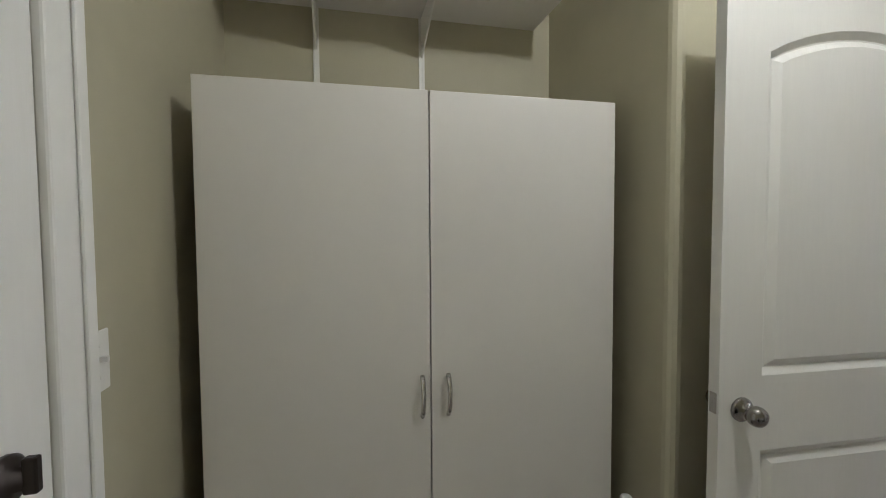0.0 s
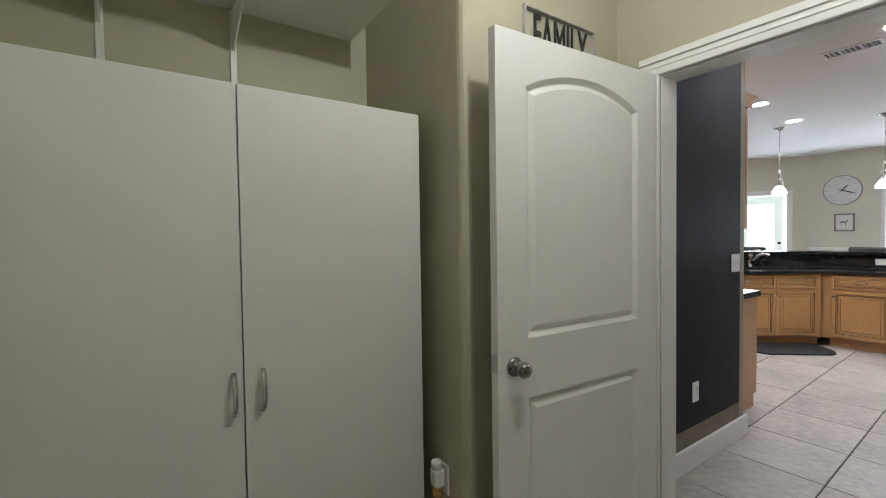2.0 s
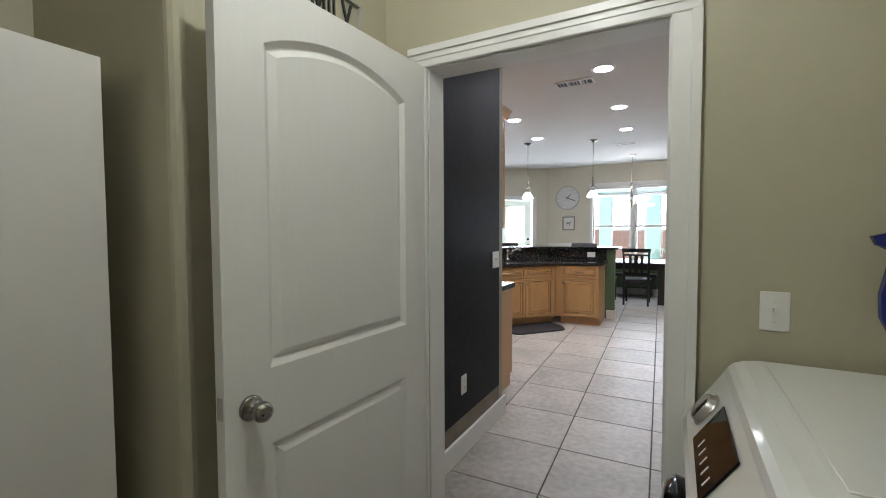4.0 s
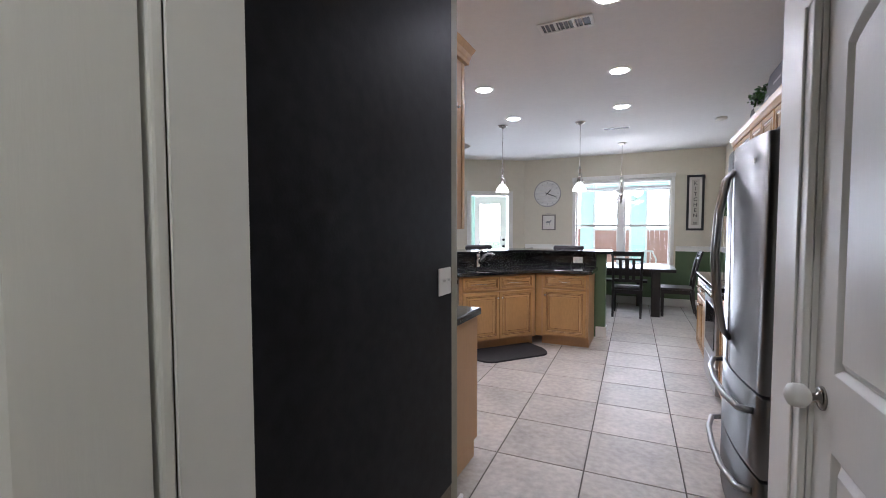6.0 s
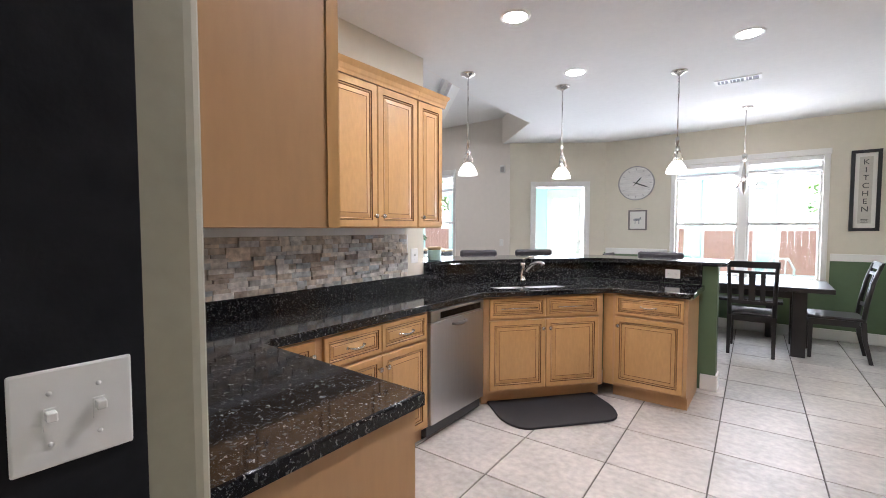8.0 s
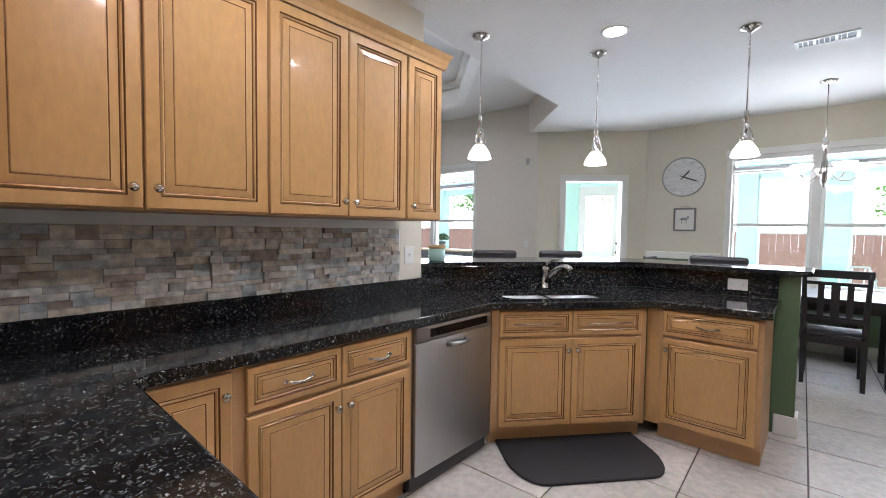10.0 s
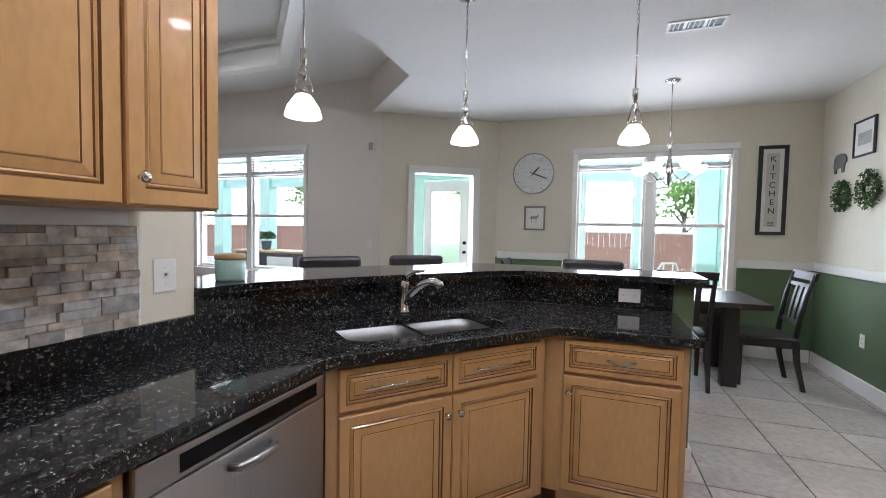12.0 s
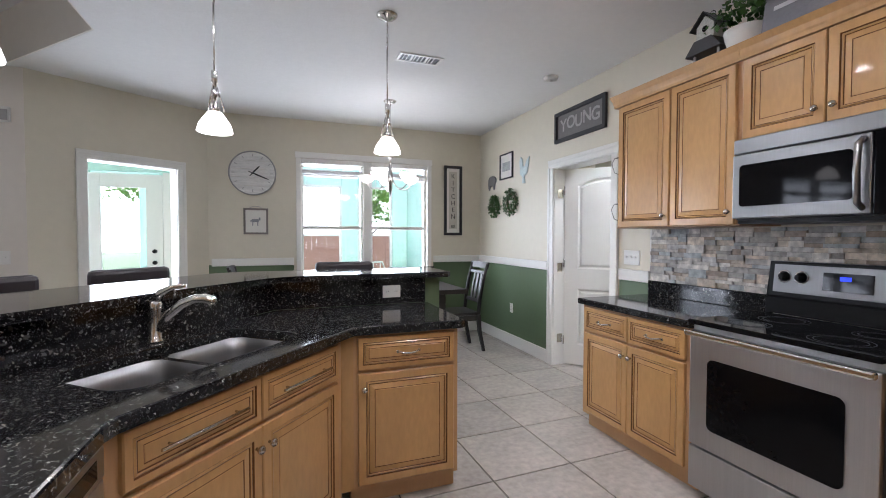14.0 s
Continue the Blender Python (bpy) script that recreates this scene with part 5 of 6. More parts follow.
prism(bm, round_rect(0.235, 0.105, 0.018, 4), 0, 0.004)
part("door_window", bm, M_BLACKGLASS, d, "dark glossy window", at=Matrix.Translation((MX - 0.0065, RY1 - 0.295, 1.597)) @ Matrix(((0, 0, -1, 0), (1, 0, 0, 0), (0, 1, 0, 0), (0, 0, 0, 1))))
bm = bmesh.new()
tube(bm, [(MX - 0.004, RY0 + 0.20, 1.455), (MX - 0.04, RY0 + 0.20, 1.475), (MX - 0.048, RY0 + 0.20, 1.595), (MX - 0.04, RY0 + 0.20, 1.715), (MX - 0.004, RY0 + 0.20, 1.735)], 0.013, 10)
part("handle", bm, M_STEEL, d, "upright steel bar handle")
part("control_panel", boxes((MX - 0.004, MX + 0.029, RY0 - 0.003, RY0 + 0.166, 1.43, 1.757), bevel=0.004), M_BLACKGLASS, ob)

# dishwasher, faces +x
DY0, DY1 = 5.49, 6.125
ob = thing("dishwasher", "stainless steel dishwasher under the worktop", "dishwasher")
part("body", boxes((-2.66, -2.135, DY0, DY1, 0.02, 0.858)), M_DARKGREY, ob)
d = part("door", boxes((-2.132, -2.098, DY0 + 0.003, DY1 - 0.003, 0.105, 0.775), bevel=0.005), M_STEEL_V, ob, "brushed stainless door")
part("control_strip", boxes((-2.132, -2.096, DY0 + 0.003, DY1 - 0.003, 0.779, 0.855), bevel=0.005), M_STEEL, ob)
part("display_strip", boxes((-2.0965, -2.094, DY0 + 0.10, DY1 - 0.05, 0.795, 0.838), bevel=0.001), M_BLACKGLASS, ob)
bm = bmesh.new()
tube(bm, [(-2.098, 5.725, 0.737), (-2.070, 5.74, 0.737), (-2.064, 5.80, 0.734), (-2.070, 5.86, 0.737), (-2.098, 5.875, 0.737)], [0.010, 0.012, 0.013, 0.012, 0.010], 10)
part("handle", bm, M_STEEL, d, "short steel pocket handle")
part("toe_plate", boxes((-2.20, -2.17, DY0, DY1, 0.0, 0.10)), M_BLACK, ob)

# sink and tap
ob = thing("kitchen_sink", "double-bowl stainless undermount sink", "sink", Matrix.Translation((SC.x, SC.y, 0)) @ Matrix.Rotation(radians(sang), 4, "Z"))
for cx, hw in ((-0.195, 0.18), (0.195, 0.18)):
    bm = bmesh.new()
    rings = []
    for ins, z in ((-0.012, 0.860), (0.0, 0.860), (0.006, 0.80), (0.014, 0.70), (0.04, 0.682), (0.10, 0.678)):
        rings.append([bm.verts.new((cx + x, y, z)) for x, y in round_rect(hw - ins, 0.19 - ins, max(0.03, 0.075 - ins * 0.5), 5)])
    for r0, r1 in zip(rings, rings[1:]):
        for i in range(len(r0)):
            f = bm.faces.new((r0[i], r0[(i + 1) % len(r0)], r1[(i + 1) % len(r0)], r1[i]))
            f.smooth = True
    bm.faces.new(rings[-1])
    bw = part("bowl", bm, M_SINK, ob, "brushed steel bowl")
    bm = bmesh.new()
    lathe(bm, [(0.042, 0.6785), (0.040, 0.682), (0.030, 0.680), (0.0, 0.679)], (cx, 0, 0), sides=20)
    part("drain", bm, M_CHROME, bw)
# rim and divider take a brighter metal in place of the light caught there
part("rim", boxes((-0.40, 0.40, -0.215, -0.192, 0.853, 0.862), (-0.40, 0.40, 0.192, 0.215, 0.853, 0.862), (-0.0135, 0.0135, -0.192, 0.192, 0.845, 0.8615), (-0.40, -0.377, -0.192, 0.192, 0.853, 0.862), (0.377, 0.40, -0.192, 0.192, 0.853, 0.862)), M_CHROME, ob)
ob = thing("kitchen_tap", "brushed nickel single-lever pull-out kitchen tap", "tap", Matrix.Translation((-2.205, 6.965, CT1)) @ Matrix.Rotation(radians(sang), 4, "Z") @ Matrix.Scale(1.12, 4))
bm = bmesh.new()
lathe(bm, [(0.031, 0), (0.031, 0.006), (0.025, 0.012), (0.024, 0.10), (0.026, 0.118), (0.026, 0.140), (0.018, 0.152), (0, 0.156)], sides=24)
part("column", bm, M_CHROME, ob)
bm = bmesh.new()
tube(bm, [(0.005, -0.010, 0.045), (0.026, -0.040, 0.098), (0.050, -0.078, 0.136), (0.072, -0.114, 0.152), (0.089, -0.140, 0.152), (0.101, -0.160, 0.144), (0.105, -0.168, 0.130)], [0.020, 0.019, 0.018, 0.018, 0.020, 0.021, 0.018], 14)
part("spout", bm, M_CHROME, ob)
bm = bmesh.new()
tube(bm, [(0, 0, 0.145), (0.012, -0.018, 0.178), (0.035, -0.052, 0.198), (0.06, -0.088, 0.202)], [0.020, 0.015, 0.010, 0.007], 12)
part("lever", bm, M_CHROME, ob)

# mat, jar
ob = thing("kitchen_mat", "black rubber anti-fatigue mat with a rounded edge by the sink", "mat", Matrix.Translation(((S0 + S1).x / 2 - vd.x * 0.18, (S0 + S1).y / 2 - vd.y * 0.18, 0.001)) @ Matrix.Rotation(radians(sang), 4, "Z"))
bm = bmesh.new()
half = [(0.46, 0.25), (-0.46, 0.25), (-0.46, 0.0)] + [(-0.46 + 0.16 * (1 - math.cos(a)), 0.0 - 0.26 * math.sin(a)) for a in [math.pi / 2 * k / 6 for k in range(1, 7)]] + [(0.46 - 0.16 * (1 - math.cos(a)), 0.0 - 0.26 * math.sin(a)) for a in [math.pi / 2 * k / 6 for k in range(6, 0, -1)]] + [(0.46, 0.0)]
prism(bm, half[::-1], 0, 0.017, 0.006)
part("base", bm, M_RUBBER, ob)
ob = thing("storage_jar", "pale aqua glass jar with a wooden lid on the bar", "jar", pose(-2.765, 6.36, 1.106))
bm = bmesh.new()
lathe(bm, [(0.0, 0), (0.058, 0.0), (0.062, 0.008), (0.062, 0.085), (0.058, 0.092)], sides=28)
part("jar_body", bm, material("aqua_glass", (0.40, 0.58, 0.52), 0.1), ob)
bm = bmesh.new()
lathe(bm, [(0.060, 0.093), (0.064, 0.096), (0.064, 0.112), (0.058, 0.118), (0, 0.119)], sides=28)
part("lid", bm, material("pale_wood", (0.50, 0.33, 0.16), 0.5, vary=0.2), ob, "pale wooden lid")


# ---- dining furniture ----
def leg(bm, x, y, z0, z1, r0, r1, lean=(0, 0)):
    """A square leg that tapers towards the floor."""
    lo = [bm.verts.new((x + lean[0] + a * r0, y + lean[1] + b * r0, z0)) for a, b in ((-1, -1), (1, -1), (1, 1), (-1, 1))]
    md = [bm.verts.new((x + lean[0] * 0.25 + a * (r0 + r1) / 2, y + lean[1] * 0.25 + b * (r0 + r1) / 2, z0 + 0.55 * (z1 - z0))) for a, b in ((-1, -1), (1, -1), (1, 1), (-1, 1))]
    hi = [bm.verts.new((x + a * r1, y + b * r1, z1)) for a, b in ((-1, -1), (1, -1), (1, 1), (-1, 1))]
    for r_0, r_1 in ((lo, md), (md, hi)):
        for i in range(4):
            bm.faces.new((r_0[i], r_0[(i + 1) % 4], r_1[(i + 1) % 4], r_1[i]))
    bm.faces.new(lo[::-1])
    bm.faces.new(hi)


def dining_chair(at, label):
    """Slat-back chair: the back stands at local y = 0 and the seat reaches to +y."""
    ob = thing("dining_chair", label, "chair", at, "chairs round the dining table")
    bm = boxes((-0.225, 0.225, 0.01, 0.46, 0.43, 0.462), bevel=0.012)
    part("seat", bm, M_DARKWOOD, ob)
    for s in (-1, 1):
        bm = bmesh.new()
        leg(bm, s * 0.20, 0.43, 0, 0.429, 0.016, 0.021)
        part("leg", bm, M_DARKWOOD, ob)
        bm = bmesh.new()
        leg(bm, s * 0.20, 0.02, 0, 0.429, 0.016, 0.022, lean=(0, -0.07))
        part("leg", bm, M_DARKWOOD, ob)
        bm = bmesh.new()
        tube(bm, [(s * 0.20, 0.02, 0.43), (s * 0.202, 0.0, 0.62), (s * 0.208, -0.04, 0.84), (s * 0.212, -0.09, 1.015)], [0.023, 0.022, 0.020, 0.018], 8)
        part("back_post", bm, M_DARKWOOD, ob)
        part("side_apron", boxes((s * 0.20 - 0.010, s * 0.20 + 0.010, 0.05, 0.41, 0.365, 0.428)), M_DARKWOOD, ob)
    part("apron", boxes((-0.178, 0.178, 0.425, 0.442, 0.365, 0.428)), M_DARKWOOD, ob)
    part("apron", boxes((-0.178, 0.178, 0.010, 0.028, 0.365, 0.428)), M_DARKWOOD, ob)

    def back_y(z):
        return -0.10 * ((z - 0.43) / 0.585) ** 1.6 + 0.008
    for nm, z0, z1, w in (("top_rail", 0.965, 1.035, 0.235), ("back_rail", 0.900, 0.930, 0.20), ("lower_rail", 0.56, 0.60, 0.19)):
        bm = bmesh.new()
        n = 8
        vs = []
        for k in range(n + 1):
            x = -w + 2 * w * k / n
            c = -0.018 * (1 - (x / w) ** 2)
            vs.append([bm.verts.new((x, back_y(z) + c + d, z)) for z, d in ((z0, -0.011), (z1, -0.011), (z1, 0.011), (z0, 0.011))])
        for a, b in zip(vs, vs[1:]):
            for i in range(4):
                bm.faces.new((a[i], a[(i + 1) % 4], b[(i + 1) % 4], b[i]))
        bm.faces.new(vs[0])
        bm.faces.new(vs[-1][::-1])
        part(nm, bm, M_DARKWOOD, ob)
    for x, w in ((-0.095, 0.022), (0.0, 0.030), (0.095, 0.022)):
        bm = bmesh.new()
        vs = [[bm.verts.new((x + a * w, back_y(z) - 0.016 + b * 0.006, z)) for a, b in ((-1, -1), (1, -1), (1, 1), (-1, 1))] for z in (0.59, 0.70, 0.80, 0.905)]
        for a, b in zip(vs, vs[1:]):
            for i in range(4):
                bm.faces.new((a[i], a[(i + 1) % 4], b[(i + 1) % 4], b[i]))
        part("back_slat", bm, M_DARKWOOD, ob)
    return ob


ch = dining_chair(pose(-0.54, 9.12, 0), "black-stained slat-back dining chair pushed under the table")
copy_thing(ch, pose(-1.13, 9.14, 0, 0, 0, 2))
c2 = copy_thing(ch, pose(0.40, 9.63, 0, 0, 0, 90))
tagged(c2, "black-stained slat-back dining chair at the end of the table")
c3 = copy_thing(ch, pose(-2.13, 9.66, 0, 0, 0, -90))
tagged(c3, "black-stained slat-back dining chair at the far table end")
ob = thing("dining_table", "heavy black-stained wooden dining table", "table")
part("tabletop", boxes((-1.85, 0.142, 9.20, 10.14, 0.715, 0.765), bevel=0.006), M_DARKWOOD, ob)
for x in (-1.60, -0.13):
    for y in (9.36, 9.98):
        part("leg", boxes((x - 0.062, x + 0.062, y - 0.055, y + 0.055, 0, 0.714), bevel=0.006), M_DARKWOOD, ob)
part("apron", boxes((-1.53, -0.20, 9.34, 9.37, 0.63, 0.714)), M_DARKWOOD, ob)
part("apron", boxes((-1.53, -0.20, 9.97, 10.0, 0.63, 0.714)), M_DARKWOOD, ob)
ob = thing("dining_bench", "low dark wooden bench behind the table", "bench")
part("seat", boxes((-1.55, -0.25, 10.16, 10.44, 0.43, 0.47), bevel=0.006), M_DARKWOOD, ob)
for x in (-1.42, -0.38):
    part("leg", boxes((x - 0.045, x + 0.045, 10.2, 10.4, 0, 0.429), bevel=0.005), M_DARKWOOD, ob)


def bar_stool(at):
    ob = thing("bar_stool", "dark leather bar stool with a low padded back", "stool", at, "stools along the bar")
    part("seat", boxes((-0.21, 0.21, -0.20, 0.20, 0.70, 0.78), bevel=0.03), M_LEATHER, ob, "padded dark leather seat")
    bm = boxes((-0.215, 0.215, 0.175, 0.235, 0.90, 1.145), bevel=0.026)
    bk = part("backrest", bm, M_LEATHER, ob, "padded dark leather backrest")
    part("seam", boxes((-0.213, 0.213, 0.1735, 0.1752, 1.03, 1.034)), M_BLACK, bk)
    for s in (-1, 1):
        part("back_post", boxes((s * 0.17 - 0.016, s * 0.17 + 0.016, 0.190, 0.215, 0.68, 0.91)), M_DARKWOOD, ob)
        for t in (-1, 1):
            bm = bmesh.new()
            leg(bm, s * 0.17, t * 0.16, 0, 0.699, 0.017, 0.022, lean=(s * 0.02, t * 0.02))
            part("leg", bm, M_DARKWOOD, ob)
        part("foot_rail", boxes((s * 0.18 - 0.01, s * 0.18 + 0.01, -0.15, 0.15, 0.28, 0.31)), M_DARKWOOD, ob)
    part("foot_rail", boxes((-0.165, 0.165, -0.178, -0.158, 0.25, 0.28)), M_DARKWOOD, ob)
    return ob


st = bar_stool(pose(-2.43, 7.79, 0, 0, 0, sang - 8))
copy_thing(st, pose(-2.84, 7.31, 0, 0, 0, sang))
copy_thing(st, pose(-1.29, 8.02, 0, 0, 0, 0))

# ---- wall decoration ----
ob = thing("wall_clock", "round wall clock with a whitewashed plank face", "clock", pose(-2.075, YW, 2.085))
bm = bmesh.new()
lathe(bm, [(0.262, 0), (0.262, -0.028), (0.252, -0.030), (0.248, -0.020)], axis="y", sides=48, caps=False)
part("rim", bm, material("zinc_rim", (0.38, 0.375, 0.37), 0.45, 0.4, vary=0.15), ob, "grey metal rim")
for k in range(5):
    z0, z1 = -0.246 + k * 0.0984, -0.246 + (k + 1) * 0.0984 - 0.003
    pts = []
    for z in [z0 + (z1 - z0) * i / 6 for i in range(7)]:
        pts.append((math.sqrt(max(0.0, 0.248 ** 2 - z * z)), z))
    bm = bmesh.new()
    outl = pts + [(-x, z) for x, z in pts[::-1]]
    fr, bkv = [bm.verts.new((x, -0.018, z)) for x, z in outl], [bm.verts.new((x, -0.004, z)) for x, z in outl]
    bm.faces.new(fr)
    for i in range(len(outl)):
        j = (i + 1) % len(outl)
        if (fr[i].co - fr[j].co).length > 1e-5:
            bm.faces.new((fr[i], fr[j], bkv[j], bkv[i]))
    part("plank", bm, material("whitewashed_plank", (0.72, 0.71, 0.69), 0.6, vary=0.22, scale=4, stretch=(1, 1, 10)) if k == 0 else bpy.data.materials["whitewashed_plank"], ob)
for k in range(12):
    a = radians(30 * k)
    m = Matrix.Translation((0.21 * math.sin(a), -0.0195, 0.21 * math.cos(a))) @ Matrix.Rotation(a, 4, "Y")
    part("hour_mark", boxes((-0.004, 0.004, -0.001, 0.001, -0.016, 0.016)), material("pale_grey_ink", (0.40, 0.39, 0.38), 0.6) if k == 0 else bpy.data.materials["pale_grey_ink"], ob, at=m)
for a, L, w in ((42, 0.125, 0.009), (112, 0.21, 0.008)):
    m = Matrix.Translation((0, -0.024 - w * 0.2, 0)) @ Matrix.Rotation(radians(a), 4, "Y")
    bm = bmesh.new()
    prism(bm, [(-w * 0.4, -0.05), (w * 0.4, -0.05), (w, 0.02), (w, L * 0.7), (0, L), (-w, L * 0.7), (-w, 0.02)], -0.001, 0.001)
    bmesh.ops.transform(bm, matrix=Matrix(((1, 0, 0, 0), (0, 0, 1, 0), (0, 1, 0, 0), (0, 0, 0, 1))), verts=bm.verts)
    part("clock_hand", bm, M_INK, ob, at=m)


def framed(name, label, at, w, h, fw, fmat, inner, depth=0.02, category="picture"):
    ob = thing(name, label, category, at)
    for s in ((-w / 2, w / 2, -depth, 0, h / 2 - fw, h / 2), (-w / 2, w / 2, -depth, 0, -h / 2, -h / 2 + fw), (-w / 2, -w / 2 + fw, -depth, 0, -h / 2 + fw, h / 2 - fw), (w / 2 - fw, w / 2, -depth, 0, -h / 2 + fw, h / 2 - fw)):
        part("frame_bar", boxes(s, bevel=0.002), fmat, ob)
    part("panel", boxes((-w / 2 + fw, w / 2 - fw, -depth * 0.4, 0, -h / 2 + fw, h / 2 - fw)), inner, ob)
    return ob


ob = framed("framed_print", "small grey framed print with a dark animal drawing", pose(-2.045, YW, 1.515), 0.27, 0.31, 0.022, material("taupe_frame", (0.20, 0.18, 0.16), 0.5, vary=0.2), M_PAPER)
bm = boxes((-0.045, 0.03, -0.010, -0.0085, -0.01, 0.025), (-0.04, -0.03, -0.010, -0.0085, -0.055, -0.011), (0.015, 0.025, -0.010, -0.0085, -0.055, -0.011), (0.0305, 0.05, -0.010, -0.0085, 0.01, 0.045), (-0.06, -0.0455, -0.010, -0.0085, -0.005, 0.012), bevel=0.0006)
part("drawing", bm, material("grey_ink", (0.25, 0.26, 0.28), 0.6), ob)
bm = bmesh.new()
tube(bm, [(-0.07, -0.006, 0.155), (-0.03, -0.006, 0.178), (0.03, -0.006, 0.178), (0.07, -0.006, 0.155)], 0.003, 6)
part("hanger", bm, M_GREYWOOD, ob)
ob = framed("kitchen_sign", "tall black-framed sign with upright lettering", pose(0.475, YW, 1.835), 0.265, 0.96, 0.036, M_INK, M_PAPER, 0.03, "sign")
part("inner_panel", boxes((-0.058, 0.058, -0.0155, -0.0125, -0.39, 0.40)), material("sign_cream", (0.55, 0.52, 0.46), 0.6, vary=0.1), ob)
for k, chh in enumerate("KITCHEN"):
    lettering(chh, 0.088, M_INK, ob, pose(0, -0.0175, 0.335 - 0.093 * k, 90, 0, 0), name="letter", depth=0.001)
for k in range(3):
    part("text_bar", boxes((-0.03, 0.03, -0.0165, -0.0157, -0.345 - 0.016 * k, -0.339 - 0.016 * k)), M_INK, ob)

RW = lambda y, z: pose(XR, y, z, 0, 0, -90)
ob = framed("family_photo_sign", "dark-framed sign of letter photographs above the door", RW(8.30, 2.43), 0.74, 0.30, 0.035, M_INK, material("sign_grey", (0.16, 0.15, 0.145), 0.5, vary=0.15), 0.03, "sign")
letter_grey = material("letter_grey", (0.42, 0.40, 0.385), 0.5, vary=0.35, scale=20)
for k, chh in enumerate("YOUNG"):
    lettering(chh, 0.165, letter_grey, ob, pose(-0.235 + 0.118 * k, -0.0145, 0.012 * (k % 2), 90, 0, 0), name="letter", depth=0.001, width=0.003)
ob = framed("framed_photo", "small black-framed landscape photograph", RW(9.72, 2.22), 0.33, 0.32, 0.016, M_INK, M_PAPER)
part("photo", boxes((-0.10, 0.10, -0.0095, -0.0082, -0.06, 0.05)), material("faded_photo", (0.35, 0.36, 0.35), 0.5, vary=0.5, scale=14), ob)


def wreath(y, z, r):
    ob = thing("leaf_wreath", "round green boxwood wreath on the wall", "wreath", RW(y, z), "pair of wreaths")
    rnd = random.Random(int(y * 100))
    bm = bmesh.new()
    for _ in range(520):
        a, rr = rnd.uniform(0, 2 * math.pi), r * math.sqrt(rnd.uniform(0.04, 1.0))
        c = Vector((rr * math.cos(a), -rnd.uniform(0.01, 0.06), rr * math.sin(a)))
        d1 = Vector((rnd.uniform(-1, 1), rnd.uniform(-1, 0.2), rnd.uniform(-1, 1))).normalized()
        d2 = d1.cross(Vector((rnd.uniform(-1, 1), rnd.uniform(-1, 1), rnd.uniform(-1, 1)))).normalized()
        L, W = rnd.uniform(0.024, 0.042), rnd.uniform(0.012, 0.02)
        bm.faces.new([bm.verts.new(c + p) for p in (d1 * -L * 0.5, d2 * W * 0.5, d1 * L * 0.5, d2 * -W * 0.5)])
    part("leaves", bm, M_LEAF, ob)
    bm = bmesh.new()
    tube(bm, [(r * 0.62 * math.cos(2 * math.pi * k / 20), -0.015, r * 0.62 * math.sin(2 * math.pi * k / 20)) for k in range(21)], 0.012, 6)
    part("ring", bm, material("twig", (0.10, 0.06, 0.03), 0.8), ob)


wreath(10.0, 1.735, 0.15)
wreath(9.57, 1.755, 0.17)


def cutout(name, label, at, pts, mat, t=0.012):
    bm = bmesh.new()
    prism(bm, pts, 0, t, 0.002)
    bmesh.ops.transform(bm, matrix=Matrix.Rotation(radians(90), 4, "X"), verts=bm.verts)
    return solid(name, bm, mat, label, "ornament", at)


cutout("pig_ornament", "small grey galvanised pig wall ornament", RW(10.12, 2.06), [(-0.11, -0.02), (-0.09, -0.10), (-0.06, -0.10), (-0.055, -0.05), (0.04, -0.05), (0.045, -0.10), (0.08, -0.10), (0.09, -0.02), (0.12, 0.0), (0.115, 0.04), (0.08, 0.07), (0.02, 0.085), (-0.06, 0.08), (-0.10, 0.05)], material("galvanised_grey", (0.17, 0.17, 0.175), 0.5, 0.3, vary=0.2))
cutout("rooster_ornament", "pale turquoise rooster wall ornament", RW(9.30, 2.12), [(-0.03, -0.16), (0.03, -0.16), (0.01, -0.08), (0.07, -0.05), (0.10, 0.03), (0.12, 0.13), (0.07, 0.10), (0.03, 0.03), (-0.02, 0.03), (-0.03, 0.12), (-0.07, 0.15), (-0.10, 0.10), (-0.08, 0.02), (-0.08, -0.05), (-0.02, -0.09)], M_SKYBLUE)

# wire baskets on the side of the wall cabinet
for z in (1.86, 1.52):
    ob = thing("wire_basket", "small black wire basket on the cabinet side", "basket", pose(0.70, 7.50, z))
    for k in range(4):
        bm = bmesh.new()
        x = -0.10 + 0.066 * k
        tube(bm, [(x, -0.069, 0.06), (x, 0.0, 0.06), (x, 0.03, 0.02), (x, 0.0, -0.05), (x, -0.069, -0.075)], 0.0025, 6)
        part("wire", bm, M_INK, ob)
    bm = bmesh.new()
    tube(bm, [(-0.10, 0.0, 0.06), (0.10, 0.0, 0.06)], 0.0025, 6)
    part("rim_wire", bm, M_INK, ob)


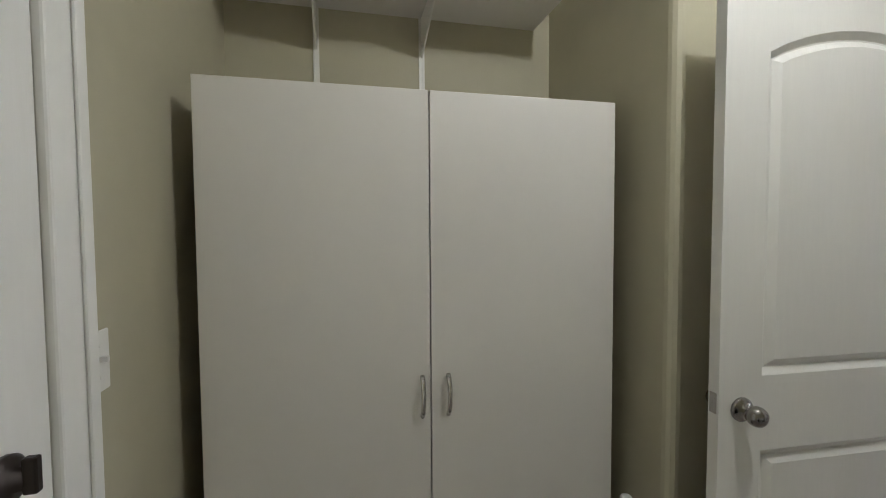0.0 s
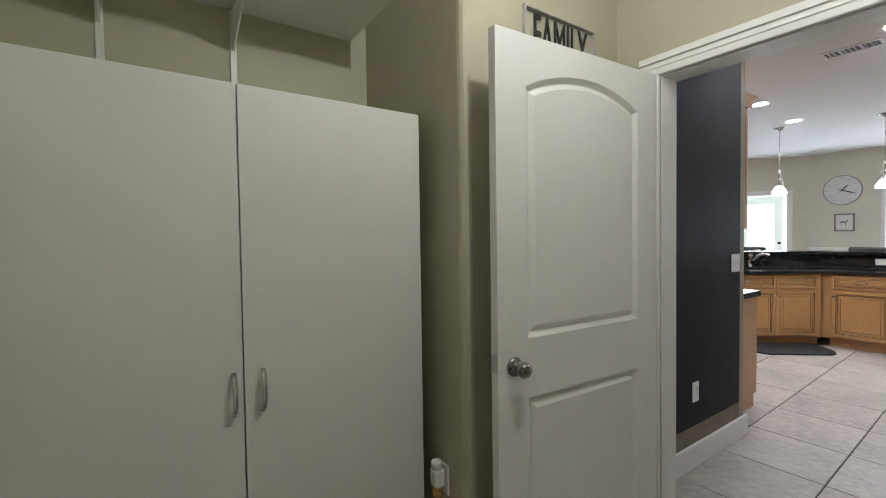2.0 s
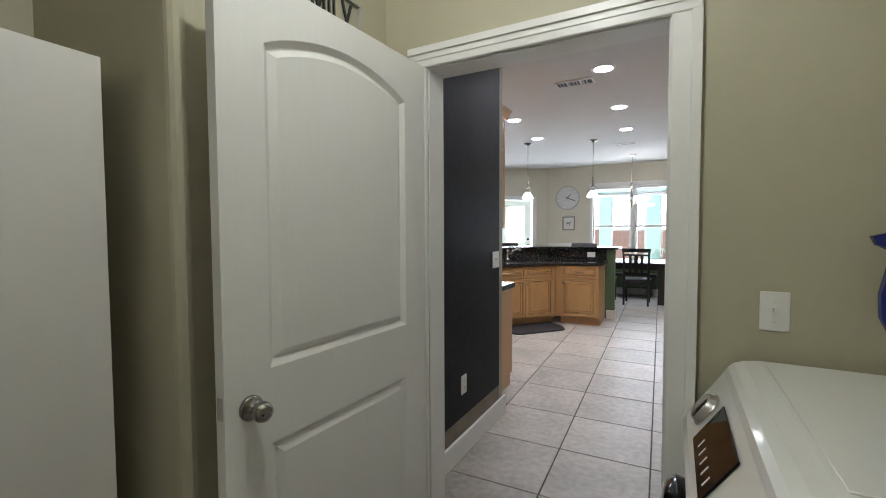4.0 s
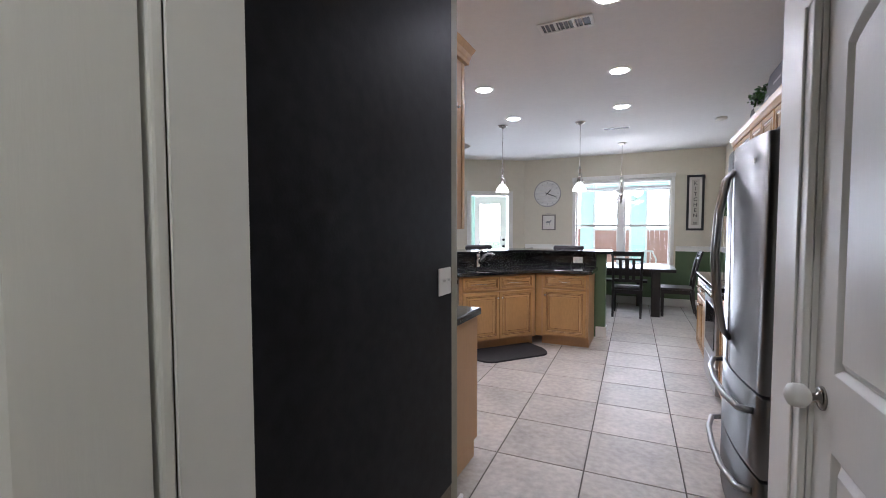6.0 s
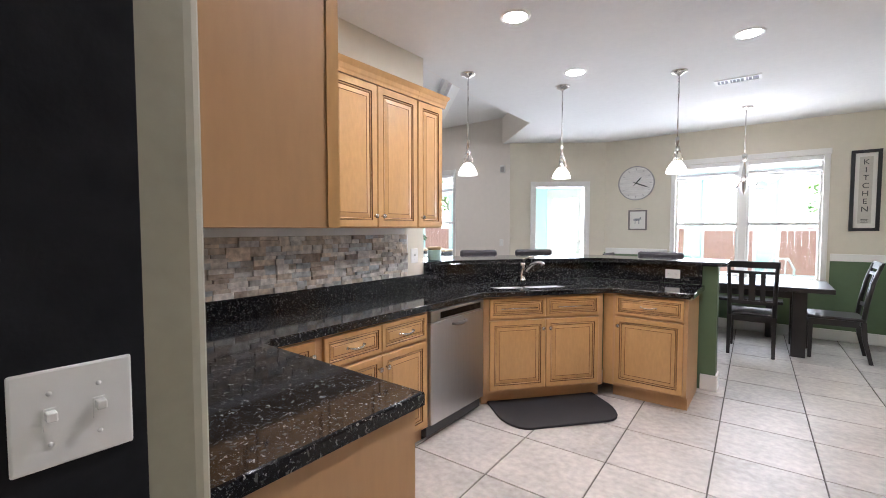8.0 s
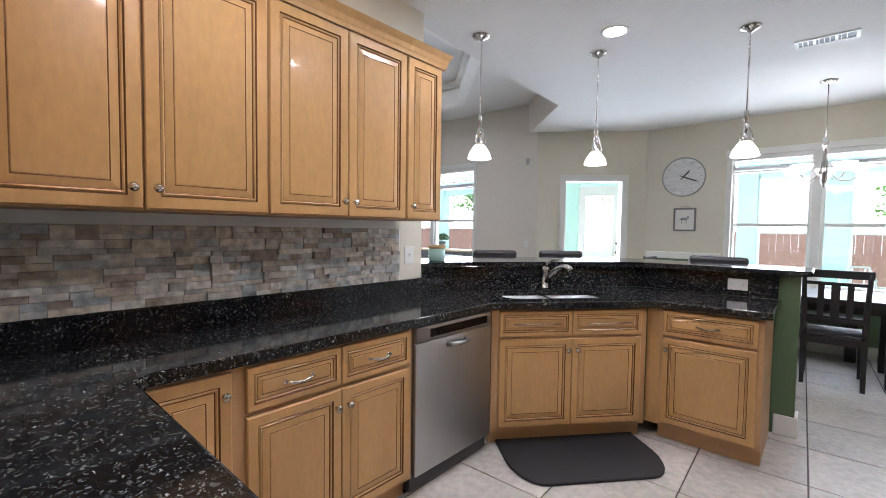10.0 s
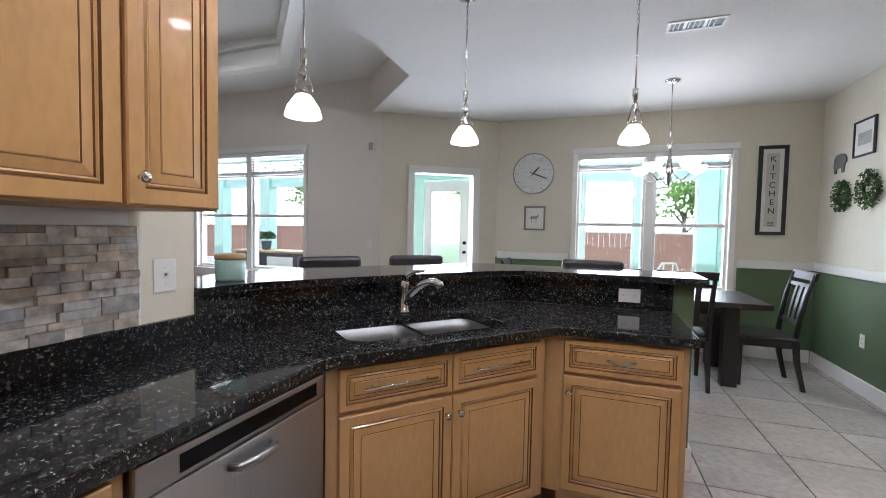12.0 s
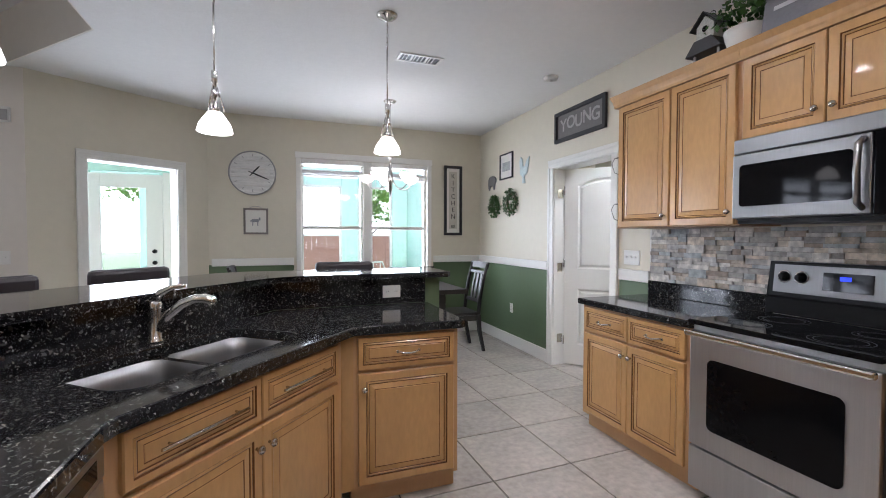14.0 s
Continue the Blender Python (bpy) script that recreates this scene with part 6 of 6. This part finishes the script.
# on top of the right cabinets
def leafy(bm, rnd, n, cx, cy, cz, rx, ry, rz, L=(0.03, 0.06)):
    for _ in range(n):
        a, b, q = rnd.uniform(0, 2 * math.pi), rnd.uniform(-0.3, 1.0), rnd.uniform(0.45, 1.0)
        h = math.sqrt(max(0, 1 - b * b))
        c = Vector((cx + rx * q * h * math.cos(a), cy + ry * q * h * math.sin(a), cz + rz * q * b))
        d1 = Vector((rnd.uniform(-1, 1), rnd.uniform(-1, 1), rnd.uniform(-0.6, 1))).normalized()
        d2 = d1.cross(Vector((rnd.uniform(-1, 1), rnd.uniform(-1, 1), rnd.uniform(-1, 1)))).normalized()
        ll = rnd.uniform(*L)
        w = ll * 0.34
        bm.faces.new([bm.verts.new(c + p) for p in (d1 * -ll * 0.5, d2 * w, d1 * ll * 0.5, d2 * -w)])


TOPZ = UZ1 + 0.0585
ob = thing("potted_plant", "leafy green plant in a white pot on the cabinets", "plant", pose(0.69, 6.60, TOPZ))
bm = bmesh.new()
lathe(bm, [(0.0, 0), (0.075, 0), (0.105, 0.09), (0.112, 0.13), (0.103, 0.13), (0.0, 0.115)], sides=24)
part("pot", bm, M_WHITE, ob)
bm = bmesh.new()
leafy(bm, random.Random(5), 420, 0, 0.0, 0.20, 0.16, 0.24, 0.13, (0.025, 0.05))
part("foliage", bm, M_LEAF, ob)
ob = thing("birdhouse", "weathered white wooden birdhouse with a dark roof", "birdhouse", pose(0.68, 6.80, TOPZ))
bm = bmesh.new()
for s in (-1, 1):
    part("post", boxes((-0.05, -0.04, s * 0.075 - 0.006, s * 0.075 + 0.006, 0, 0.11)), M_GREYWOOD, ob)
bm.free()
bm = bmesh.new()
prism(bm, [(-0.115, 0.08), (0.115, 0.08), (0.055, 0.155), (-0.055, 0.155)], -0.08, 0.08)
bmesh.ops.transform(bm, matrix=Matrix(((0, 0, 1, 0), (1, 0, 0, 0), (0, 1, 0, 0), (0, 0, 0, 1))), verts=bm.verts)
part("lower_roof", bm, M_DARKGREY, ob)
bm = bmesh.new()
prism(bm, [(-0.055, 0.156), (0.055, 0.156), (0.055, 0.235), (0, 0.29), (-0.055, 0.235)], -0.06, 0.05)
bmesh.ops.transform(bm, matrix=Matrix(((0, 0, 1, 0), (1, 0, 0, 0), (0, 1, 0, 0), (0, 0, 0, 1))), verts=bm.verts)
part("house_body", bm, material("weathered_white", (0.55, 0.54, 0.50), 0.7, vary=0.25, scale=9), ob)
for s in (-1, 1):
    m = Matrix.Translation((-0.005, s * 0.038, 0.262)) @ Matrix.Rotation(radians(-s * 45), 4, "X")
    part("roof_board", boxes((-0.075, 0.075, -0.062, 0.062, 0.004, 0.010)), M_DARKGREY, ob, at=m)
bm = bmesh.new()
lathe(bm, [(0.018, -0.0612), (0.018, -0.0605)], (0, 0, 0.215), "x", 16)
part("entry_hole", bm, M_BLACK, ob)
bm = bmesh.new()
tube(bm, [(0, 0.02 * math.cos(a), 0.31 + 0.02 * math.sin(a)) for a in [2 * math.pi * k / 10 for k in range(11)]], 0.002, 5)
part("hanging_ring", bm, M_INK, ob)
ob = thing("chalk_sign", "grey board with faded white handwriting on the cabinets", "sign", pose(0.63, 6.02, TOPZ + 0.19, 0, 0, -90) @ Matrix.Rotation(radians(-10), 4, "X"))
part("board", boxes((-0.45, 0.45, 0, 0.015, -0.19, 0.17), bevel=0.002), material("grey_board", (0.22, 0.22, 0.24), 0.6, vary=0.1), ob)
for k, (a, b, z) in enumerate(((-0.40, -0.28, -0.06), (-0.2, 0.02, 0.02), (0.1, 0.35, 0.02), (-0.22, 0.0, -0.10), (0.06, 0.3, -0.1))):
    part("text_bar", boxes((a, b, -0.002, -0.0003, z, z + 0.022)), material("chalk", (0.6, 0.6, 0.62), 0.8) if k == 0 else bpy.data.materials["chalk"], ob)

# face-frame edge and adhesive hook on the plain end of the near wall cabinet
near_cab = bpy.data.objects["wall_cabinet.003"]
part("face_stile", boxes((-0.004, -0.0005, -0.002, 0.030, UZ0 + 0.001, UZ1 - 0.024)), M_MAPLE, near_cab)
ob = thing("adhesive_hook", "small white adhesive hook on the cabinet end", "hook", pose(-1.165, 3.915, 2.02, 0, 0, 90))
part("pad", boxes((-0.012, 0.012, -0.004, 0, -0.022, 0.022), bevel=0.0018), M_WHITE, ob)
bm = bmesh.new()
tube(bm, [(0, -0.004, 0.004), (0, -0.012, -0.010), (0, -0.020, -0.012), (0, -0.024, -0.002)], 0.003, 8)
part("hook_arm", bm, M_WHITE, ob)

# ---- patio and garden beyond the windows ----
structure("ground", boxes((-40, 40, 10.7, 60, -0.25, -0.15)), M_GRASS, "green lawn")
structure("patio_floor", boxes((-12, 3, 10.65, 14.3, -0.15, -0.02)), M_CONCRETE, "pale concrete patio floor")
structure("patio_ceiling", boxes((-12, 3, 10.65, 12.5, 2.75, 2.85)), M_TEAL, "mint green patio ceiling")
structure("patio_side_wall", boxes((0.75, 0.9, 10.65, 14.3, -0.02, 2.75)), M_TEAL, "mint green patio wall")
for x in (-11.2, -9.6, -8.1, -6.3, -4.0, -1.74, -0.48, 0.58):
    solid("patio_column", boxes((x - 0.16, x + 0.16, 13.9, 14.2, -0.02, 2.75), bevel=0.01), M_TEAL, "square mint green patio column", "column", group="patio columns")
structure("patio_knee_wall", boxes((-12, 0.75, 14.0, 14.1, -0.02, 0.45)), M_TRIM, "low white wall of the patio screen")
structure("patio_beam", boxes((-12, 0.75, 13.98, 14.12, 2.38, 2.75)), M_TEAL, "mint green beam above the patio screens")
for x0, x1 in ((-1.58, -0.64), (-0.32, 0.42)):
    ob = thing("patio_screen", "white-framed screen between the patio columns", "screen", group="patio screens")
    for s in ((x0, x0 + 0.05, 0.45, 2.38), (x1 - 0.05, x1, 0.45, 2.38), (x0 + 0.05, x1 - 0.05, 2.33, 2.38), (x0 + 0.05, x1 - 0.05, 1.34, 1.38), (x0 + 0.05, x1 - 0.05, 0.45, 0.50)):
        part("frame_bar", boxes((s[0], s[1], 13.93, 13.97, s[2], s[3]), bevel=0.003), M_TRIM, ob)
# glowing sheets stand in for the blown-out sky and help light the patio
backdrop_m = glowing("backdrop_glow", (0.97, 1.0, 1.0), 6.0)
structure("backdrop", boxes((-90, 45, 52, 52.2, -1, 30), (-90, -89.8, 10, 52, -1, 30)), backdrop_m, "glowing white backdrop standing in for the bright sky")
fence = thing("garden_fence", "red-brown wooden board fence behind the lawn", "fence")
bm = bmesh.new()
box(bm, 0, 0.1555, 0, 0.022, 0, 1.55)
fence_me = mesh_of("fence_board", bm, M_FENCE)
for k in range(170):
    if -8.6 < -19 + 0.158 * k < -4.5:
        continue
    ob = new("fence_board", fence_me)
    ob.parent, ob.matrix_basis = fence, pose(-19 + 0.158 * k, 19.0 + 0.004 * (k % 3), -0.15)


def tree(x, y, h, r, seed):
    ob = thing("garden_tree", "leafy green garden tree behind the fence", "tree", pose(x, y, -0.15), "garden trees")
    rnd = random.Random(seed)
    bm = bmesh.new()
    tube(bm, [(0, 0, 0), (0.05, 0.02, h * 0.3), (-0.04, 0.05, h * 0.6)], [0.16, 0.12, 0.07], 8)
    for k in range(5):
        a = 1.3 * k
        tube(bm, [(0, 0.03, h * (0.35 + 0.05 * k)), (r * 0.4 * math.cos(a), r * 0.4 * math.sin(a), h * (0.5 + 0.06 * k)), (r * 0.75 * math.cos(a), r * 0.75 * math.sin(a), h * (0.6 + 0.07 * k))], [0.06, 0.04, 0.015], 6)
    part("trunk", bm, material("bark", (0.30, 0.25, 0.20), 0.9, vary=0.3) if "bark" not in bpy.data.materials else bpy.data.materials["bark"], ob)
    bm = bmesh.new()
    for k in range(16):
        a, q = rnd.uniform(0, 6.28), rnd.uniform(0.1, 0.8)
        leafy(bm, rnd, 130, r * q * math.cos(a), r * q * math.sin(a), h * rnd.uniform(0.5, 0.9), r * 0.5, r * 0.5, r * 0.4, (0.10, 0.24))
    part("crown", bm, M_TREE, ob)


for k, (x, y, h, r) in enumerate(((-15, 23, 5.5, 2.2), (-10.5, 22, 4.6, 1.8), (-6.0, 24, 5.2, 2.0), (2.3, 27.0, 4.2, 1.5), (4.5, 24, 5.5, 2.0))):
    tree(x, y, h, r, 40 + k)

# white glazed door in the mint wall across the patio
structure("patio_end_wall", boxes((-5.1, -4.24, 12.04, 12.16, -0.02, 2.75), (-4.24, -3.1, 12.04, 12.16, 2.24, 2.75)), M_TEAL, "mint green wall at the end of the patio")
ob = thing("patio_door", "white glazed patio door with two dark knobs", "door", pose(-4.22, 12.02, -0.02))
part("stile", boxes((0, 0.13, 0, 0.04, 0.02, 2.22), bevel=0.003), M_TRIM, ob)
part("stile", boxes((0.66, 0.86, 0, 0.04, 0.02, 2.22), bevel=0.003), M_TRIM, ob)
part("jamb", boxes((0.87, 1.02, -0.01, 0.10, 0.0, 2.25), bevel=0.003), M_TRIM, ob)
part("rail", boxes((0.13, 0.66, 0, 0.04, 2.03, 2.22), bevel=0.003), M_TRIM, ob)
part("rail", boxes((0.13, 0.66, 0, 0.04, 0.02, 0.28), bevel=0.003), M_TRIM, ob)
p = part("glass_pane", boxes((0.13, 0.66, 0.016, 0.022, 0.28, 2.03)), M_GLASS, ob)
p.visible_shadow = False
for z in (0.98, 1.14):
    bm = bmesh.new()
    lathe(bm, [(0.030, 0), (0.030, -0.008), (0.014, -0.014), (0.026, -0.03), (0.024, -0.044), (0, -0.05)], (0.76, 0, z), "y", 16)
    part("knob", bm, M_BLACK, ob, "small dark door knob")

# patio furniture
ob = thing("patio_counter", "dark outdoor counter with a pale wooden top", "counter")
part("cupboard", boxes((-8.6, -7.0, 12.0, 12.6, -0.02, 0.80), bevel=0.005), M_DARKGREY, ob)
part("door_panel", boxes((-7.75, -7.1, 11.985, 11.999, 0.05, 0.72), bevel=0.003), M_WHITE, ob)
part("top_board", boxes((-8.7, -6.9, 11.95, 12.65, 0.801, 0.84), bevel=0.004), bpy.data.materials["pale_wood"], ob)
ob = thing("patio_stand", "small black wire plant stand on the patio", "plant stand", pose(-6.0, 11.9, -0.02))
for z in (0.35, 0.72):
    part("shelf", boxes((-0.28, 0.28, -0.14, 0.14, z, z + 0.012)), M_INK, ob)
for x in (-0.27, 0.27):
    for y in (-0.13, 0.13):
        part("leg", boxes((x - 0.008, x + 0.008, y - 0.008, y + 0.008, 0, 0.73)), M_INK, ob)


def pot_plant(x, y, z, s, seed, label):
    ob = thing("potted_plant", label, "plant", pose(x, y, z))
    bm = bmesh.new()
    lathe(bm, [(0, 0), (0.10 * s, 0), (0.14 * s, 0.2 * s), (0.15 * s, 0.24 * s), (0.13 * s, 0.24 * s), (0, 0.21 * s)], sides=20)
    part("pot", bm, material("blue_grey_pot", (0.06, 0.08, 0.12), 0.4) if "blue_grey_pot" not in bpy.data.materials else bpy.data.materials["blue_grey_pot"], ob)
    bm = bmesh.new()
    leafy(bm, random.Random(seed), 160, 0, 0, 0.34 * s, 0.24 * s, 0.24 * s, 0.16 * s, (0.06, 0.12))
    part("foliage", bm, M_LEAF, ob)


pot_plant(-6.12, 11.9, 0.713, 0.95, 7, "bright green plant in a dark blue pot")
pot_plant(-5.95, 11.9, 0.343, 0.6, 8, "small plant in a dark pot on the stand")
pot_plant(-8.05, 12.3, 0.841, 0.8, 9, "low plant in a dark bowl on the counter")


def patio_chair(at):
    ob = thing("patio_chair", "white rounded metal patio chair", "chair", at, "white patio chairs")
    part("seat", boxes((-0.22, 0.22, -0.2, 0.22, 0.42, 0.45), bevel=0.01), M_WHITE, ob)
    for s in (-1, 1):
        for t in (-1, 1):
            bm = bmesh.new()
            tube(bm, [(s * 0.19, t * 0.18, 0.42), (s * 0.22, t * 0.22, 0)], 0.012, 6)
            part("leg", bm, M_WHITE, ob)
    bm = bmesh.new()
    tube(bm, [(-0.2, 0.2, 0.44), (-0.19, 0.24, 0.75), (-0.1, 0.26, 0.92), (0.1, 0.26, 0.92), (0.19, 0.24, 0.75), (0.2, 0.2, 0.44)], 0.018, 8)
    part("back_hoop", bm, M_WHITE, ob)
    for x in (-0.07, 0.07):
        bm = bmesh.new()
        tube(bm, [(x, 0.2, 0.44), (x, 0.255, 0.9)], 0.010, 6)
        part("back_bar", bm, M_WHITE, ob)
    return ob


pc = patio_chair(pose(-1.55, 12.6, -0.02, 0, 0, 160))
copy_thing(pc, pose(-0.35, 12.4, -0.02, 0, 0, 200))


# ---- stone splashbacks ----
def stone_material():
    m = material("split_stone", (0.4, 0.4, 0.4), 0.55, bump=0.7, bump_scale=55)
    nt = m.node_tree
    place = nt.nodes.new("ShaderNodeNewGeometry")
    for nd in list(nt.nodes):
        if nd.bl_idname == "ShaderNodeMapping":
            nt.links.new(place.outputs["Position"], nd.inputs[0])
    b = nt.nodes["Principled BSDF"]
    oi, ramp = nt.nodes.new("ShaderNodeObjectInfo"), nt.nodes.new("ShaderNodeValToRGB")
    cr = ramp.color_ramp
    cr.interpolation = "CONSTANT"
    tones = ((0.0, (0.52, 0.45, 0.36)), (0.16, (0.60, 0.57, 0.51)), (0.30, (0.40, 0.38, 0.35)), (0.40, (0.68, 0.60, 0.49)), (0.54, (0.44, 0.47, 0.47)), (0.64, (0.70, 0.67, 0.61)), (0.82, (0.36, 0.29, 0.225)), (0.89, (0.56, 0.55, 0.52)))
    cr.elements[0].position, cr.elements[0].color = 0.0, (*tones[0][1], 1)
    cr.elements[1].position, cr.elements[1].color = tones[1][0], (*tones[1][1], 1)
    for p, c in tones[2:]:
        e = cr.elements.new(p)
        e.color = (*c, 1)
    nt.links.new(oi.outputs["Random"], ramp.inputs[0])
    no, co, mp = nt.nodes.new("ShaderNodeTexNoise"), nt.nodes.new("ShaderNodeTexCoord"), nt.nodes.new("ShaderNodeMapRange")
    no.inputs["Scale"].default_value, no.inputs["Detail"].default_value = 26.0, 6
    nt.links.new(nt.nodes.new("ShaderNodeNewGeometry").outputs["Position"], no.inputs[0])
    mp.inputs[1].default_value, mp.inputs[2].default_value, mp.inputs[3].default_value, mp.inputs[4].default_value = 0.3, 0.7, 0.6, 1.3
    nt.links.new(no.outputs[0], mp.inputs[0])
    mx = nt.nodes.new("ShaderNodeMixRGB")
    mx.blend_type, mx.inputs[0].default_value = "MULTIPLY", 1.0
    nt.links.new(ramp.outputs[0], mx.inputs[1])
    nt.links.new(mp.outputs[0], mx.inputs[2])
    nt.links.new(mx.outputs[0], b.inputs["Base Color"])
    return m


M_SPLIT = stone_material()
bm = bmesh.new()
box(bm, 0, 1, -1, 0, 0, 1)
bmesh.ops.bevel(bm, geom=[e for e in bm.edges if all(v.co.y < -0.5 for v in e.verts)], offset=0.03, segments=1, affect="EDGES")
stone_me = mesh_of("stone", bm, M_SPLIT)


def splashback(length, z0, z1, at, seed, label):
    """Rows of split stone on a wall; local x along the wall, room at -y."""
    ob = thing("stone_splashback", label, "splashback", at)
    part("mortar_bed", boxes((0, length, -0.004, 0, z0, z1)), M_GROUT, ob)
    rnd = random.Random(seed)
    n = round((z1 - z0) / 0.052)
    h = (z1 - z0) / n

    def lay(x, w, z, hh):
        st = new("stone", stone_me)
        st.parent = ob
        st.matrix_basis = Matrix.Translation((x + 0.0007, -0.0038, z + 0.0006)) @ Matrix.Diagonal((w - 0.0014, rnd.choice((0.004, 0.008, 0.013, 0.018, 0.024)) + rnd.uniform(0, 0.003), hh - 0.0012, 1))

    for k in range(n):
        # each course is laid in short panels: one tall stone, or two thin layers broken at different joints
        x = 0.0
        while x < length - 0.01:
            w = min(rnd.choice((0.07, 0.10, 0.13, 0.18, 0.24)), length - x)
            if length - x - w < 0.06:
                w = length - x
            z = z0 + k * h
            if w < 0.15 and rnd.random() < 0.35:
                lay(x, w, z, h)
            else:
                cut = h * rnd.choice((0.38, 0.5, 0.62))
                for zz, hh in ((z, cut), (z + cut, h - cut)):
                    brk = w * rnd.uniform(0.35, 0.65) if w > 0.12 else w
                    lay(x, brk, zz, hh)
                    if brk < w:
                        lay(x + brk, w - brk, zz, hh)
            x += w


splashback(2.155, 1.0095, 1.338, pose(XL, 3.735, 0, 0, 0, 90), 3, "split-face stone splashback in grey and tan strips")
splashback(2.80, 1.0095, 1.392, pose(XR, 7.425, 0, 0, 0, -90), 4, "split-face stone splashback behind the range")
part("trim_edge", boxes((0, 0.012, -0.012, 0, 1.0095, 1.392)), M_WHITE, bpy.data.objects["stone_splashback.001"]).matrix_basis = Matrix.Translation((-0.0125, 0, 0))
part("trim_edge", boxes((0, 0.010, -0.013, 0, 1.0095, 1.338)), M_WHITE, bpy.data.objects["stone_splashback"]).matrix_basis = Matrix.Translation((2.1555, 0, 0))
# plain strip in place of the grey tiled border above the stones
solid("under_cabinet_strip", boxes((XL, XL + 0.018, 4.05, 5.86, 1.341, 1.387)), M_WHITE, "plain white strip in place of the border row under the wall cabinets", "trim")

# ---- floor tiles ----
bm = bmesh.new()
TX, TY = 0.515, 0.523
GRID = pose(-0.527, 2.816, 0, 0, 0, 1.6)        # the tile grid lies slightly askew to the walls
box(bm, 0.004, TX - 0.004, 0.004, TY - 0.004, -0.005, 0.0)
bmesh.ops.bevel(bm, geom=[e for e in bm.edges if all(abs(v.co.z) < 1e-6 for v in e.verts)], offset=0.002, segments=1, affect="EDGES")
tile_me = mesh_of("tile", bm, M_TILE)
for i in range(-5, 4):
    for j in range(-6, 16):
        m = GRID @ pose(TX * i, TY * j, 0)
        x, y = m.translation.x, m.translation.y
        if x + TX < -3.05 or (y < 2.2 and x < -1.3) or (y + TY < 3.5 and x + TX < XB - 0.05) or y + TY > 10.80 or y < -0.4 or x > 0.9:
            continue
        ob = new("tile", tile_me)
        ob.parent, ob.matrix_basis = floor, m
bm = bmesh.new()
for i in range(-18, -5):
    for j in range(-1, 15):
        box(bm, TX * i + 0.004, TX * (i + 1) - 0.004, TY * j + 0.004, TY * (j + 1) - 0.004, -0.005, 0)
ob = new("tile_field", mesh_of("tile_field", bm, M_TILE))
ob.parent, ob.matrix_basis = floor, GRID
tagged(ob, kind="stuff")
